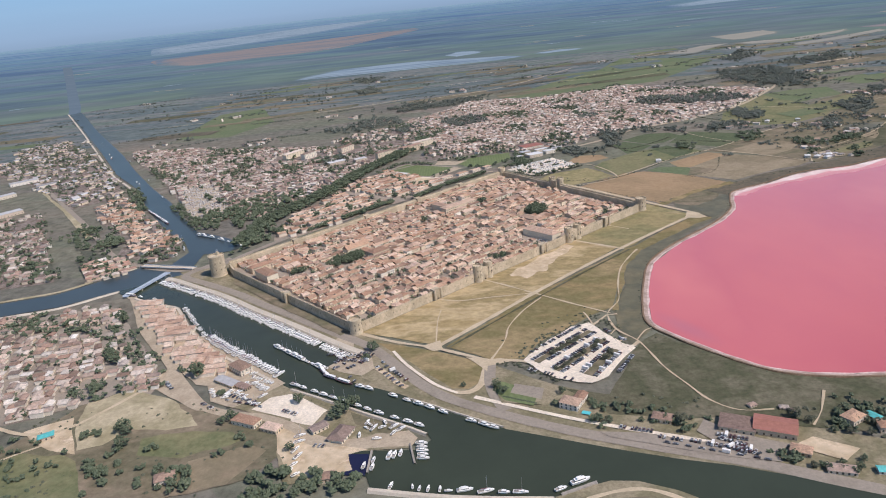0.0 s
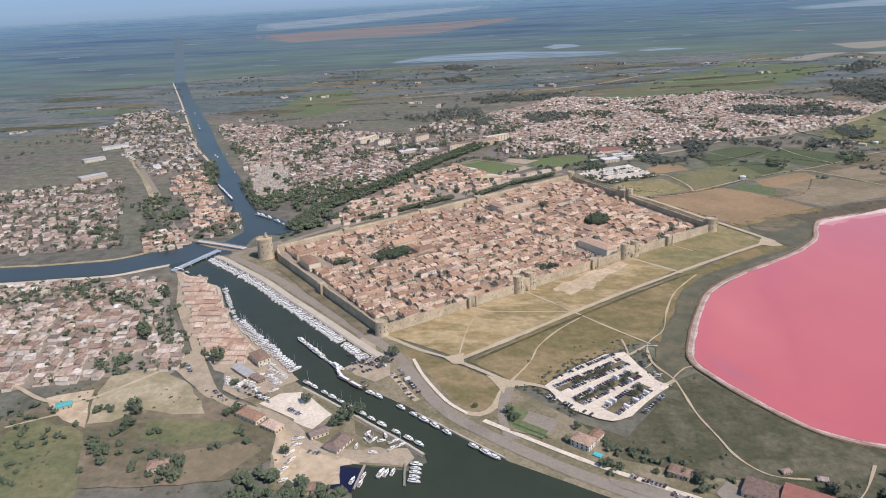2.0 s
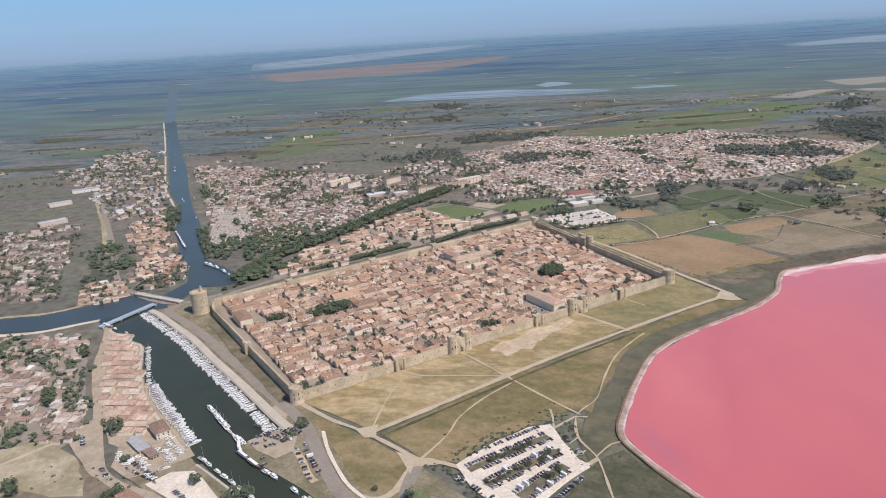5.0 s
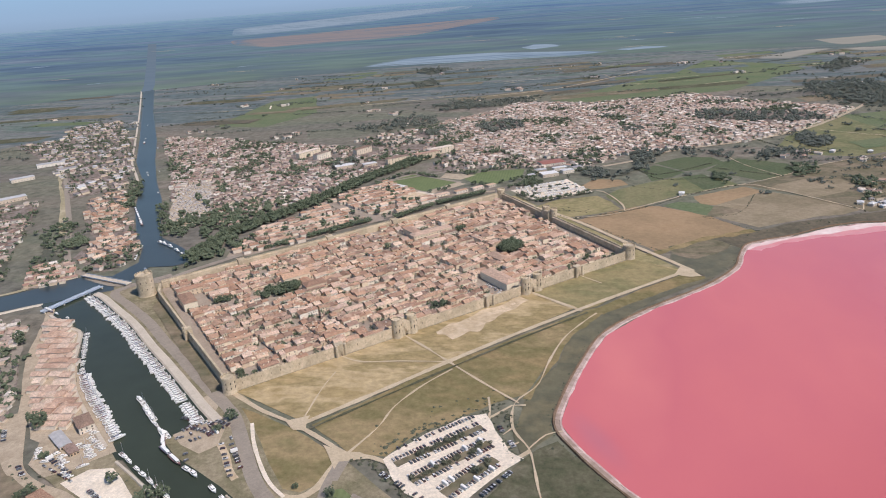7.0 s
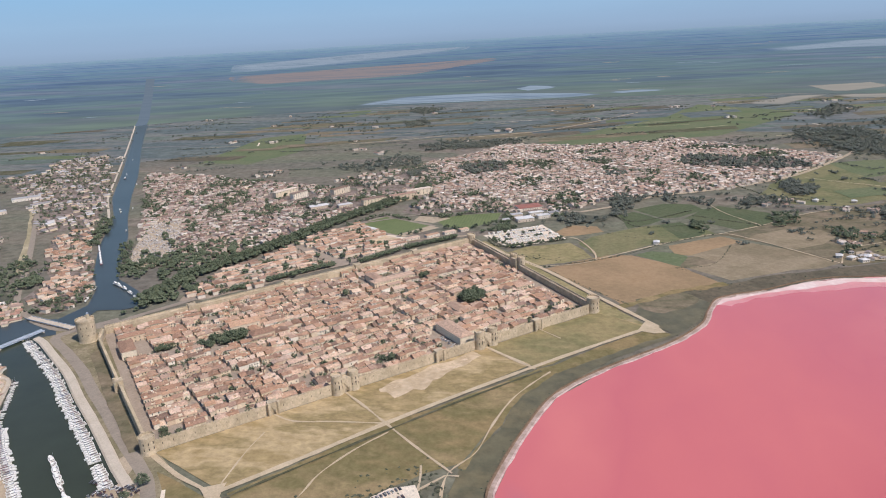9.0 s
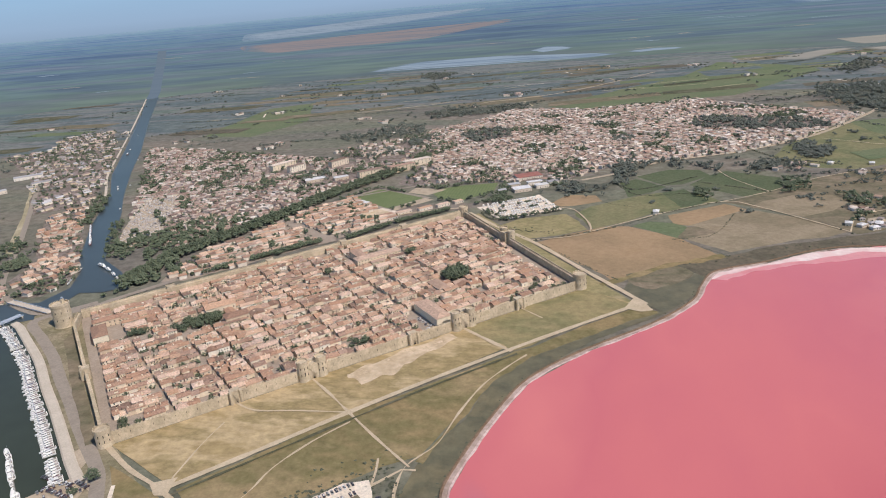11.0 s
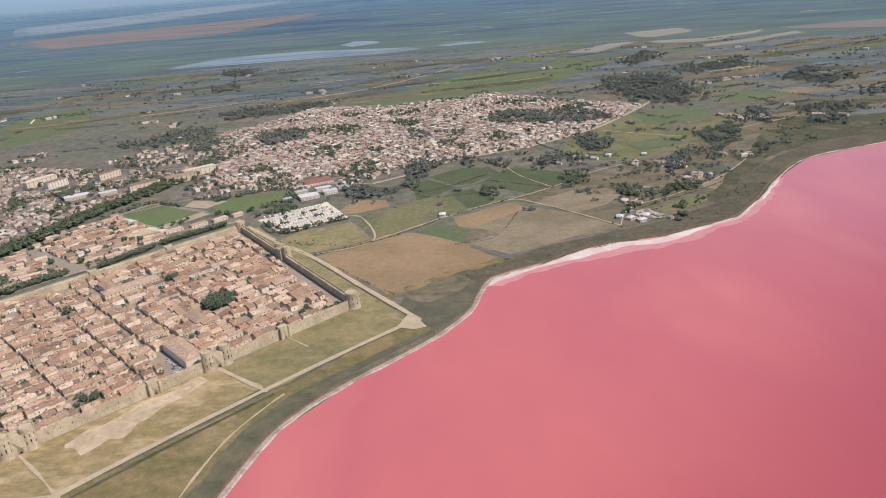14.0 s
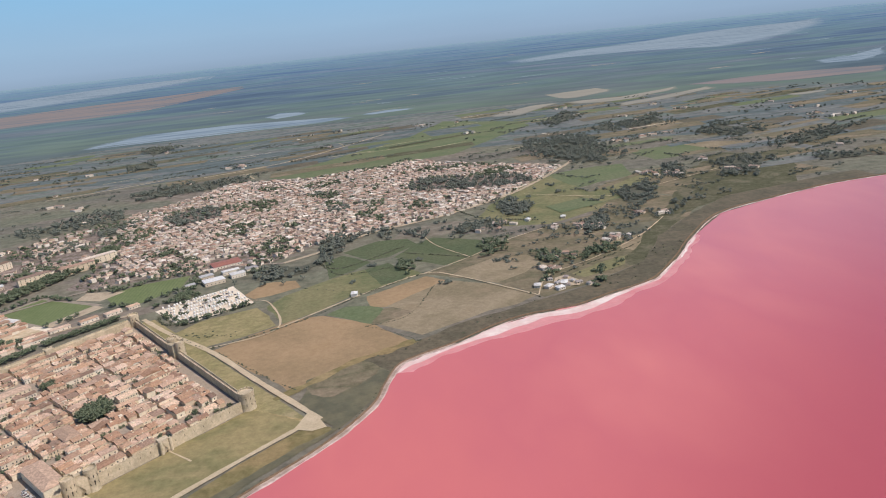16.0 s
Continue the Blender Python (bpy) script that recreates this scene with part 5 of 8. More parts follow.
def arch_block(bm, w, d, h, ow, oh):
    """A block pierced by an arched passage, centred on its axis."""
    r, k = ow / 2, 10
    line = [(-w / 2, 0), (-r, 0)] + [(-r * math.cos(math.pi * i / k), oh - r + r * math.sin(math.pi * i / k)) for i in range(k + 1)] + [(r, 0), (w / 2, 0), (w / 2, h), (-w / 2, h)]
    front, back = ([bm.verts.new((x, y, z)) for x, z in line] for y in (-d / 2, d / 2))
    n = len(line)
    for i in range(n):
        bm.faces.new((front[i], front[(i + 1) % n], back[(i + 1) % n], back[i]))
    bmesh.ops.triangulate(bm, faces=[bm.faces.new(front), bm.faces.new(back[::-1])], ngon_method="EAR_CLIP")
    bmesh.ops.recalc_face_normals(bm, faces=bm.faces[:])


def ring_crest(heap, r, z, n=14, h=1.1, t=0.6):
    for i in range(n):
        a0, a1 = 2 * math.pi * i / n, 2 * math.pi * (i + 0.58) / n
        p = [(q * math.cos(a), q * math.sin(a)) for q in (r, r - t) for a in (a0, a1)]
        heap.add([(x, y, zz) for zz in (z, z + h) for x, y in p], [(4, 5, 7, 6), (0, 1, 5, 4), (3, 2, 6, 7), (1, 3, 7, 5), (2, 0, 4, 6)], 0)


def round_tower(u, v, r, h, label, parent=None, at=(0, 0), name="round_tower"):
    bm = bmesh.new()
    tube(bm, 0, 0, 0, 2.5, r * 1.06, r, 28, False)
    tube(bm, 0, 0, 2.5, h, r, r * 0.98, 28)
    tube(bm, 0, 0, h - 1.6, h - 0.9, r * 0.985, r * 1.025, 28, False)
    tube(bm, 0, 0, h - 0.9, h + 0.9, r * 1.025, r * 1.025, 28, False)
    tube(bm, 0, 0, h, h + 0.9, r * 0.93, r * 0.93, 28, False)
    if parent:
        ob = part(name, bm, M["stone"], parent)
        ob.location = (at[0], at[1], 0)
    else:
        ob = tagged(finish(name, bm, M["stone"]), label, "tower")
        ob.matrix_basis = pose(*town(u, v), 0, 0, 0, math.degrees(UANG))
    crest = Heap()
    ring_crest(crest, r * 1.025, h + 0.9, max(10, int(r * 1.9)))
    crest.make("crenellation", [M["stone"]], "stone merlons", "", ob)
    bm = bmesh.new()
    box(bm, -0.3, 0.3, -0.4, r * 0.012, 0, 2.2)
    first = part("arrow_slit", bm, M["void"], ob, "dark arrow slit")
    for k, (a, z) in enumerate([(a, z) for a in (-2.2, -1.57, -0.9, 2.6, 0.6) for z in (h * 0.35, h * 0.68)]):
        slit = first if k == 0 else copy_thing(first, Matrix())
        slit.matrix_basis = pose(r * math.cos(a), r * math.sin(a), z, 0, 0, math.degrees(a) - 90)
    return ob


def gatehouse(u, v, turn, twin, label):
    """A gate in the wall: twin round towers with an arched block between, or one square tower."""
    gate = tagged(new("town_gate"), label, "gatehouse")
    gate.matrix_basis = pose(*town(u, v), 0, 0, 0, math.degrees(UANG) + turn)
    bm = bmesh.new()
    if twin:
        arch_block(bm, 12, 11, 15.5, 4.2, 6.5)
        block = part("gate_block", bm, M["stone"], gate)
        for s in (-1, 1):
            round_tower(0, 0, 5.3, 19.0, "", gate, (s * 8.6, -2.2), "gate_tower")
        crest = Heap()
        merlons(crest, 8, -4, -5.5, 15.5)
        crest.make("crenellation", [M["stone"]], "stone merlons", "", block)
        bm = bmesh.new()
        box(bm, -6, 6, 1, 5.3, 15.5, 16.6)
        part("roof_terrace", bm, M["stone"], gate)
        for x, z in ((-8.6, 9), (8.6, 9)):
            bm = bmesh.new()
            box(bm, x - 0.5, x + 0.5, -8.0, -7.7, z, z + 1.6)
            part("window", bm, M["void"], gate, "small dark window")
    else:
        arch_block(bm, 9, 7.5, 12.5, 3.4, 5.2)
        block = part("gate_block", bm, M["stone"], gate)
        crest = Heap()
        merlons(crest, 9, -4.5, -3.75, 12.5)
        crest.make("crenellation", [M["stone"]], "stone merlons", "", block)
        for s in (-1, 1):
            bm = bmesh.new()
            tube(bm, s * 4.3, -4.0, 0, 13.0, 1.5, 1.4, 12)
            part("gate_turret", bm, M["stone"], gate)
    # panel added in the arch to imitate the dark of the open passage
    bm = bmesh.new()
    y = -4.4 if twin else -3.0
    box(bm, -2.1 if twin else -1.7, 2.1 if twin else 1.7, y, y + 0.3, 0, 6.4 if twin else 5.1)
    part("gate_door", bm, M["void"], gate, "near-black panel added for the shade inside the passage")
    return gate


S_GATES = [(107, False), (178, True), (283, False), (341, True), (411, False)]
south = lambda u: (u, -4 * u / 495)
north = lambda u: (u, 300 + 18 * u / 538)
stops = [6] + [x for u, twin in S_GATES for x in ((u - 7, u + 7) if twin else (u - 4.4, u + 4.4))] + [488]
for a, b in zip(stops[::2], stops[1::2]):
    rampart("wall_south", south(a), south(b), "pale limestone rampart with crenellations, sunlit")
for u, twin in S_GATES:
    gatehouse(*south(u), 0, twin, "fortified gate with twin round towers and an arch" if twin else "small square gate tower with an arch and corner turrets")
rampart("wall_east", (495.8, 4), (517.5, 168), "long limestone rampart along the fields")
rampart("wall_east", (519.5, 182), (537.5, 314), "limestone rampart near the north-east corner")
gatehouse(518.5, 175, 90, True, "fortified east gate with twin round towers")
N_TOWERS = [102, 230, 336, 433]
edges = [534] + [x for u in reversed(N_TOWERS) for x in (u + 4.4, u - 4.4)] + [0]
for a, b in zip(edges[::2], edges[1::2]):
    rampart("wall_north", north(a), north(b), "limestone rampart along the north side")
for u in N_TOWERS:
    gatehouse(*north(u), 180, False, "square limestone tower in the north wall")
rampart("wall_west", (-2, 296), (-9, 268), "short limestone rampart by the great tower")
rampart("wall_west", (-9, 268), (-5.2, 139), "limestone rampart in shade above the quay road")
rampart("wall_west", (-4.8, 131), (-0.4, 6), "limestone rampart in shade towards the corner tower")
gatehouse(-5, 135, -92, False, "small square gate tower in the shaded wall")
round_tower(0, 0, 6.5, 15, "round corner tower of pale limestone")
round_tower(495, -4, 7.5, 17, "round corner tower of pale limestone above the grass")
round_tower(538, 318, 6.5, 15, "round limestone tower at the north-east corner")
great = round_tower(-19, 293, 10.2, 26.5, "massive round keep of pale limestone with a lantern turret")
bm = bmesh.new()
tube(bm, 4, 3, 26.5, 31.5, 2.0, 1.8, 16)
turret = part("turret", bm, M["stone"], great)
bm = bmesh.new()
for i in range(8):
    a = i * math.pi / 4
    tube(bm, 4 + 1.4 * math.cos(a), 3 + 1.4 * math.sin(a), 31.5, 33.3, 0.12, 0.1, 5)
tube(bm, 4, 3, 33.2, 34.2, 1.6, 0.2, 12)
part("lantern", bm, M["steel"], turret, "iron lantern cage")

STREETS = [(8, 0.0), (58, 0.09), (108, 0.10), (138, 0.10), (180, 0.11), (228, 0.06), (284, 0.03), (312, 0.02), (340, 0.02), (386, 0.0), (440, -0.06), (484, -0.10)]
OPEN = [(112, 186, 30, 15), (402, 115, 18, 16), (281, 231, 6, 6), (400, 224, 13, 9), (238, 26, 14, 12), (312, 28, 9, 20), (327, 36, 12, 28), (356, 246, 38, 20), (12, 235, 24, 32), (50, 205, 14, 8), (178, 10, 10, 14), (341, 8, 8, 10), (20, 20, 14, 12), (455, 30, 12, 10)]


def built_over(u, v):
    return any(abs(u - a) < w and abs(v - b) < d for a, b, w, d in OPEN)


plots, yards, sheds = [], [], []
lines = lambda v: sorted([u0 - k * v for u0, k in STREETS] + [487 + 43 * v / 320])
for block in range(len(STREETS)):
    v, turned = rng.uniform(8.0, 12.0), rng.random()
    while v < 293 + 18 * STREETS[block][0] / 538:
        depth = rng.uniform(7.4, 10.6) if rng.random() < 0.88 else rng.uniform(11, 14)
        vc = v + depth / 2
        a, b = lines(vc)[block:block + 2]
        u, tall = a + 1.9, rng.uniform(4.8, 6.8)
        while u < b - 5:
            w = min(rng.uniform(5.0, 12.0) if rng.random() < 0.85 else rng.uniform(12, 20), b - 1.9 - u)
            if w < 4:
                break
            if b - 1.9 - (u + w) < 4:
                w = b - 1.9 - u
            if built_over(u + w / 2, vc):
                pass
            elif rng.random() < 0.09:
                yards.append((u + w / 2, vc))
            else:
                plots.append((u + w / 2, vc + rng.uniform(-0.35, 0.35), w, depth * rng.uniform(0.95, 1.06), 3.4 if rng.random() < 0.1 else tall + rng.uniform(-1.0, 1.0), rng.random()))
            u += w + (0.03 if rng.random() < 0.9 else rng.uniform(1.2, 3.0))
        v += depth
        k = rng.random()
        gap = 0.1 if k < 0.22 else rng.uniform(1.8, 3.4) if k < 0.62 else rng.uniform(4.5, 8.5)
        if gap > 4:
            a, b = lines(v + gap / 2)[block:block + 2]
            for q in range(int((b - a) / 5.5)):
                u = a + 4 + q * 5.5 + rng.uniform(-1, 1)
                if u < b - 4 and not built_over(u, v + gap / 2) and v + gap < 296:
                    (yards if rng.random() < 0.55 else sheds).append((u, v + gap / 2))
        v += gap


def house_thing(w, d, h, rise, hip, k):
    """A town house: plastered walls, tiled roof, chimney, door and shuttered windows."""
    ob = tagged(new("town_house"), "plastered town house with a low clay-tile roof", "house", "houses of the walled town")
    wv, wf, rv, rf = house_form(w, d, h, rise, hip)
    for nm, vs, fs, mt in (("wall", wv, wf, M["plaster"]), ("roof", rv, rf, M["roof"])):
        bm = bmesh.new()
        vv = [bm.verts.new(p) for p in vs]
        for f in fs:
            bm.faces.new([vv[i] for i in f])
        part(nm, bm, mt, ob)
    q = random.Random(k)
    bm = bmesh.new()
    x = q.uniform(-0.35, 0.35) * w
    box(bm, x - 0.45, x + 0.45, 0.6, 1.3, h, h + rise + 1.0)
    part("chimney", bm, M["plaster"], ob)
    n = max(1, int(w / 4))
    for z in ((1.2, 4.2) if h > 7 else (2.6,)):
        for i in range(n):
            x = -w / 2 + (i + 0.5) * w / n
            bm = bmesh.new()
            box(bm, x - 0.5, x + 0.5, -d / 2 - 0.06, -d / 2 + 0.1, z, z + 1.5)
            part("window", bm, M["shutter"], ob)
    return ob


plots.sort(key=lambda p: p[1])
near, far_plots = plots[:210], plots[210:]
kinds = []
for i, (u, v, w, d, h, r) in enumerate(near):
    x, y = town(u, v)
    m = pose(x, y, 0, 0, 0, math.degrees(UANG) + rng.gauss(0, 2.2) + (180 if r < 0.3 else 0))
    if i < 26:
        ob = house_thing(w, d, h, d / 2 * rng.uniform(0.24, 0.38), r > 0.85, i)
        ob.matrix_basis = m
        kinds.append((ob, w, d, h))
    else:
        src = min(kinds, key=lambda k: abs(k[1] - w) * 2 + abs(k[2] - d) + abs(k[3] - h) * 0.8)
        copy_thing(src[0], m @ Matrix.Diagonal((w / src[1], d / src[2], min(1.25, h / src[3]), 1)))


def facade(heap, x, y, turn, w, d, h, mat):
    """Shuttered windows in one or two rows along the front and back of a house."""
    c, s = math.cos(turn), math.sin(turn)
    for z in ((1.0, 3.9) if h > 5.6 else (1.9,)):
        for i in range(int(w / 2.7)):
            a = -w / 2 + 1.3 + i * 2.7 + rng.uniform(-0.3, 0.3)
            if rng.random() < 0.8 and a < w / 2 - 0.7:
                tall = rng.uniform(1.3, 1.9)
                pts = [(a + p, -d / 2 + q, k) for k in (z, z + tall) for p, q in ((-0.5, -0.09), (0.5, -0.09), (0.5, 0.1), (-0.5, 0.1))]
                heap.add([(x + c * p - s * q, y + s * p + c * q, k) for p, q, k in pts], [(4, 5, 6, 7), (0, 1, 5, 4), (1, 2, 6, 5), (3, 0, 4, 7)], mat)


heap = Heap()
for u, v, w, d, h, r in far_plots:
    x, y = town(u, v)
    turn = UANG + math.radians(rng.gauss(0, 2.8))
    if r > 0.82 and w > 7:
        heap_house(heap, x, y, turn + math.pi / 2, d, w, h, w / 2 * 0.3)
    else:
        heap_house(heap, x, y, turn, w, d, h, d / 2 * rng.uniform(0.24, 0.38), r < 0.06)
        facade(heap, x, y, turn, w, d, h, 3)
    if r < 0.6:
        cx, cy = x + rng.uniform(-2, 2), y + rng.uniform(-2, 2)
        a = 0.45
        heap.add([(cx + p * a, cy + q * a, z) for z in (h, h + 2.6) for p, q in ((-1, -1), (1, -1), (1, 1), (-1, 1))], [(4, 5, 6, 7), (0, 1, 5, 4), (1, 2, 6, 5), (2, 3, 7, 6), (3, 0, 4, 7)], 0)
def roof_clutter(heap, x, y, turn, w, d, h):
    """A dormer, a walled roof terrace or a lean-to on a house."""
    c, s = math.cos(turn), math.sin(turn)
    p, q, a, b = rng.uniform(-0.35, 0.35) * w, rng.uniform(-0.3, 0.3) * d, rng.uniform(0.6, 1.7), rng.uniform(0.6, 1.5)
    top = h + rng.uniform(1.3, 2.4)
    heap.add([(x + c * (p + i * a) - s * (q + j * b), y + s * (p + i * a) + c * (q + j * b), z) for z in (h, top) for i, j in ((-1, -1), (1, -1), (1, 1), (-1, 1))],
             [(4, 5, 6, 7), (0, 1, 5, 4), (1, 2, 6, 5), (2, 3, 7, 6), (3, 0, 4, 7)], [rng.choice((0, 1, 1, 2)), 0, 0, 0, 0])


for u, v, w, d, h, r in plots[60:]:
    if rng.random() < 0.6:
        x, y = town(u, v)
        roof_clutter(heap, x, y, UANG, w, d, h)
for u, v in sheds:
    x, y = town(u, v)
    heap_house(heap, x, y, UANG + rng.choice((0, math.pi / 2)) + rng.uniform(-0.08, 0.08), rng.uniform(3, 5), rng.uniform(2.4, 4.2), rng.uniform(2.2, 3.2), rng.uniform(0.4, 0.8))
heap.make("town_houses", [M["plaster"], M["roof"], M["void"], M["shutter"]], "dense rows of old houses with clay-tile roofs", "houses")

# ---- suburbs ----
trees = Heap()
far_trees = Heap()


BIG = [(-411, 1583, 50), (-370, 1560, 40), (-185, 1500, 40), (-130, 1530, 42), (-110, 1580, 42), (-181, 1640, 35), (-290, 1600, 35), (-181, 1790, 35), (-20, 1900, 35), (-290, 1470, 40), (-240, 1480, 32), (140, 1385, 40), (130, 1470, 40), (-1010, 1420, 36), (-940, 1330, 40), (-900, 1260, 32), (-860, 1420, 34), (-820, 1180, 28)]


def dry(x, y):
    return not inside(x, y, LAKE) and not inside(x, y + 12, CANAL_BED)


def single_house(x, y, t, w, d, h, rise, hip, wall, roof, label, group):
    ob = tagged(new("house"), label, "house", group)
    wv, wf, rv, rf = house_form(w, d, h, rise, hip)
    for nm, vs, fs, mt in (("wall", wv, wf, M[wall]), ("roof", rv, rf, M[roof])):
        me = bpy.data.meshes.new(nm)
        me.from_pydata(vs, [], fs)
        me.materials.append(mt)
        new(nm, me).parent = ob
    ob.matrix_basis = pose(x, y, 0, 0, 0, math.degrees(t))


def district(name, poly, spacing, ang, label, holes=(), fill=0.8, low=3.2, high=6.2, green=0.3, roof="roof_far", wall="plaster_pale", size=(7, 12), single="", deep=(6.5, 9.0), holes_of_green=0.22, near=None, here=None):
    heap = Heap()
    c, s = math.cos(ang), math.sin(ang)
    xs, ys = [p[0] * c + p[1] * s for p in poly], [-p[0] * s + p[1] * c for p in poly]
    a, n = min(xs), 0
    while a < max(xs):
        b = min(ys)
        while b < max(ys):
            p, q = a + rng.uniform(-0.22, 0.22) * spacing, b + rng.uniform(-0.26, 0.26) * spacing
            x, y = p * c - q * s, p * s + q * c
            if inside(x, y, poly) and (here is None or here(x, y)) and not any(inside(x, y, h) for h in holes) and not any(math.hypot(x - i, y - j) < r for i, j, r in BIG):
                gap = (near or not single) and noise.noise(Vector((x * 0.013, y * 0.013, 6.6))) > holes_of_green
                if gap and rng.random() < 0.8:
                    for k in range(2):
                        heap_tree(trees, x + rng.uniform(-0.5, 0.5) * spacing, y + rng.uniform(-0.5, 0.5) * spacing, rng.uniform(2.2, 5), rng.uniform(4, 9), 8)
                if rng.random() < (0.3 if gap else fill):
                    w, d = rng.uniform(*size), rng.uniform(*deep)
                    t = ang + (math.pi / 2 if rng.random() < 0.4 else 0) + (0.25 if single and not near else 0.9) * noise.noise(Vector((x * 0.006, y * 0.006, 4.4))) + rng.uniform(-0.1, 0.1)
                    h, rise, hip = rng.uniform(low, high), d / 2 * rng.uniform(0.28, 0.42), rng.random() < 0.3
                    if single and (near is None or near(x, y)):
                        single_house(x, y, t, w, d, h, rise, hip, wall, roof, label, single)
                    else:
                        heap_house(heap, x, y, t, w, d, h, rise, hip)
                if rng.random() < green:
                    heap_tree(trees, x + rng.uniform(0.4, 0.6) * spacing, y + rng.uniform(-0.6, 0.6) * spacing, rng.uniform(1.8, 4.6), rng.uniform(3.5, 8.5), 8)
            b += spacing * rng.uniform(0.8, 1.15)
        n += 1
        a += spacing * (0.8 if n % 2 else 1.25)
    if heap.v:
        heap.make(name, [M[wall], M[roof]], label, "houses")


def terraces(name, poly, ang, label, gaps, wall="plaster_pale", roof="roof", low=4.0, high=6.5, wide=(6, 14), deep=(7.5, 10.5), full=0.93, green=0.5, single="", holes=()):
    """Rows of houses built wall to wall, with lanes and planted yards between the rows."""
    heap = Heap()
    c, s = math.cos(ang), math.sin(ang)
    ps, qs = [x * c + y * s for x, y in poly], [-x * s + y * c for x, y in poly]
    q = min(qs) + 3
    while q < max(qs):
        d = rng.uniform(*deep)
        p, tall = min(ps), rng.uniform(low, high)
        while p < max(ps):
            w = rng.uniform(*wide)
            bend = 9 * noise.noise(Vector((p * 0.012, q * 0.012, 2.2)))
            x, y = (p + w / 2) * c - (q + d / 2 + bend) * s, (p + w / 2) * s + (q + d / 2 + bend) * c
            if inside(x, y, poly) and not any(inside(x, y, k) for k in holes) and not any(math.hypot(x - m, y - n) < r for m, n, r in BIG):
                if rng.random() < full:
                    t = ang + 0.11 * noise.noise(Vector((x * 0.012, y * 0.012, 2.2)))
                    h, rise = tall + rng.uniform(-0.6, 0.6), d / 2 * rng.uniform(0.26, 0.38)
                    if rng.random() < 0.12:
                        t, form = t + math.pi / 2, (d, w, h, w / 2 * 0.3)
                    else:
                        form = (w, d, h, rise)
                    if single:
                        single_house(x, y, t, *form, False, wall, roof, label, single)
                    else:
                        heap_house(heap, x, y, t, *form)
                elif rng.random() < green:
                    for k in range(2):
                        heap_tree(trees, x + rng.uniform(-3, 3), y + rng.uniform(-3, 3), rng.uniform(2, 4), rng.uniform(4, 7.5), 9)
            p += w + (0.05 if rng.random() < 0.8 else rng.uniform(2, 6))
        q += d
        gap = rng.choice(gaps) * rng.uniform(0.8, 1.2)
        if gap > 4:
            p = min(ps)
            while p < max(ps):
                x, y = p * c - (q + gap / 2) * s, p * s + (q + gap / 2) * c
                if inside(x, y, poly) and rng.random() < green and not any(inside(x, y, k) for k in holes):
                    heap_tree(trees, x, y, rng.uniform(1.6, 3.4), rng.uniform(3.5, 6.5), 8)
                p += rng.uniform(5, 11)
        q += gap
    if heap.v:
        heap.make(name, [M[wall], M[roof]], label, "houses")


WOOD_A = [(472, 1983), (716, 1900), (730, 1810), (654, 1785), (459, 1846)]
WOOD_B = [(-82, 1876), (30, 1952), (55, 1826), (-20, 1770)]
district("suburb_houses", D_NE, 10.4, 0.55, "crowded pale suburb houses with clay-tile roofs", (WOOD_A, WOOD_B), 0.88, green=0.22, size=(6, 11), high=5.6)
for k in range(9):
    cells = [(-820 + 105 * i + 40 * math.sin(5 * i), 1800 - 82 * i + 30 * math.cos(3 * i)) for i in range(9)]
    district("suburb_houses", D_NW, 11.2, 0.1 + 0.55 * math.sin(2.3 * k), "crowded mauve-roofed suburb houses in rows", (CEMETERY,), 0.9, 3.2, 5.6, 0.42, "roof_mauve", "plaster_pale", (7, 13), "", (6.5, 9), 0.16, None, lambda x, y, k=k: min(range(9), key=lambda i: math.dist(cells[i], (x, y))) == k)
district("suburb_houses", D_N, 15.0, 0.75, "mixed houses round the apartment blocks", (), 0.55, green=0.9)
PLAZA = [(-118, 1220), (-98, 1275), (-64, 1252), (-90, 1218)]
AVENUE = [(-252, 1216), (-150, 1133), (-135, 1102), (-112, 1122), (-141, 1148), (-240, 1228)]
patch("pavement", PLAZA, M["sand"], "pale open square near the sports ground", "square", 1, 8)
patch("pavement", AVENUE, M["street"], "broad pale street leading to the north gate", "street", 0.8, 8)
terraces("outer_houses", OUT_N, UANG, "old terraced houses between the avenue and the north wall", (1.5, 3, 5, 9), full=0.82, green=0.7, low=3.6, high=5.6, holes=(PLAZA, AVENUE))
terraces("quay_houses", D_W1, 0.12, "quayside house with a pinkish clay-tile roof", (0.4, 1.4, 3.0), roof="roof_pink", low=4.0, high=5.4, wide=(6, 12), deep=(7.5, 11), full=0.92, green=0.4, single="houses of the west quay")
district("west_houses", D_W2, 10.9, 0.5, "small tiled house with a garden on the west bank", (), 0.9, green=0.5, roof="roof_far", size=(7, 12), single="houses of the west bank", near=lambda x, y: y < 655 and x > -520, high=5.2, holes_of_green=0.3)
district("west_houses", D_W4, 14.0, 0.2, "small houses and sheds beyond the side canal", (), 0.5, green=1.0, roof="roof_mauve", size=(7, 14))
district("west_houses", D_W5, 12.5, 1.0, "houses in rows along the north canal", (), 0.72, green=0.6, roof="roof", wall="plaster_pale", size=(8, 14))
terraces("west_houses", D_W6, 0.6, "house on the tip between the canals", (2, 5, 8), roof="roof_warm", wall="plaster", low=3.0, high=4.2, full=0.78, green=0.8, single="houses between the canals")

district("industrial_houses", D_IND, 19.0, 0.8, "grey sheds and houses among trees beside the canal", (), 0.5, 3, 5, 1.0, "roof_shed", "plaster", (9, 20), "", (7, 11))
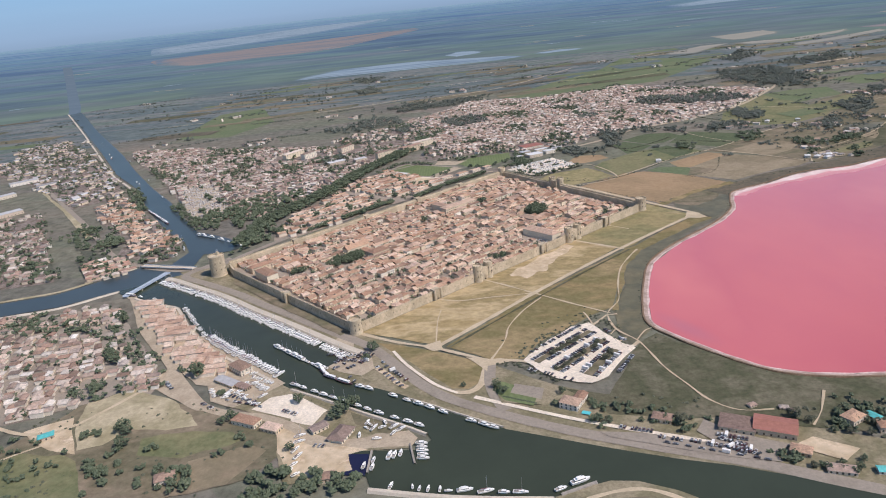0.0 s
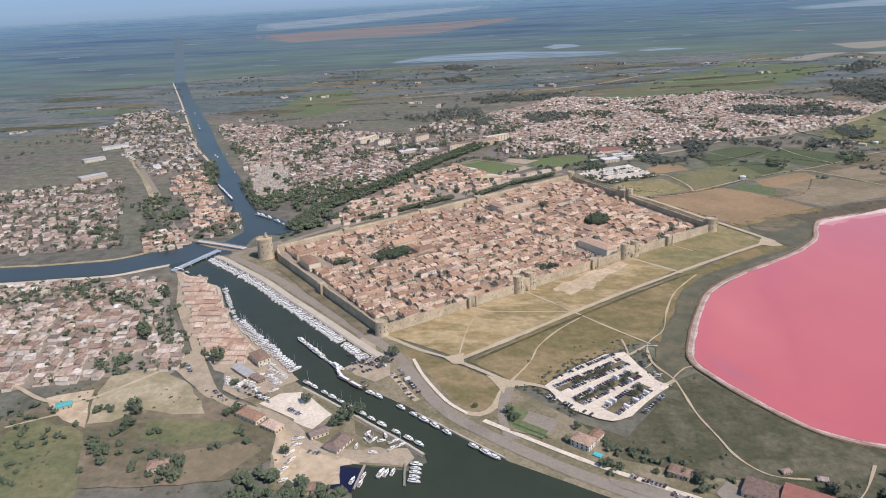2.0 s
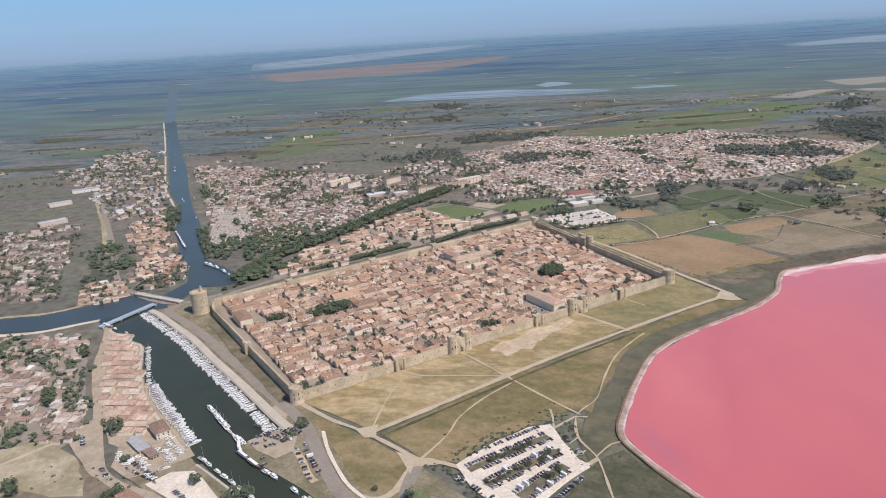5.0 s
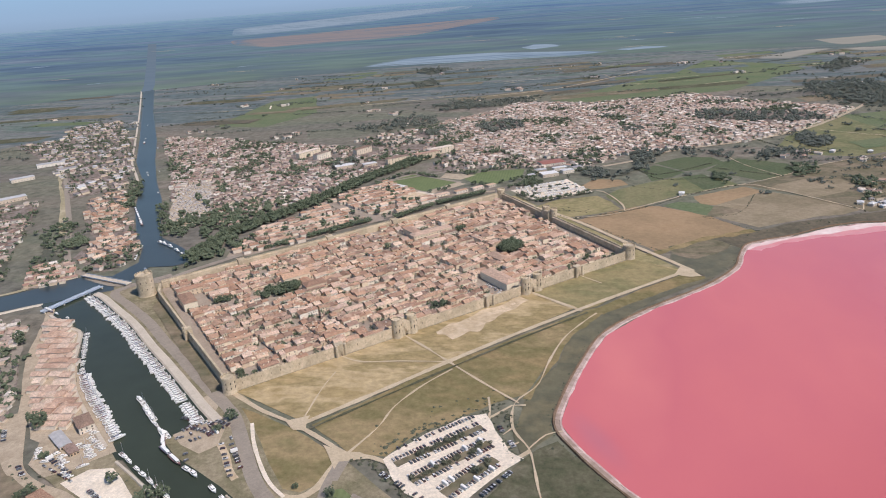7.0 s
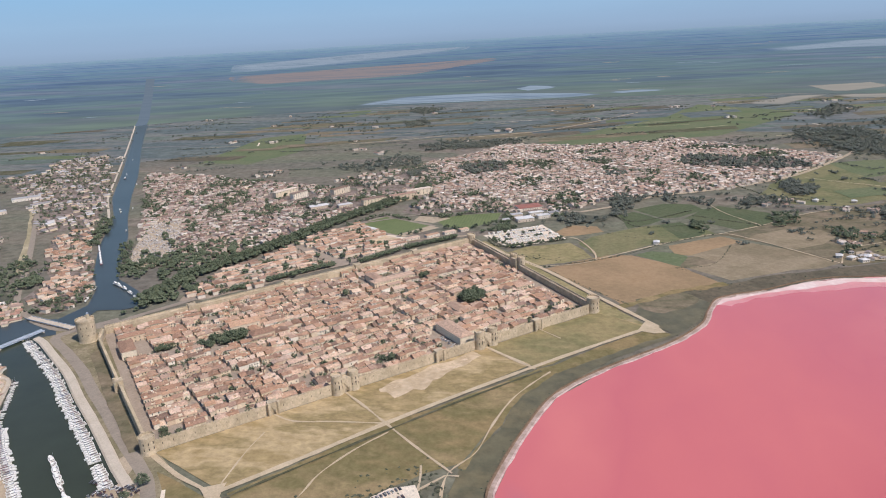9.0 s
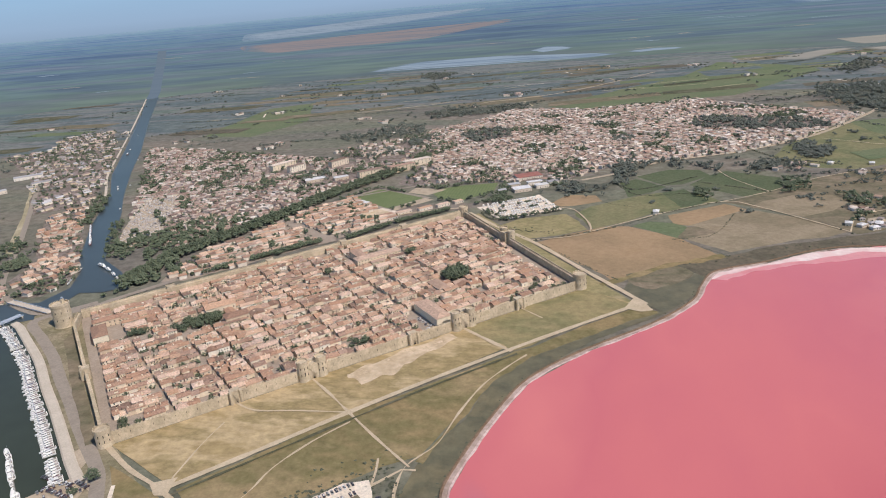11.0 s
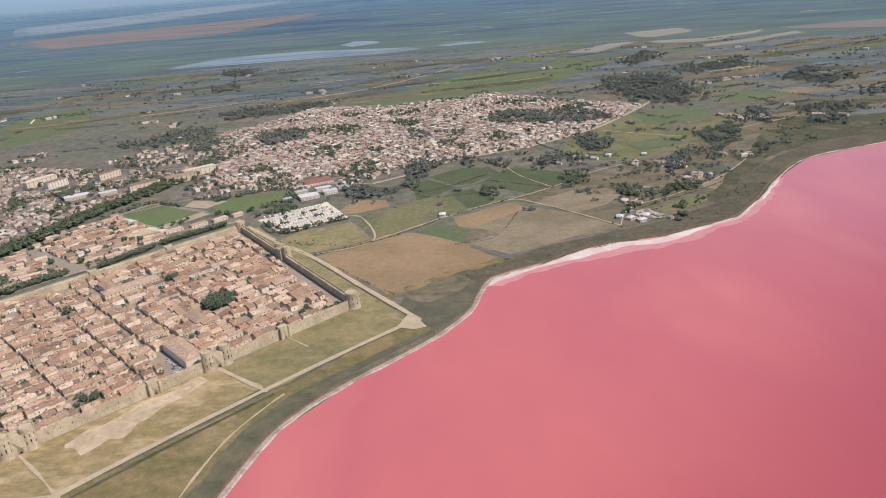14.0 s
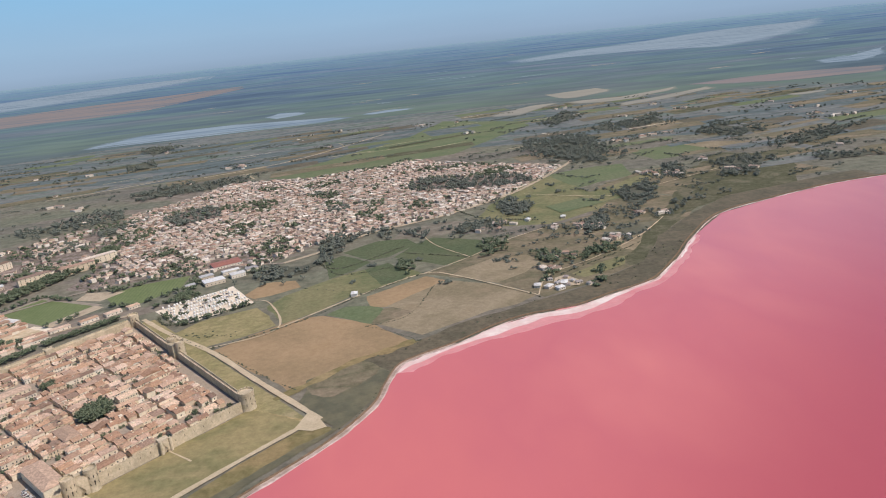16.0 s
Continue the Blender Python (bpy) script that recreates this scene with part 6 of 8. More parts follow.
for q in range(420):
    x, y = rng.uniform(-1390, -710), rng.uniform(1260, 2190)
    if inside(x, y, D_IND) and dry(x, y - 12):
        heap_tree(trees, x, y, rng.uniform(3, 6), rng.uniform(5, 9), 9)

# cemetery: rows of tombs
heap = Heap()
c, s = math.cos(0.95), math.sin(0.95)
for i in range(-70, 70):
    for j in range(-70, 70):
        p, q = i * 4.2 + rng.uniform(-0.4, 0.4), j * 5.5
        x, y = -520 + p * c - q * s, 1260 + p * s + q * c
        if i % 13 and j % 9 and rng.random() < 0.93 and inside(x, y, CEMETERY):
            w, d, h = rng.uniform(0.7, 1.3), rng.uniform(1.2, 1.9), rng.choice((0.5, 0.7, 0.9, 1.2, 2.4))
            heap.add([(x + c * a - s * b, y + s * a + c * b, z) for z in (0, h) for a, b in ((-w, -d), (w, -d), (w, d), (-w, d))], [(4, 5, 6, 7), (0, 1, 5, 4), (1, 2, 6, 5), (2, 3, 7, 6), (3, 0, 4, 7)], 0)
heap.make("tombs", [M["tomb"]], "rows of grey and white stone tombs", "tombs")

# ---- large buildings ----


def big_building(x, y, ang, w, d, h, label, roof="roof", wall="plaster", rise=None, hip=True, storeys=2, bays=8, name="building", over=0.6):
    ob = tagged(new(name), label, "building")
    wv, wf, rv, rf = house_form(w, d, h, d / 2 * 0.3 if rise is None else rise, hip, over)
    for nm, vs, fs, mt in (("wall", wv, wf, M[wall]), ("roof", rv, rf, M[roof])):
        bm = bmesh.new()
        vv = [bm.verts.new(p) for p in vs]
        for f in fs:
            bm.faces.new([vv[i] for i in f])
        part(nm, bm, mt, ob)
    bm = bmesh.new()
    box(bm, -0.6, 0.6, -0.03, 0.12, 0, 1.7)
    first = part("window", bm, M["shutter"], ob)
    pitch = (h - 1.0) / storeys
    spots = [(-w / 2 + (i + 0.5) * w / bays, -d / 2, 1.0 + k * pitch, 0) for k in range(storeys) for i in range(bays)]
    spots += [(w / 2, -d / 2 + (i + 0.5) * d / 3, 1.0 + k * pitch, 90) for k in range(storeys) for i in range(3)]
    for i, (px, py, pz, t) in enumerate(spots):
        o = first if i == 0 else copy_thing(first, Matrix())
        o.matrix_basis = pose(px, py, pz, 0, 0, t)
    ob.matrix_basis = pose(x, y, 0, 0, 0, ang)
    return ob


DEG = math.degrees(UANG)
big_building(*town(327, 37), DEG + 90, 52, 17, 10.5, "large rectangular building with a flat-pitched pinkish tile roof", "roof_pink", storeys=2, bays=9)
big_building(*town(352, 232), DEG, 62, 14, 11, "long former barracks with a tiled roof and many windows", "roof_pink", storeys=3, bays=14)
big_building(*town(334, 252), DEG + 90, 34, 13, 11, "side wing of the barracks with a tiled roof", "roof_pink", storeys=3, bays=7)
big_building(*town(14, 222), DEG + 90, 34, 15, 11, "governor's residence with a hipped tile roof", storeys=2, bays=8)
big_building(*town(24, 258), DEG, 30, 12, 9, "lower wing beside the great tower", storeys=2, bays=6)
big_building(*town(150, 168), DEG, 26, 16, 10, "broad tiled building beside the square", bays=5)
big_building(*town(140, 205), DEG, 34, 13, 11, "old church nave with a tiled roof", bays=6, hip=False, rise=4)
big_building(*town(368, 96), DEG + 90, 30, 14, 8, "roofed hall beside the large tree", bays=6)
for x, y, a, w in ((-411, 1583, 60, 60), (-370, 1560, 60, 40), (-185, 1500, 40, 50), (-130, 1535, 40, 55), (-110, 1580, 40, 60), (-290, 1600, 60, 46)):
    big_building(x, y, a, w, 13, 13, "cream apartment block of four storeys", "roof_far", "plaster", 2.0, True, 4, 7, "apartment_block")
big_building(-290, 1470, 35, 40, 20, 6, "white flat-roofed sports hall", "roof_white", "plaster_pale", 1.0, True, 1, 8)
big_building(-240, 1480, 35, 28, 16, 6, "white flat-roofed school hall", "roof_white", "plaster_pale", 1.0, True, 1, 8)
big_building(-138, 1309, -32, 34, 9, 5, "white-roofed grandstand beside the pitch", "roof_white", "plaster_pale", 0.6, True, 1, 6)
for x, y, w, d in ((128, 1372, 30, 20), (160, 1392, 22, 14), (112, 1398, 20, 12), (146, 1412, 26, 10), (178, 1412, 18, 12), (96, 1362, 14, 10)):
    big_building(x, y, 25, w, d, 6, "pale flat-roofed shop building", "roof_white" if w > 20 else "roof_grey", "plaster_pale", 0.6, True, 1, 5)
big_building(130, 1462, 25, 46, 30, 4.5, "hall with a red sheet roof in the suburb", "roof_red", "plaster_pale", 1.5, True, 1, 10)
for x, y, a, w, d in ((-1010, 1420, 50, 46, 20), (-900, 1262, 50, 50, 22), (-1050, 1560, 40, 60, 22), (-960, 1500, 50, 40, 18)):
    big_building(x, y, a, w, d, 7, "pale industrial shed with a low grey roof", "roof_grey", "plaster_pale", 1.0, True, 1, 8, "industrial_shed")
big_building(202, 426, -24, 28, 19, 5.5, "long shed with a red sheet roof beside the road", "roof_red", "plaster", 2.0, False, 1, 6, "roadside_shed")
big_building(178, 433, -24, 24, 18, 4.5, "low dull-roofed shed beside the red-roofed one", "roof_mauve", "plaster", 0.8, True, 1, 5, "roadside_shed")
big_building(64, 474, -30, 15, 11, 6, "house with a red tile roof and a pool", "roof", "plaster_pale", None, True, 2, 4, "house")
big_building(73, 482, 60, 11, 8, 5, "small annexe with a clay-tile roof", "roof", "plaster_pale", None, False, 1, 3, "house")
big_building(128, 447, -24, 14, 9, 4.5, "low roadside house with a grey-brown roof", "roof_far", "plaster", None, True, 1, 4, "house")
big_building(259, 431, 30, 14, 10, 5, "house with a clay-tile roof among trees", "roof", "plaster_pale", None, True, 1, 4, "house")
big_building(276, 418, -10, 12, 9, 5, "house with a clay-tile roof by the scrub", "roof", "plaster_pale", None, True, 1, 4, "house")
for x, y, a in ((198, 457, 20), (219, 451, -10), (224, 446, -10)):
    big_building(x, y, a, 6, 4, 2.6, "tiny brown hut on the scrub meadow", "roof_mauve", "plaster", 0.8, True, 1, 2, "hut")
for x, y, a, w, d in ((208, 399, -30, 13, 9),):
    big_building(x, y, a, w, d, 4, "low terrace building of the roadside compound", "roof", "plaster", None, True, 1, 4, "house")
big_building(-117, 455, 68, 19, 13, 4.2, "boat shed with a brown hipped roof", "roof_mauve", "plaster", 2.8, True, 1, 5, "boat_shed", 1.0)
big_building(224, 377.5, -18, 17, 8, 3.4, "low roadside building with a dull purple-brown roof", "roof_mauve", "plaster", 1.0, True, 1, 5, "house")
big_building(250, 374, -10, 10, 6, 3.2, "small shed with a turquoise sheet roof beside the road", "roof_teal", "plaster_pale", 0.8, False, 1, 3, "roadside_shed")
big_building(274, 432, -60, 9, 6, 3.2, "small shed with a turquoise sheet roof near the farm", "roof_teal", "plaster_pale", 0.8, False, 1, 3, "roadside_shed")
big_building(-137, 466, 40, 14, 9, 4, "low workshop beside the boat shed", "roof_mauve", "plaster", 1.0, False, 1, 4, "boat_shed")
big_building(-200, 482, -25, 24, 10, 5, "low tiled house on the west bank", "roof", "plaster", None, True, 1, 5, "house")
big_building(-176, 470, -25, 16, 9, 4.5, "low tiled house by the lane", "roof", "plaster", None, True, 1, 4, "house")
big_building(-232, 572, -42, 22, 12, 7, "quayside house with pinkish roof", "roof", "plaster_pale", None, True, 2, 6, "house")
big_building(-238, 550, -35, 26, 9, 4, "long grey-roofed boat store", "roof_grey", "plaster", 1.2, False, 1, 6, "boat_shed")
big_building(-222, 541, -35, 20, 7, 3.6, "low brown-roofed store in the boatyard", "roof_mauve", "plaster", 1.0, False, 1, 5, "boat_shed")
big_building(-120, 404, 10, 12, 8, 4, "small hut by the slipway", "roof_far", "plaster_pale", None, True, 1, 3, "house")
big_building(-241, 414, 20, 14, 10, 5, "low house with a pale roof in the scrub", "roof_far", "plaster_pale", None, True, 1, 4, "house")
big_building(-370, 481, 30, 12, 8, 4, "small house with a turquoise sheet roof", "roof_teal", "plaster_pale", 1.0, True, 1, 3, "house")
for u, v, w in ((-146, 1248, 22), (-132, 1232, 18), (-72, 1236, 22), (-48, 1252, 26), (-18, 1272, 24), (8, 1290, 22), (30, 1306, 16), (-104, 1205, 20), (-60, 1222, 18)):
    big_building(u, v, 42, w, 9, 4.5, "long low tiled house near the sports pitches", "roof", "plaster_pale", 1.2, True, 1, 4, "hall")
for x, y in ((339, 1238), (588, 1170), (600, 1160), (575, 1178), (610, 1176), (700, 1490), (640, 1500)):
    big_building(x, y, rng.uniform(0, 90), rng.uniform(9, 13), 8, 4, "small pale farmhouse among fields", "roof_white", "plaster_pale", None, True, 1, 3, "farmhouse")

patch("ground", [(594, 1164), (603, 1200), (620, 1206), (632, 1184), (626, 1164)], M["paving"], "pale littered farmyard near the shore", "yard", 3, 6)
for x, y, a, w in ((604, 1180, 20, 10), (618, 1196, 60, 8), (628, 1172, 10, 9), (612, 1168, 80, 7), (640, 1164, 30, 8), (596, 1196, 0, 6), (622, 1180, 45, 6)):
    big_building(x, y, a, w, 6, 3.2, "small shed in the littered farmyard", "roof_shed", "plaster_pale", None, True, 1, 2, "farm_shed")

# ---- trees ----


def tree_thing(r, h, k, leaf="leaf", label="round leafy tree with a dense dark crown"):
    ob = tagged(new("tree"), label, "tree", "trees of the town")
    bm = bmesh.new()
    tube(bm, 0, 0, 0, h * 0.55, 0.35, 0.18, 7)
    for a in (0.4, 2.4, 4.5):
        tube(bm, 0.5 * math.cos(a), 0.5 * math.sin(a), h * 0.3, h * 0.62, 0.14, 0.07, 5)
    part("trunk", bm, M["bark"], ob)
    heap = Heap()
    for i in range(130):
        a, t = rng.uniform(0, 6.283), rng.uniform(-1, 1)
        q = (0.45 + 0.55 * rng.random() ** 0.5) * (1 + 0.22 * math.sin(3 * a + k))
        x, y, z = r * q * math.sqrt(1 - t * t) * math.cos(a), r * q * math.sqrt(1 - t * t) * math.sin(a), h * 0.62 + h * 0.36 * q * t
        cl = clump_points(r * rng.uniform(0.11, 0.22))
        b, e = math.cos(a * 5), math.sin(a * 5)
        heap.add([(x + b * p - e * w, y + e * p + b * w, z + g) for p, w, g in cl], CLUMP_FACES, 0)
    crown = heap.make("crown", [M[leaf]], "", "", ob)
    crown["kind"] = ""
    return ob


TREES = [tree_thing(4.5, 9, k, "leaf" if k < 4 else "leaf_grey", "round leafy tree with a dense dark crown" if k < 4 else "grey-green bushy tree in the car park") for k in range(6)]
used = [False] * len(TREES)


def plant(x, y, size=1.0, kind=None):
    k = rng.randrange(4) if kind is None else kind
    m = pose(x, y, 0, 0, 0, rng.uniform(0, 360))
    if not used[k]:
        used[k] = True
        TREES[k].matrix_basis = m
    else:
        copy_thing(TREES[k], m @ Matrix.Diagonal((size * rng.uniform(0.9, 1.1), size * rng.uniform(0.9, 1.1), size * rng.uniform(0.85, 1.1), 1)))


for u, v, n, ru, rv, size in ((112, 186, 24, 25, 9, 1.15), (402, 115, 22, 11, 9.5, 1.5), (281, 231, 1, 1, 1, 1.1), (400, 224, 5, 9, 5, 1.0), (238, 26, 7, 11, 8, 0.8), (50, 205, 5, 11, 4, 0.9), (20, 20, 5, 10, 8, 0.7), (455, 30, 4, 9, 7, 0.6), (480, 12, 3, 6, 3, 0.6)):
    for i in range(n):
        plant(*town(u + rng.uniform(-ru, ru), v + rng.uniform(-rv, rv)), size * rng.uniform(0.85, 1.15))
for x, y, size in ((-121, 488, 1.6), (-114, 496, 1.3), (-126, 480, 1.2), (-274, 571, 1.6), (-270, 566, 1.2), (-414, 712, 1.5), (-408, 706, 1.3), (-108, 592, 1.3), (-377, 614, 1.6), (-370, 606, 1.4), (-384, 622, 1.4), (-162, 508, 1.0), (-305, 484, 1.3), (-299, 479, 1.0), (-295, 460, 1.3), (-215, 489, 1.1), (-222, 484, 0.9), (-154, 441, 0.8), (-21, 515, 0.5), (-112, 575, 0.8), (7, 509, 0.9), (12, 500, 0.9), (60, 494, 0.7), (52, 478, 0.6)):
    plant(x, y, size)
for x, y, size in ((131, 446, 0.7), (140, 442, 0.6), (81, 452, 0.8), (88, 449, 0.7), (112, 448, 0.5), (150, 446, 0.4), (222, 438, 0.5), (228, 432, 0.6), (240, 420, 0.6), (250, 416, 0.7), (268, 434, 0.6), (272, 424, 0.7), (262, 414, 0.6), (246, 428, 0.5), (286, 420, 0.8), (210, 383, 0.6), (217, 380, 0.6), (224, 377, 0.6), (231, 374, 0.6), (236, 380, 0.6), (228, 384, 0.5), (243, 386, 0.6)):
    plant(x + rng.uniform(-1, 1), y + rng.uniform(-1, 1), size, rng.choice((0, 1, 2, 4, 5)))
AVENUE = rounded([(-345, 960), (-336, 1060), (-286, 1165), (-250, 1255), (-212, 1370), (-165, 1465), (-122, 1570), (-108, 1650)], False, 11)
for i, (x, y) in enumerate(AVENUE):
    for off in (-13, 12):
        heap_tree(trees, x + off * 0.9 + rng.uniform(-2, 2), y - off * 0.4 + rng.uniform(-2, 2), rng.uniform(4.5, 6), rng.uniform(9, 12), 20)
    for off in (-4, 5):
        plant(x + off * 0.9 + rng.uniform(-2, 2), y - off * 0.4 + rng.uniform(-2, 2), rng.uniform(1.15, 1.5))


def wood(poly, gap, r=(3, 5.5), h=(6, 11), n=12, keep=1.0):
    xs, ys = [p[0] for p in poly], [p[1] for p in poly]
    count = int((max(xs) - min(xs)) * (max(ys) - min(ys)) / gap ** 2)
    heap = far_trees if min(ys) > 1400 else trees
    for _ in range(count):
        x, y = rng.uniform(min(xs), max(xs)), rng.uniform(min(ys), max(ys))
        if inside(x, y, poly) and rng.random() < keep:
            heap_tree(heap, x, y, rng.uniform(*r), rng.uniform(*h), n)


wood([(-477, 1097), (-459, 1152), (-383, 1173), (-322, 1257), (-305, 1195), (-358, 1101), (-373, 1036), (-420, 1034)], 7.5, (3.5, 6), (7, 12), 18, 0.42)
wood([(-357, 992), (-336, 1037), (-290, 1039), (-286, 995), (-324, 952), (-350, 905), (-372, 918)], 8, (3.5, 6), (7, 12), 18, 0.45)
wood([(-620, 1190), (-598, 1200), (-640, 1300), (-690, 1380), (-712, 1370)], 9, (3, 5), (6, 10), 14)
wood([(-560, 1215), (-500, 1120), (-450, 1045), (-440, 1060), (-490, 1140), (-545, 1225)], 9, (2.5, 4.5), (5, 9), 14)
wood([(-600, 1030), (-560, 1040), (-550, 1000), (-580, 985)], 8, (4, 6), (8, 11), 16)
def grove(poly, gap=6.5, r=(3.5, 6), h=(6, 10), n=8):
    """A stand of trees with an uneven edge and clearings, thinning out into the grass around it."""
    cx, cy = sum(p[0] for p in poly) / len(poly), sum(p[1] for p in poly) / len(poly)
    core = [(cx + (x - cx) * 0.8, cy + (y - cy) * 0.8) for x, y in poly]
    wide = max(math.dist(p, (cx, cy)) for p in poly)
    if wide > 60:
        patch("ground", core, M["shaded_floor"], "dark grove floor with tree shade in its colour", "grove floor", 12, 6)
    heap = far_trees if cy > 1400 else trees
    for _ in range(int(3.2 * wide * wide / gap ** 2)):
        a, q = rng.uniform(0, 6.283), wide * 1.25 * math.sqrt(rng.random())
        x, y = cx + q * math.cos(a), cy + q * math.sin(a)
        lump = noise.noise(Vector((x * 0.025, y * 0.025, 7.7)))
        inner = inside(cx + (x - cx) * (1.0 - 0.3 * lump), cy + (y - cy) * (1.0 - 0.3 * lump), poly)
        if (inner and lump > -0.32) or (not inner and inside(cx + (x - cx) * 0.72, cy + (y - cy) * 0.72, poly) and rng.random() < 0.09):
            if dry(x, y - 12):
                heap_tree(heap, x, y, rng.uniform(*r), rng.uniform(*h), n)


grove([(175, 1410), (210, 1415), (249, 1380), (283, 1409), (280, 1476), (277, 1551), (307, 1561), (338, 1571), (348, 1528), (318, 1464), (296, 1421), (293, 1385), (252, 1342), (202, 1345), (188, 1377)], 7)
grove([(-642, 883), (-580, 866), (-625, 951), (-704, 990)], 8, (3, 5), (5, 9), 9)
grove([(-572, 909), (-504, 869), (-548, 967), (-626, 1016)], 9, (3, 5), (5, 9), 9)
grove([(607, 1634), (643, 1671), (671, 1645), (676, 1585), (634, 1533), (609, 1541)])
grove([(834, 1624), (895, 1665), (953, 1676), (912, 1594), (864, 1517), (829, 1507), (841, 1581)])
grove([(1021, 1820), (1051, 1786), (1007, 1666), (983, 1705)])
grove([(755, 1490), (780, 1503), (752, 1395), (701, 1370), (715, 1426)], 7.5)
grove([(604, 1327), (628, 1320), (644, 1285), (614, 1267), (599, 1290)])
grove([(537, 1395), (564, 1439), (584, 1397), (563, 1340), (535, 1333)], 7)
grove([(676, 1305), (714, 1314), (735, 1287), (691, 1271), (666, 1259)])
grove([(896, 1505), (919, 1488), (889, 1444), (870, 1459)])
grove([(813, 2300), (938, 2407), (1026, 2282), (1013, 2063), (943, 1960), (872, 1923), (830, 2010)], 9, (4, 7), (8, 13))
grove([(396, 1330), (412, 1370), (427, 1341), (419, 1296)])
grove([(428, 1521), (454, 1532), (464, 1490), (445, 1441), (428, 1465)], 7)
grove([(378, 1538), (395, 1573), (402, 1510), (381, 1487)], 7)
grove([(263, 1760), (315, 1794), (327, 1752), (281, 1728)])
grove([(207, 1977), (245, 2009), (268, 1933), (223, 1931)])
grove([(507, 1514), (542, 1543), (586, 1528), (600, 1495), (552, 1480), (509, 1456)], 7)
grove([(711, 1446), (750, 1460), (746, 1434), (712, 1419)], 7)
grove([(1260, 2199), (1402, 2300), (1443, 2112), (1332, 2048)], 10, (4, 7), (7, 12))
grove([(1119, 1774), (1240, 1850), (1232, 1744), (1135, 1623), (1077, 1661)], 10)
grove([(1152, 2505), (1365, 2647), (1324, 2438), (1159, 2392)], 12, (4, 7), (7, 12))
grove([(965, 2698), (1145, 2987), (1164, 2811), (1017, 2644)], 12, (4, 7), (7, 12))
grove([(1290, 1871), (1577, 2069), (1677, 2059), (1443, 1875)], 11, (4, 7), (6, 11))
grove([(1308, 1740), (1430, 1728), (1438, 1666), (1301, 1667)], 11)
grove([(1069, 2480), (1183, 2590), (1123, 2328)], 11)
grove([(-253, 2213), (-189, 2301), (-14, 2302), (64, 2339), (42, 2212), (-86, 2163), (-191, 2131)], 11, (4, 7), (7, 12))
grove([(-441, 2786), (-387, 2909), (-322, 2741), (-381, 2672)], 12, (4, 7), (7, 12))
grove([(-527, 3253), (-468, 3372), (-373, 3237), (-418, 3021)], 12, (4, 7), (7, 12))
grove([(-196, 1804), (-143, 1907), (-113, 1857), (-158, 1756)], 8)
wood([(-404, 1901), (-274, 2050), (-191, 2029), (-177, 1918), (-331, 1822)], 14, (4, 7), (8, 12), 9)
wood([(-273, 1667), (-221, 1782), (-173, 1690), (-238, 1641)], 12)
wood(WOOD_A, 12, (4, 7), (8, 12), 9)
wood(WOOD_B, 12, (4, 7), (8, 12), 9)
wood([(81, 1345), (102, 1393), (119, 1310), (97, 1283)], 8)
wood([(-350, 1534), (-279, 1553), (-256, 1476), (-311, 1457)], 11)
wood([(-518, 1334), (-519, 1383), (-456, 1297), (-473, 1283)], 10)
wood([(-455, 1200), (-424, 1210), (-388, 1158), (-413, 1148)], 10)
wood([(-178, 410), (-155, 421), (-94, 402), (-88, 388), (-176, 380)], 6, (2.5, 4.5), (5, 9), 18)
wood([(-319, 438), (-301, 457), (-267, 413), (-300, 403)], 8, (2.5, 4), (4, 7), 16)
wood([(-254, 421), (-231, 428), (-212, 401), (-239, 397)], 7, (2.5, 4.5), (5, 8), 16)
wood([(-690, 1135), (-600, 1080), (-560, 1000), (-600, 990), (-680, 1060)], 12)
wood([(-430, 500), (-340, 460), (-330, 380), (-430, 380)], 13, (2, 3.5), (3, 6), 12)
for (x0, y0), (x1, y1), n in (((-180, 1350), (-138, 1406), 12), ((-128, 1406), (-76, 1374), 8), ((-70, 1410), (-10, 1396), 8), ((-30, 1386), (20, 1420), 9), ((10, 1425), (90, 1434), 10), ((92, 1424), (92, 1350), 12), ((78, 1356), (40, 1316), 7), ((-72, 1268), (-40, 1300), 7), ((-12, 1322), (30, 1312), 6), ((-190, 1340), (-150, 1300), 8), ((-160, 1290), (-130, 1256), 8), ((86, 1250), (122, 1208), 10), ((122, 1210), (200, 1252), 12), ((164, 1399), (203, 1400), 10), ((172, 1441), (198, 1447), 8), ((60, 1290), (96, 1330), 8)):
    for i in range(n):
        t = (i + rng.random()) / n
        heap_tree(trees, x0 + (x1 - x0) * t + rng.uniform(-4, 4), y0 + (y1 - y0) * t + rng.uniform(-4, 4), rng.uniform(2.5, 5), rng.uniform(5, 9), 12)
for x, y in ((-336, 480), (-326, 482), (-309, 489), (-294, 456), (-306, 430), (-292, 428), (-267, 453), (-267, 432), (-263, 412), (-238, 413), (-222, 405), (-236, 531), (-293, 579), (-250, 425), (-210, 440), (-198, 460), (-186, 448)):
    for k in range(3):
        heap_tree(trees, x + rng.uniform(-4, 4), y + rng.uniform(-4, 4), rng.uniform(2, 3.6), rng.uniform(4, 7), 16)
for u, v in yards:
    if not built_over(u, v) and rng.random() < 0.7:
        for k in range(rng.randint(1, 3)):
            heap_tree(trees, *town(u + rng.uniform(-2.5, 2.5), v + rng.uniform(-2.5, 2.5)), rng.uniform(1.3, 2.6), rng.uniform(4, 7), 9)
grove([(80, 489), (108, 475), (123, 463), (141, 453), (147, 437), (122, 445), (95, 456), (76, 471)], 6, (1.8, 3.6), (3, 6), 12)
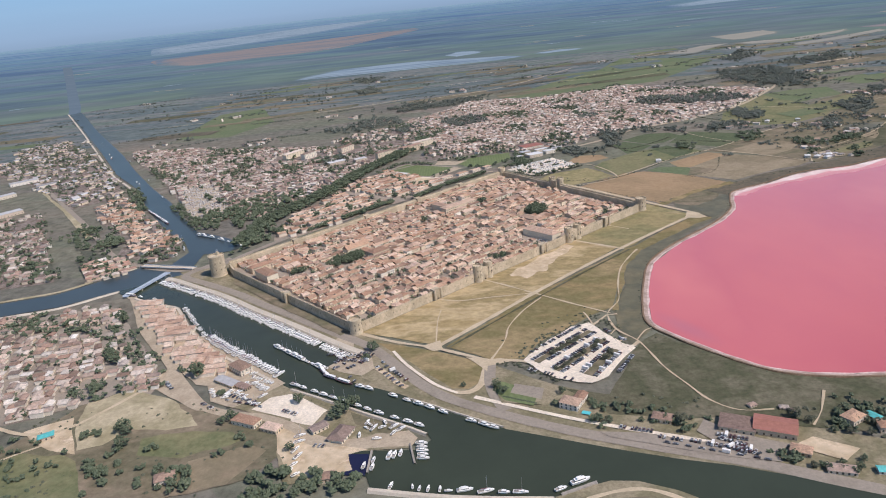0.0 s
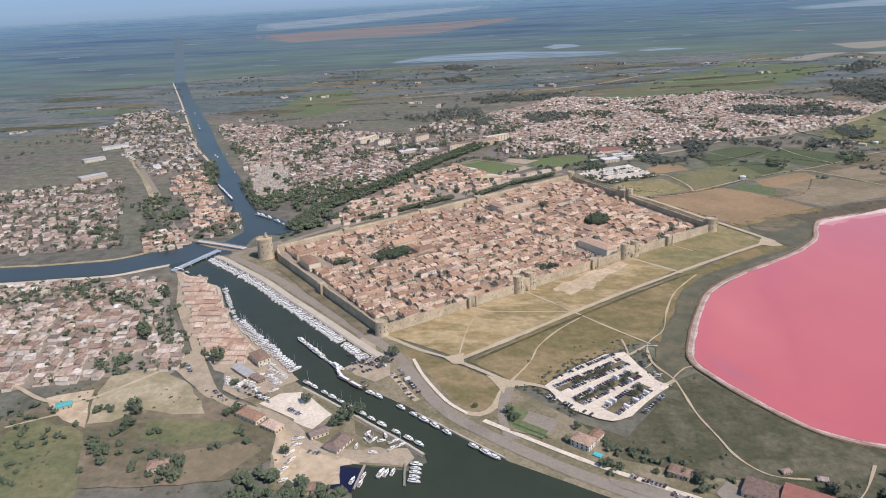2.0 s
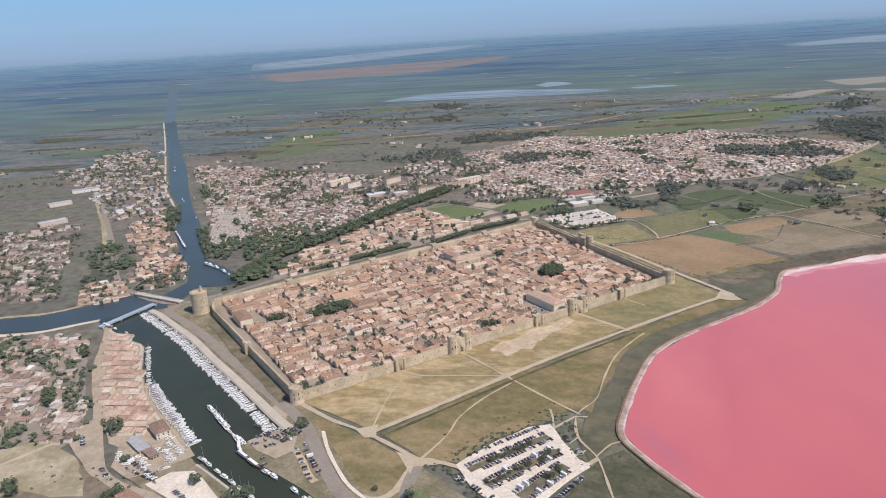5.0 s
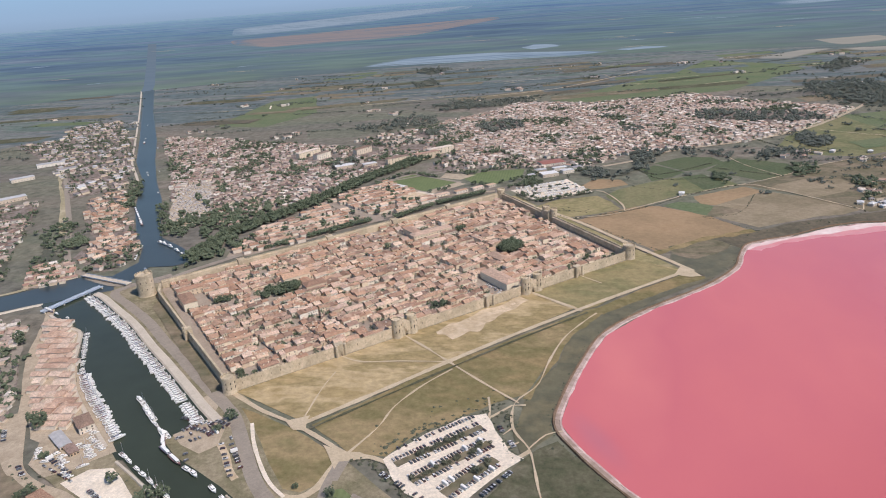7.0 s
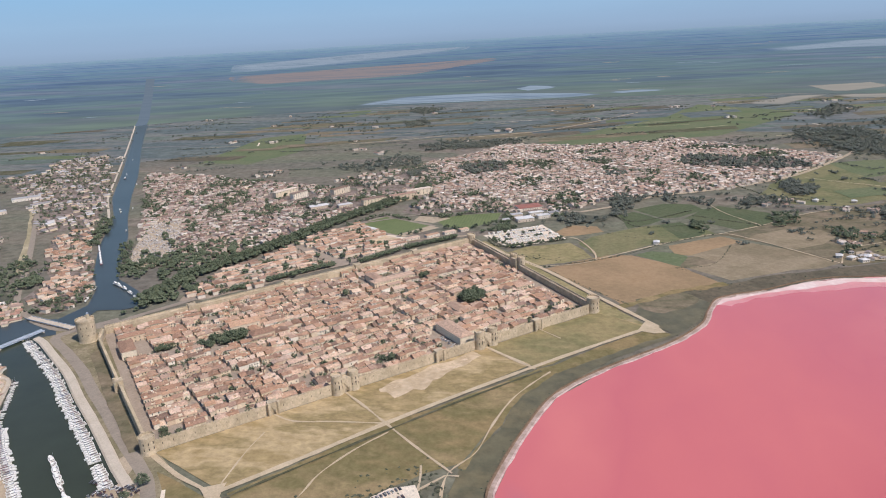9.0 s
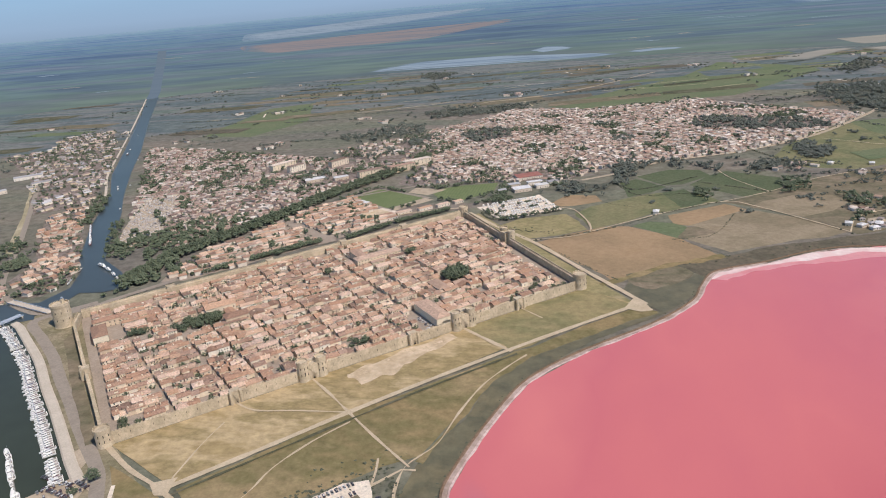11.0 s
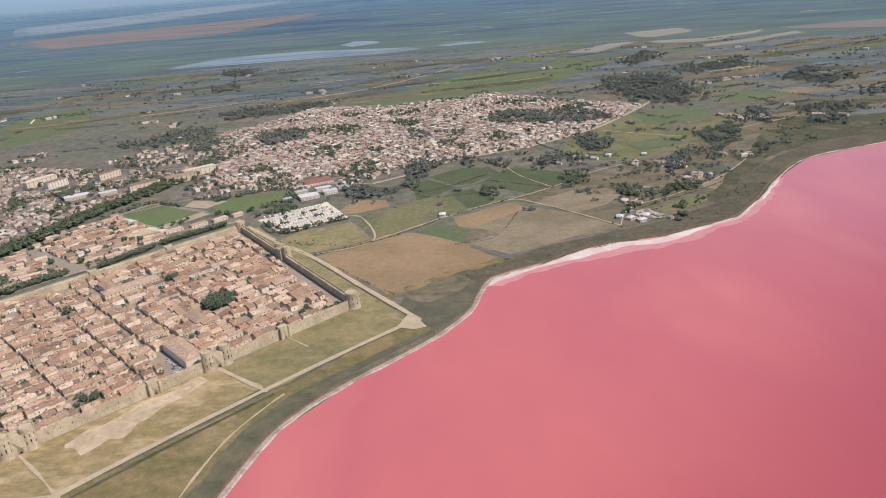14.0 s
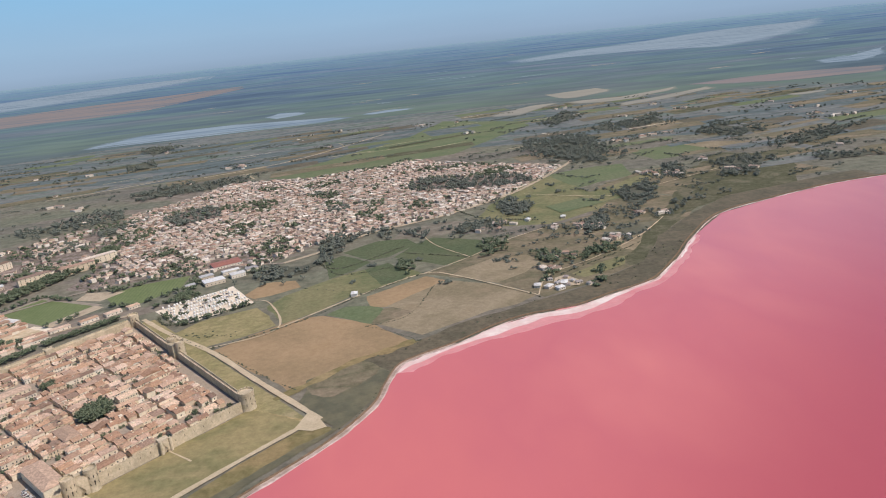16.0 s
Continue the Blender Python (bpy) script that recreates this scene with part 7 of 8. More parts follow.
grove([(136, 441), (144, 441), (147, 434), (139, 431)], 4, (2.2, 3.6), (4, 6), 14)
grove([(74, 455), (83, 455), (88, 450), (84, 441), (76, 444)], 4, (2.2, 3.8), (4, 7), 14)
grove([(160, 447), (189, 445), (188, 437), (161, 436)], 5.5, (1.6, 3.2), (2.5, 5), 12)
grove([(196, 405), (201, 403), (211, 388), (233, 374), (230, 371), (195, 385), (192, 395)], 5, (2.0, 3.6), (3, 6), 14)
grove([(253, 450), (266, 452), (288, 442), (265, 400), (255, 408), (240, 419)], 6, (2.0, 4.0), (3, 7), 14)
for poly, n in ((D_NW, 230), (D_NE, 150), (D_N, 120), (OUT_N, 40)):
    xs, ys = [p[0] for p in poly], [p[1] for p in poly]
    for _ in range(n):
        x, y = rng.uniform(min(xs), max(xs)), rng.uniform(min(ys), max(ys))
        if inside(x, y, poly) and not inside(x, y, CEMETERY):
            heap_tree(trees, x, y, rng.uniform(3.5, 6.0), rng.uniform(7, 11), 16)
for x, y in ((-505, 1262), (-493, 1245), (-462, 1215), (-470, 1222), (-478, 1160), (-540, 1330), (-448, 1150), (-455, 1142)):
    heap_tree(trees, x, y, rng.uniform(4, 7), rng.uniform(8, 12), 20)
# hedges under the north wall
for (x0, y0), (x1, y1) in (((-207, 1042), (-132, 1117)), ((-253, 992), (-224, 1025)), ((-98, 1128), (-49, 1192)), ((-44, 1200), (28, 1262))):
    n = int(math.dist((x0, y0), (x1, y1)) / 4)
    for i in range(n):
        for off in (0, 4.5):
            heap_tree(trees, x0 + (x1 - x0) * i / n - off * 0.67, y0 + (y1 - y0) * i / n + off * 0.74, rng.uniform(3.2, 4.0), rng.uniform(7.5, 9), 12)
# scattered trees and hedgerows on the plain
for _ in range(620):
    x, y = rng.uniform(-1700, 2300), rng.uniform(1350, 3200)
    if noise.noise(Vector((x * 0.004, y * 0.004, 1.7))) > 0.12 and not any(inside(x, y, p) for p in (D_NE, D_NW, D_N, CEMETERY)):
        for k in range(rng.randint(1, 5)):
            tx, ty = x + rng.gauss(0, 16), y + rng.gauss(0, 10)
            if dry(tx, ty - 12):
                heap_tree(far_trees, tx, ty, rng.uniform(3, 6), rng.uniform(4, 9), 7)
for _ in range(45):
    x, y = rng.uniform(300, 1250), rng.uniform(1180, 1780)
    if y > 1150 + (x - 300) * 0.45 and not any(inside(x, y, p) for p in (D_NE,)):
        for k in range(rng.randint(1, 6)):
            tx, ty = x + rng.gauss(0, 9), y + rng.gauss(0, 4)
            if dry(tx, ty - 12):
                heap_tree(far_trees, tx, ty, rng.uniform(2.5, 5.5), rng.uniform(3, 8), 9)
for poly, gap in (([(575, 1190), (600, 1225), (625, 1230), (598, 1200)], 7), ([(632, 1150), (650, 1176), (668, 1180), (650, 1150)], 7), ([(640, 1200), (700, 1240), (715, 1230), (655, 1190)], 8), ([(620, 1270), (690, 1310), (700, 1290), (640, 1255)], 8)):
    wood(poly, gap, (2.5, 4.5), (4, 7), 10)
farms = Heap()
for x, y in ((1260, 2675), (1257, 2551), (1172, 2229), (1213, 2234), (1060, 2205), (974, 1733), (1003, 1705), (830, 1459), (862, 1434), (1736, 2438), (1682, 2272), (674, 1437), (704, 1422), (729, 1410), (727, 1335), (748, 1342), (637, 1292), (610, 1249), (966, 1757), (995, 1728), (554, 1471), (596, 1502)):
    for k in range(rng.randint(3, 6)):
        heap_house(farms, x + rng.gauss(0, 9), y + rng.gauss(0, 6), rng.uniform(0, 3), rng.uniform(6, 15), rng.uniform(6, 9), rng.uniform(3, 5), 1.2)
    for k in range(14):
        tx, ty = x + rng.gauss(0, 24), y + rng.gauss(0, 13)
        if dry(tx, ty - 12):
            heap_tree(far_trees, tx, ty, rng.uniform(2, 4.5), rng.uniform(3, 8), 8)
for _ in range(190):
    x, y, q = rng.uniform(420, 1500), rng.uniform(1200, 2250), rng.choice((0.35, 0.5, 1.9, 2.1)) + rng.uniform(-0.15, 0.15)
    if y < 1165 + (x - 420) * 0.5 or inside(x, y, D_NE):
        continue
    for k in range(rng.randint(4, 16)):
        tx, ty = x + 5.5 * k * math.cos(q) + rng.gauss(0, 1.5), y + 5.5 * k * math.sin(q) + rng.gauss(0, 1.5)
        if rng.random() < 0.75 and not inside(tx, ty, D_NE) and dry(tx, ty - 14):
            heap_tree(far_trees, tx, ty, rng.uniform(1.6, 4.0), rng.uniform(2.5, 7), 7)
for _ in range(150):
    x, y = rng.uniform(-1600, 2200), rng.uniform(1450, 3200)
    if noise.noise(Vector((x * 0.005, y * 0.005, 8.0))) > 0.05 and not any(inside(x, y, p) for p in (D_NE, D_NW, D_N, CEMETERY, CANAL_BED)) and not inside(x, y, LAKE):
        for k in range(rng.randint(1, 3)):
            heap_house(farms, x + rng.gauss(0, 14), y + rng.gauss(0, 10), rng.uniform(0, 3), rng.uniform(9, 24), rng.uniform(8, 11), rng.uniform(3.5, 6), 1.5)
        for k in range(6):
            tx, ty = x + rng.gauss(0, 18), y + rng.gauss(0, 12)
            if dry(tx, ty - 12):
                heap_tree(far_trees, tx, ty, rng.uniform(3, 6), rng.uniform(5, 9), 8)
farms.make("farm_houses", [M["plaster_pale"], M["roof_far"]], "scattered pale farmhouses and barns on the plain", "houses")
for _ in range(170):
    x, y, q = rng.uniform(-1700, 2300), rng.uniform(1600, 3250), rng.uniform(0.0, 0.55)
    if any(inside(x, y, p) for p in (D_NE, D_NW, D_N, CEMETERY, LAKE)):
        continue
    for k in range(rng.randint(8, 26)):
        d = k * 7
        tx, ty = x + d * math.cos(q) + rng.gauss(0, 1.5), y + d * math.sin(q) + rng.gauss(0, 1.5)
        if rng.random() < 0.8 and not any(inside(tx, ty, p) for p in (D_NE, LAKE, CANAL_BED)):
            heap_tree(far_trees, tx, ty, rng.uniform(2.5, 5), rng.uniform(3, 7), 6)
far_trees.make("plain_trees", [M["leaf_hazy"], M["bark"]], "woods and hedgerows on the plain, greyed by painted haze", "trees")
trees.make("woods_and_garden_trees", [M["leaf"], M["bark"]], "dark green woods, hedges and garden trees", "trees")

bushes = Heap()


def bush(x, y, r):
    for k in range(3):
        cl = clump_points(r * rng.uniform(0.6, 1.0), 0.7)
        bushes.add([(x + rng.uniform(-.5, .5) * r + p, y + rng.uniform(-.5, .5) * r + q, max(0.02, r * 0.5 + z)) for p, q, z in cl], CLUMP_FACES, 0)


for _ in range(420):
    x, y = rng.uniform(-30, 175), rng.uniform(545, 790)
    near_park = math.dist((x, y), (85, 560)) < 75
    if inside(x, y, [(20, 560), (60, 600), (95, 660), (140, 650), (128, 590), (108, 632), (48, 585), (35, 556)]) or (near_park and rng.random() < 0.35 and not inside(x, y, [(41, 540), (52, 570), (107, 613), (130, 557), (89, 494), (59, 520)])):
        bush(x, y, rng.uniform(0.7, 1.6))
for (x0, y0), (x1, y1), n, wide in (((20, 560), (100, 622), 70, 7), ((100, 620), (134, 560), 30, 4), ((30, 545), (60, 512), 26, 4), ((8, 552), (44, 540), 18, 5), ((95, 640), (128, 600), 26, 8)):
    for i in range(n):
        t = rng.random()
        bush(x0 + (x1 - x0) * t + rng.uniform(-wide, wide), y0 + (y1 - y0) * t + rng.uniform(-wide, wide), rng.uniform(0.8, 1.9))
line = rounded(DIKE, False, 7)
for x, y in line:
    if rng.random() < 0.65:
        bush(x - 3 + rng.uniform(-2, 2), y + rng.uniform(-2, 2), rng.uniform(0.6, 1.3))
for _ in range(2600):
    x, y = rng.uniform(290, 1300), rng.uniform(990, 1560)
    base = 1030 + (x - 380) * 0.42
    if base < y < base + 75 and (x > 560 or inside(x, y, [(300, 1000), (346, 1033), (409, 1064), (470, 1098), (560, 1130), (560, 1095), (500, 1074), (420, 1025), (380, 985)])) and noise.noise(Vector((x * 0.012, y * 0.012, 5.0))) > -0.1 and not inside(x, y, LAKE):
        bush(x, y, rng.uniform(0.8, 2.2))
for _ in range(500):
    x, y = rng.uniform(60, 420), rng.uniform(400, 580)
    if inside(x, y, [(63, 500), (97, 487), (140, 480), (200, 462), (300, 440), (330, 380), (230, 425), (140, 449)]) and rng.random() < 0.6:
        bush(x, y, rng.uniform(0.9, 2.3))
for _ in range(260):
    x, y = rng.uniform(-430, -150), rng.uniform(380, 520)
    if noise.noise(Vector((x * 0.02, y * 0.02, 2.0))) > 0:
        bush(x, y, rng.uniform(0.8, 2.0))
for _ in range(26):
    t = rng.random()
    x, y = 130 + 70 * t + rng.gauss(0, 4), 1172 - 18 * t + rng.gauss(0, 4)
    if inside(x, y, [(114, 1184), (184, 1254), (225, 1250), (245, 1154), (190, 1122), (162, 1128)]):
        bush(x, y, rng.uniform(0.8, 1.6))
for pts, r in (([(173, 1121), (245, 1154), (294, 1184), (351, 1237), (437, 1290)], 1.6), ([(173, 1119), (254, 1018), (282, 986)], 1.2), ([(352, 1124), (404, 1141), (446, 1232)], 1.0), ([(114, 1184), (162, 1126)], 1.3), ([(351, 1240), (268, 1293)], 1.0), ([(409, 1066), (379, 1101), (351, 1126)], 1.0), ([(284, 1403), (321, 1364), (419, 1437)], 1.8), ([(400, 1337), (320, 1332), (284, 1403)], 1.6), ([(512, 1338), (415, 1402)], 1.8), ([(77, 1268), (121, 1210), (190, 1262)], 1.6), ([(617, 1214), (700, 1262), (763, 1305)], 1.6), ([(535, 1630), (572, 1553), (656, 1495)], 2.0), ([(-45, 592), (58, 697), (179, 812)], 0.5)):
    for x, y in rounded(pts, False, 3.2):
        if rng.random() < 0.75:
            bush(x + rng.uniform(-1, 1), y + rng.uniform(-1, 1), r * rng.uniform(0.6, 1.2))
for x, y in rounded([(78, 1250), (101, 1216), (142, 1231), (203, 1256)], False, 2.2):
    bush(x + rng.uniform(-1.5, 1.5), y + rng.uniform(-1.5, 1.5), rng.uniform(1.4, 2.4))
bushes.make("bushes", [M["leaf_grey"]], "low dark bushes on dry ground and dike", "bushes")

# ---- car park ----
patch("ground", [(34, 552), (46, 570), (65, 590), (85, 610), (103, 616), (109, 603), (118, 584), (126, 570), (137, 562), (114, 533), (102, 514), (86, 505), (76, 507), (58, 517), (44, 532)], M["gravel"], "white gravel car park with tree rows", "car park", 1.6, 5)
ROWS_GREEN = [((44, 546), (102, 598)), ((60, 529), (110, 578)), ((85, 518), (117, 559))]
for (x0, y0), (x1, y1) in ROWS_GREEN:
    ribbon("ground", [(x0, y0), ((x0 + x1) / 2, (y0 + y1) / 2), (x1, y1)], 9 if x0 > 70 else 6.5, M["pasture"], "planted strip between parking lanes", "planted strip", 6, 0.8)


def car_thing(k, van=False):
    """A parked car: body, glazed cabin and wheels."""
    ob = tagged(new("van" if van else "car"), "white delivery van parked on the ground" if van else "parked passenger car with dark windows", "van" if van else "car", "parked vehicles")
    L, W, H = (5.4, 2.0, 2.3) if van else (4.2, 1.75, 0.85)
    bm = bmesh.new()
    box(bm, -L / 2, L / 2, -W / 2, W / 2, 0.3, 0.35 + (H if van else 0.6), 0.08)
    part("body", bm, M["van_paint"] if van else M["paint"], ob)
    bm = bmesh.new()
    for x in (-L * 0.31, L * 0.31):
        box(bm, x - 0.33, x + 0.33, -W / 2 - 0.03, W / 2 + 0.03, 0.0, 0.62, 0.1)
    box(bm, -L * 0.31 + 0.33, L * 0.31 - 0.33, -W / 2 + 0.1, W / 2 - 0.1, 0.18, 0.3)
    part("undercarriage", bm, M["rubber"], ob)
    bm = bmesh.new()
    if van:
        box(bm, L / 2 - 1.0, L / 2 - 0.02, -W / 2 + 0.12, W / 2 - 0.12, 1.5, 2.2, 0.06)
    else:
        box(bm, -L * 0.38, L * 0.2, -W / 2 + 0.1, W / 2 - 0.1, 0.93, 1.3, 0.22)
    part("cabin_glass", bm, M["boat_glass"], ob)
    if not van:
        bm = bmesh.new()
        box(bm, -L * 0.38 + 0.22, L * 0.2 - 0.22, -W / 2 + 0.3, W / 2 - 0.3, 1.29, 1.42, 0.08)
        part("car_roof", bm, M["paint"], ob)
    return ob


CARS = {"car": car_thing(0), "van": car_thing(1, True)}
cars_used = set()


def park(kind, x, y, deg):
    m = pose(x, y, layer[0] + 0.02, 0, 0, deg + rng.uniform(-4, 4))
    if kind not in cars_used:
        cars_used.add(kind)
        CARS[kind].matrix_basis = m
    else:
        copy_thing(CARS[kind], m)


for (x0, y0), (x1, y1) in ROWS_GREEN:
    a = math.atan2(y1 - y0, x1 - x0)
    n = int(math.dist((x0, y0), (x1, y1)) / 2.9)
    for i in range(n):
        x, y = x0 + (x1 - x0) * (i + 0.5) / n, y0 + (y1 - y0) * (i + 0.5) / n
        for s in (-1, 1):
            if rng.random() < 0.84:
                off = s * (5.3 if x0 < 70 else 6.4)
                park("van" if rng.random() < 0.07 else "car", x - off * math.sin(a), y + off * math.cos(a), math.degrees(a) + 90 * s)
        if noise.noise(Vector((x * 0.06, y * 0.06, 1.7))) > -0.12 and rng.random() < 0.8:
            plant(x + rng.uniform(-1.8, 1.8), y + rng.uniform(-1.8, 1.8), rng.uniform(0.34, 0.6) * (1.25 if x0 > 70 else 1), 4 + rng.randrange(2))
for (x0, y0), (x1, y1), fill in (((42, 565), (95, 612), 0.78), ((112, 520), (132, 550), 0.72), ((37, 535), (76, 509), 0.6), ((114, 601), (130, 572), 0.6)):
    a = math.atan2(y1 - y0, x1 - x0)
    n = int(math.dist((x0, y0), (x1, y1)) / 3)
    for i in range(n):
        if rng.random() < fill:
            park("car", x0 + (x1 - x0) * i / n, y0 + (y1 - y0) * i / n, math.degrees(a) + 90)
def camper_thing():
    ob = tagged(new("camper_van"), "white camper van parked in a row", "camper van", "parked vehicles")
    bm = bmesh.new()
    box(bm, -2.6, 2.6, -1.05, 1.05, 0.4, 2.4, 0.15)
    part("body", bm, M["van_paint"], ob)
    bm = bmesh.new()
    box(bm, 1.9, 2.55, -0.85, 0.85, 1.3, 1.9, 0.05)
    part("windscreen", bm, M["boat_glass"], ob)
    return ob


CAMPER, first_camper = camper_thing(), True
for k in range(7):
    for i in range(30):
        t = i / 26
        x, y = 116 + 88 * t - k * 13 * 0.5, 1213 + 48 * t + k * 13 * 0.87
        x, y = x + rng.uniform(-0.7, 0.7), y + rng.uniform(-1.2, 1.2)
        if noise.noise(Vector((x * 0.03, y * 0.03, 8.1))) > -0.5 and rng.random() < 0.86 and inside(x, y, [(70, 1278), (116, 1214), (200, 1260), (158, 1340)]):
            m = pose(x, y, layer[0], 0, 0, 118 + rng.uniform(-5, 5))
            if rng.random() < 0.2:
                park("car", x, y, 118)
            elif first_camper:
                CAMPER.matrix_basis, first_camper = m, False
            else:
                copy_thing(CAMPER, m)
for i in range(26):
    t, k = rng.random(), rng.choice((0.5, 2.5, 4.5, 6.5))
    x, y = 116 + 88 * t - k * 6.5, 1213 + 48 * t + k * 11.3
    if inside(x, y, [(70, 1278), (116, 1214), (200, 1260), (158, 1340)]):
        plant(x, y, rng.uniform(0.35, 0.75), rng.randrange(4))
for x0, y0, x1, y1, n, deg in ((-152, 590, -118, 583, 9, 70), (-140, 578, -112, 570, 8, 70), (-100, 558, -72, 518, 8, 30), (120, 420, 190, 390, 9, -24), (162, 411, 182, 398, 9, 30), (160, 420, 176, 409, 7, 30), (-240, 533, -200, 512, 10, 60), (-300, 560, -288, 545, 5, 20), (-230, 520, -190, 503, 6, -20)):
    for i in range(n):
        t = (i + rng.uniform(0, 0.5)) / n
        park("van" if rng.random() < 0.06 else "car", x0 + (x1 - x0) * t, y0 + (y1 - y0) * t, deg)
for (x0, y0), (x1, y1), n in (((121, 426), (137, 419), 6), ((141, 419), (166, 407), 10), ((96, 441), (119, 432), 9), ((170, 411), (181, 400), 5), ((166, 407), (176, 398), 5), ((161, 424), (181, 415), 8)):
    for i in range(n):
        if rng.random() < 0.85:
            park("van" if rng.random() < 0.1 else "car", x0 + (x1 - x0) * i / n, y0 + (y1 - y0) * i / n, 62)
for i in range(9):
    park("car", *town(311 + rng.uniform(-2, 3), 10 + i * 4), DEG)

# ---- boats ----


def hull_mesh(bm, L, B, H, z0=0.1):
    rows = []
    for t in (-0.5, -0.42, -0.15, 0.15, 0.36, 0.5):
        w = B / 2 * (1 - max(0, (t - 0.0) / 0.5) ** 2.2) * (0.86 if t < -0.4 else 1.0)
        w = max(w, 0.04)
        rise = 0.25 * max(0, t) * H
        rows.append([bm.verts.new((t * L, s * w * k, z)) for s, k, z in ((-1, 1, z0 + H + rise), (-1, 0.72, z0), (1, 0.72, z0), (1, 1, z0 + H + rise))])
    for a, b in zip(rows, rows[1:]):
        for i in range(3):
            bm.faces.new((a[i], a[i + 1], b[i + 1], b[i]))
        bm.faces.new((a[3], a[0], b[0], b[3]))
    bm.faces.new(rows[0])
    bm.faces.new(rows[-1][::-1])
    bmesh.ops.recalc_face_normals(bm, faces=bm.faces[:])


def boat_thing(kind):
    label = {"sail": "white moored sailing yacht with a bare mast", "motor": "white moored motor boat with a low cabin", "barge": "dark-hulled houseboat with a white cabin", "cruiser": "white two-deck motor yacht"}[kind]
    ob = tagged(new({"sail": "sailing_boat", "motor": "motor_boat", "barge": "houseboat", "cruiser": "motor_yacht"}[kind]), label, "boat", "moored boats")
    L, B, H = {"sail": (10.5, 3.2, 1.1), "motor": (8.0, 2.9, 1.1), "barge": (20, 4.2, 1.3), "cruiser": (15, 4.6, 1.8)}[kind]
    bm = bmesh.new()
    hull_mesh(bm, L, B, H)
    part("hull", bm, M["boat_dark"] if kind == "barge" else M["boat_white"], ob)
    bm = bmesh.new()
    top = 0.1 + H
    cab = {"sail": (-0.12, 0.24, 0.55), "motor": (-0.22, 0.18, 0.9), "barge": (-0.38, 0.3, 1.5), "cruiser": (-0.35, 0.22, 1.5)}[kind]
    box(bm, cab[0] * L, cab[1] * L, -B * 0.34, B * 0.34, top - 0.05, top + cab[2], 0.16)
    cabin = part("cabin", bm, M["boat_white"], ob)
    bm = bmesh.new()
    box(bm, cab[0] * L + 0.02, cab[1] * L + 0.06, -B * 0.35, B * 0.35, top + cab[2] * 0.4, top + cab[2] * 0.75, 0.1)
    part("cabin_glass", bm, M["boat_glass"], cabin)
    bm = bmesh.new()
    box(bm, -0.46 * L, cab[0] * L - 0.1, -B * 0.3, B * 0.3, top + 0.01, top + 0.12)
    part("cockpit", bm, M["wood"], ob)
    if kind == "sail":
        bm = bmesh.new()
        tube(bm, 0.08 * L, 0, top, top + 11, 0.13, 0.09, 6)
        mast = part("mast", bm, M["alu"], ob)
        bm = bmesh.new()
        box(bm, -0.32 * L, 0.08 * L, -0.2, 0.2, top + 1.3, top + 1.65, 0.05)
        part("boom", bm, M["boat_dark"], mast, "boom with a rolled sail cover")
    if kind == "cruiser":
        bm = bmesh.new()
        box(bm, -0.25 * L, 0.08 * L, -B * 0.28, B * 0.28, top + 1.5, top + 2.6, 0.3)
        part("flybridge", bm, M["boat_white"], ob)
    return ob


BOATS = {k: boat_thing(k) for k in ("sail", "motor", "barge", "cruiser")}
boats_used = set()


def moor(kind, x, y, deg, size=1.0):
    m = pose(x, y, layer[0], 0, 0, deg)
    if kind not in boats_used:
        boats_used.add(kind)
        BOATS[kind].matrix_basis = m
    else:
        copy_thing(BOATS[kind], m @ Matrix.Scale(size, 4))


def mooring(pts, gap, off, across, kinds, fill=0.9, size=(0.8, 1.1)):
    """Boats along a line, off metres to its right, lying across it or along it."""
    pts = rounded(pts, False, gap)
    for a, b in zip(pts, pts[1:]):
        if rng.random() < fill:
            ang = math.atan2(b[1] - a[1], b[0] - a[0])
            moor(rng.choice(kinds), a[0] + off * math.sin(ang), a[1] - off * math.cos(ang), math.degrees(ang) + (-90 if across else 0) + rng.uniform(-5, 5), rng.uniform(*size))


mooring([(-408, 830), (-354, 789), (-305, 750), (-258, 706), (-217, 670), (-171, 628), (-128, 588)], 3.7, 7.5, True, ("sail", "motor", "sail", "motor"), 0.97, (1.0, 1.4))
mooring([(-196, 553), (-222, 577), (-272, 622), (-294, 646)], 3.6, 6.5, True, ("sail", "motor", "sail"), 0.95, (0.95, 1.3))
mooring([(-298, 650), (-322, 686), (-352, 732)], 3.6, 4, True, ("motor", "motor", "sail"), 0.9, (0.55, 0.8))
mooring([(-150, 565), (-176, 588), (-209, 619)], 8, -3, False, ("motor", "cruiser"), 0.85, (0.8, 1.0))
mooring([(-152, 562), (-178, 585), (-211, 615)], 7, 3, False, ("motor", "motor", "sail"), 0.9, (0.7, 1.0))
mooring([(-150, 559), (-140, 546), (-114, 528)], 16, 1, False, ("barge",), 1.0, (0.8, 1.0))
mooring([(-171, 536), (-151, 522.5), (-122, 503.5), (-90, 482), (-65, 466.5), (-50, 457)], 10.0, 0, False, ("motor", "motor", "motor", "sail"), 0.97, (1.0, 1.3))
mooring([(-111, 526), (-92, 515), (-68, 498.5), (-48, 485), (-26, 469.5), (-5, 456), (6, 449)], 11, 0.5, False, ("motor",), 0.8, (1.0, 1.35))
ribbon("jetty", [(-68, 502), (-46, 488), (-28, 475.5), (9, 451.5)], 1.8, M["concrete"], "long narrow pontoon by the road", "jetty", 6, 0.05, height=0.5)
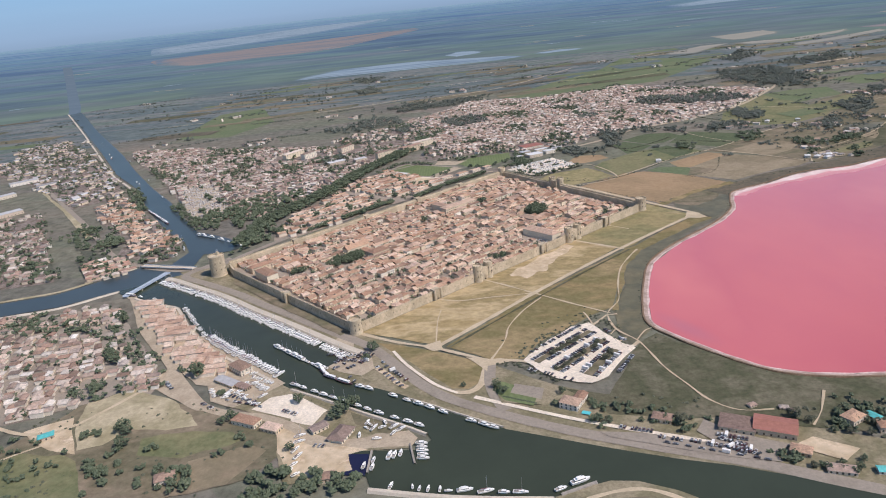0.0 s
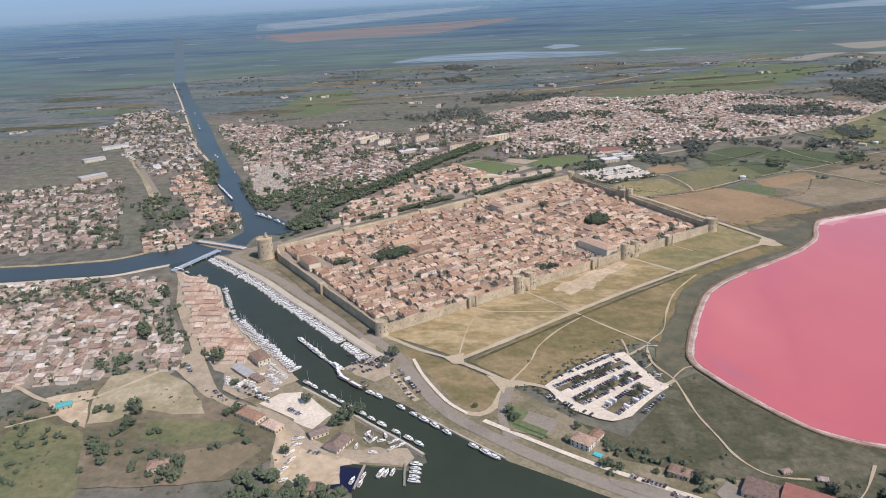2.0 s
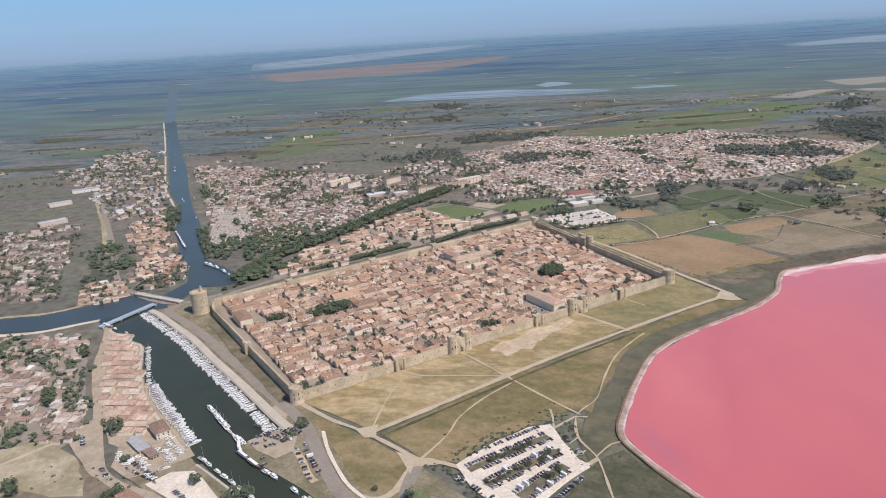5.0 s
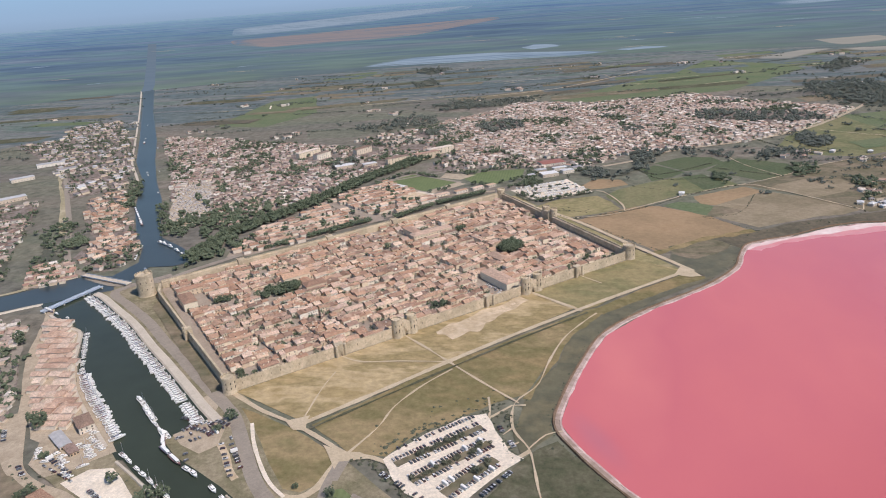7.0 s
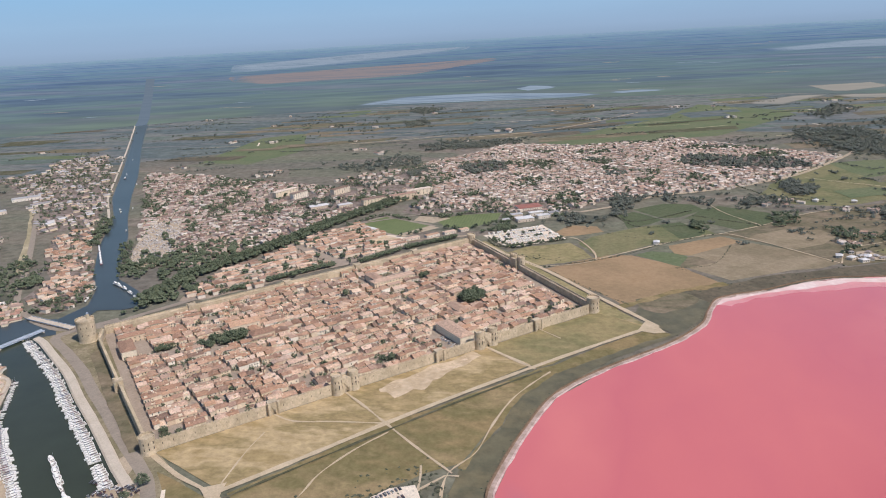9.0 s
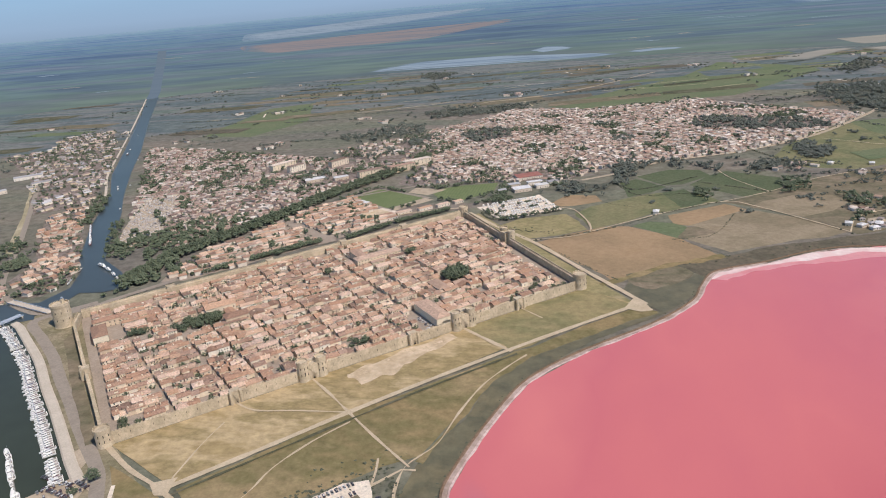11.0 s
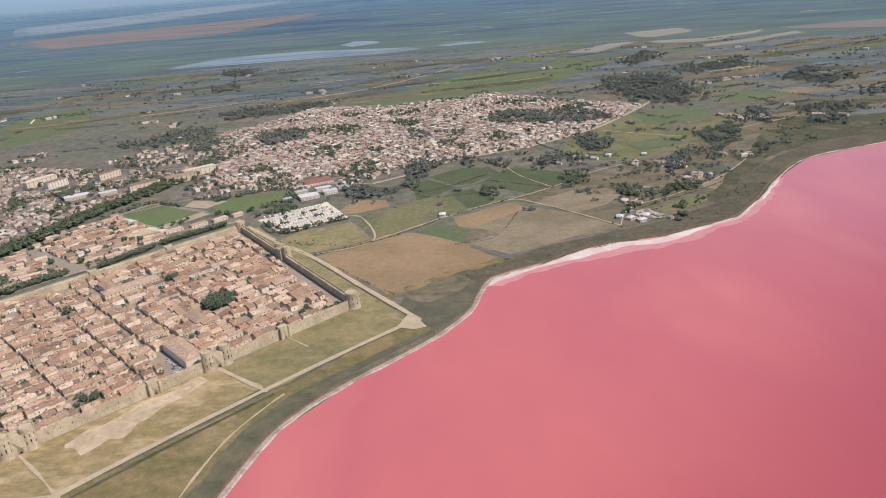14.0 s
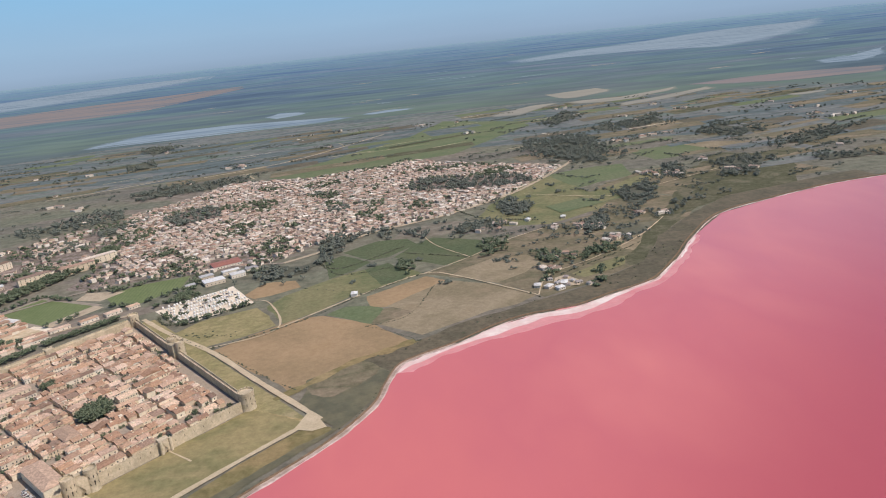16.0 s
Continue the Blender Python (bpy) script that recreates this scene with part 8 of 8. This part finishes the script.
for x, y, d, k in ((-53, 437, -6, 1.15), (-52.5, 432.5, -6, 1.0), (-52, 428, -6, 1.1), (-51.5, 423.5, -6, 1.0), (-51, 419, -6, 1.15), (-76, 425, 78, 1.3), (-72.5, 425.5, 80, 1.1), (-68, 427, 84, 1.0)):
    moor("motor", x, y, d, k)
for kind, x, y, d, k in (("motor", -94, 415, 82, 1.0), ("motor", -87.5, 413, 82, 1.0), ("motor", -87.5, 421, 82, 0.9), ("motor", -72, 391, 75, 0.95), ("motor", -57, 389, 95, 0.6),
                         ("motor", -52, 386.5, 80, 0.7), ("motor", -46, 385.5, 80, 0.8), ("motor", -38, 384.5, 85, 0.75), ("cruiser", -21, 381.5, 8, 0.75), ("motor", -32, 382, 0, 0.7), ("sail", -7, 379, 12, 1.1), ("motor", 5, 377, -5, 1.0), ("sail", 16, 376, -5, 1.0)):
    moor(kind, x, y, d, k)
mooring([(-528, 1108), (-600, 1200)], 14, 5, False, ("cruiser", "barge"), 1.0)
mooring([(-600, 1290), (-698, 1455), (-788, 1598), (-928, 1820)], 16, -3, False, ("motor", "barge", "motor"), 0.12)
mooring([(-715, 1430), (-838, 1598), (-980, 1835), (-1150, 2120)], 16, 3, False, ("motor", "barge", "motor"), 0.1)
mooring([(-445, 1030), (-411, 1010), (-370, 977), (-340, 950)], 8, 4, False, ("motor", "cruiser"), 0.8)
mooring([(-452, 1005), (-428, 950)], 8, 3, False, ("motor", "sail"), 0.9)
mooring([(-440, 782), (-385, 757)], 18, -5, False, ("motor", "barge"), 1.0)
moor("cruiser", 56.5, 383, 21, 0.95)
moor("motor", 42.5, 376.5, 21, 1.1)
for x, y, d in ((-197, 522, 42), (-150, 458, 25), (-149, 450, 25), (-150, 440, 60), (-146, 432, 60), (-147, 422, 50), (-149, 415, 50), (-143, 410, 40), (-98, 470, 70), (-92, 462, 60), (-88, 447, 0), (-76, 462, 40), (-70, 458, 40), (-212, 545, 30), (-216, 538, 30), (-205, 540, 30), (-222, 532, 20), (-200, 533, 10), (-232, 524, 10)):
    moor(rng.choice(("motor", "sail")), x, y, d, 0.9)

for (x0, y0), (x1, y1), n in (((-216, 557), (-192, 541), 8), ((-212, 546), (-194, 531), 7), ((-232, 536), (-212, 522), 7), ((-250, 540), (-240, 524), 5), ((-208, 513), (-196, 508), 4), ((-228, 566), (-212, 562), 4)):
    for i in range(n):
        t = (i + rng.uniform(0, 0.4)) / n
        moor(rng.choice(("motor", "sail", "motor")), x0 + (x1 - x0) * t, y0 + (y1 - y0) * t, rng.choice((40, 50, 60)), rng.uniform(0.5, 0.75))
for (x0, y0), (x1, y1), n, deg in (((-142, 572), (-126, 588), 6, 140), ((-136, 566), (-116, 584), 7, 140), ((-128, 560), (-110, 574), 7, 140), ((-92, 559), (-70, 530), 10, 40), ((-136, 444), (-122, 441), 4, 70), ((-250, 517), (-236, 506), 5, 30), ((-176, 498), (-158, 488), 6, 60), ((-120, 588), (-104, 582), 5, 70)):
    for i in range(n):
        if rng.random() < 0.85:
            t = (i + rng.uniform(0, 0.3)) / n
            park("van" if rng.random() < 0.06 else "car", x0 + (x1 - x0) * t, y0 + (y1 - y0) * t, deg)
for _ in range(5):
    x, y = rng.uniform(-250, -192), rng.uniform(508, 580)
    if inside(x, y, [(-245, 530), (-212, 572), (-193, 545), (-182, 528), (-200, 508)]):
        moor(rng.choice(("motor", "sail")), x, y, rng.choice((30, 45, 60, -40)), rng.uniform(0.6, 1.0))
for _ in range(26):
    x, y = rng.uniform(-150, -62), rng.uniform(436, 490)
    if inside(x, y, [(-118, 470), (-100, 480), (-66, 456), (-66, 448), (-110, 450)]) and math.dist((x, y), (-117, 455)) > 13:
        moor("motor", x, y, rng.uniform(0, 180), rng.uniform(0.5, 0.9))
for _ in range(8):
    x, y = rng.uniform(-150, -95), rng.uniform(530, 600)
    if inside(x, y, [(-146, 562), (-136, 578), (-112, 586), (-96, 574), (-88, 548), (-112, 532), (-132, 545)]):
        park("van" if rng.random() < 0.25 else "car", x, y, rng.choice((45, 135, 60)))

# ---- jetties and bridges ----


def jetty(pts, width, label):
    ribbon("jetty", pts, width, M["wood"], label, "jetty", 6, 0.05, height=0.5)


jetty([(-150, 562), (-176, 585), (-211, 617)], 2.6, "long floating wooden jetty")
jetty([(-62, 438), (-57, 414)], 2.2, "short wooden jetty")
jetty([(-90.5, 433), (-91, 407)], 2.0, "short wooden jetty beside the slipway")
jetty([(42, 371.5), (67, 381.5)], 3.4, "plank landing stage beside the sandy spit")


def bridge(x0, y0, x1, y1, wide, label, deck="steel", z=3.2):
    ob = tagged(new("bridge"), label, "bridge")
    L, a = math.dist((x0, y0), (x1, y1)), math.degrees(math.atan2(y1 - y0, x1 - x0))
    bm = bmesh.new()
    box(bm, 0, L, -wide / 2, wide / 2, z - 0.7, z)
    part("deck", bm, M[deck], ob)
    for s in (-1, 1):
        bm = bmesh.new()
        box(bm, 0, L, s * wide / 2 - 0.12, s * wide / 2 + 0.12, z, z + 1.1)
        part("railing", bm, M["steel"], ob)
    for t in (0.02, 0.33, 0.66, 0.98):
        bm = bmesh.new()
        box(bm, L * t - 0.8, L * t + 0.8, -wide / 2 + 0.2, wide / 2 - 0.2, 0, z - 0.7)
        part("pier", bm, M["concrete"], ob)
    ob.matrix_basis = pose(x0, y0, 0, 0, 0, a)


bridge(-442, 780, -417, 856, 7, "grey steel swing bridge over the channel")
bridge(-470, 893, -385, 866, 9, "low concrete road bridge between the canals", "concrete", 2.6)

# ---- compound with pool ----
patch("ground", [(3, 524), (18, 526), (50, 508), (42, 478), (10, 485)], M["verge"], "planted ground of the compound", "yard", 1, 8)
patch("pavement", [(22, 513), (46, 502), (42, 486), (18, 499)], M["asphalt"], "grey paved court of the compound", "pavement", 0, 8)
patch("ground", [(7, 515), (13, 517), (22, 510), (17.6, 499), (38, 487.5), (35, 477), (13, 488), (6, 501)], M["pitch"], "bright green lawn round the paved court", "lawn", 0.4, 5)
for (x0, y0), (x1, y1) in (((12, 494), (38, 480)), ((5, 514), (5, 503))):
    hedge = Heap()
    n = int(math.dist((x0, y0), (x1, y1)) / 1.3)
    for i in range(n):
        for q in range(3):
            cl = clump_points(rng.uniform(0.9, 1.3))
            hedge.add([(x0 + (x1 - x0) * i / n + rng.uniform(-.8, .8) + p, y0 + (y1 - y0) * i / n + rng.uniform(-.8, .8) + w, max(0.03, 1.2 + z)) for p, w, z in cl], CLUMP_FACES, 0)
    hedge.make("hedge", [M["leaf"]], "clipped green hedge round the court", "hedge")
patch("water", [(70, 462), (76, 459), (78, 463), (72, 466)], M["pool"], "small turquoise swimming pool", "pool", 0, 5)
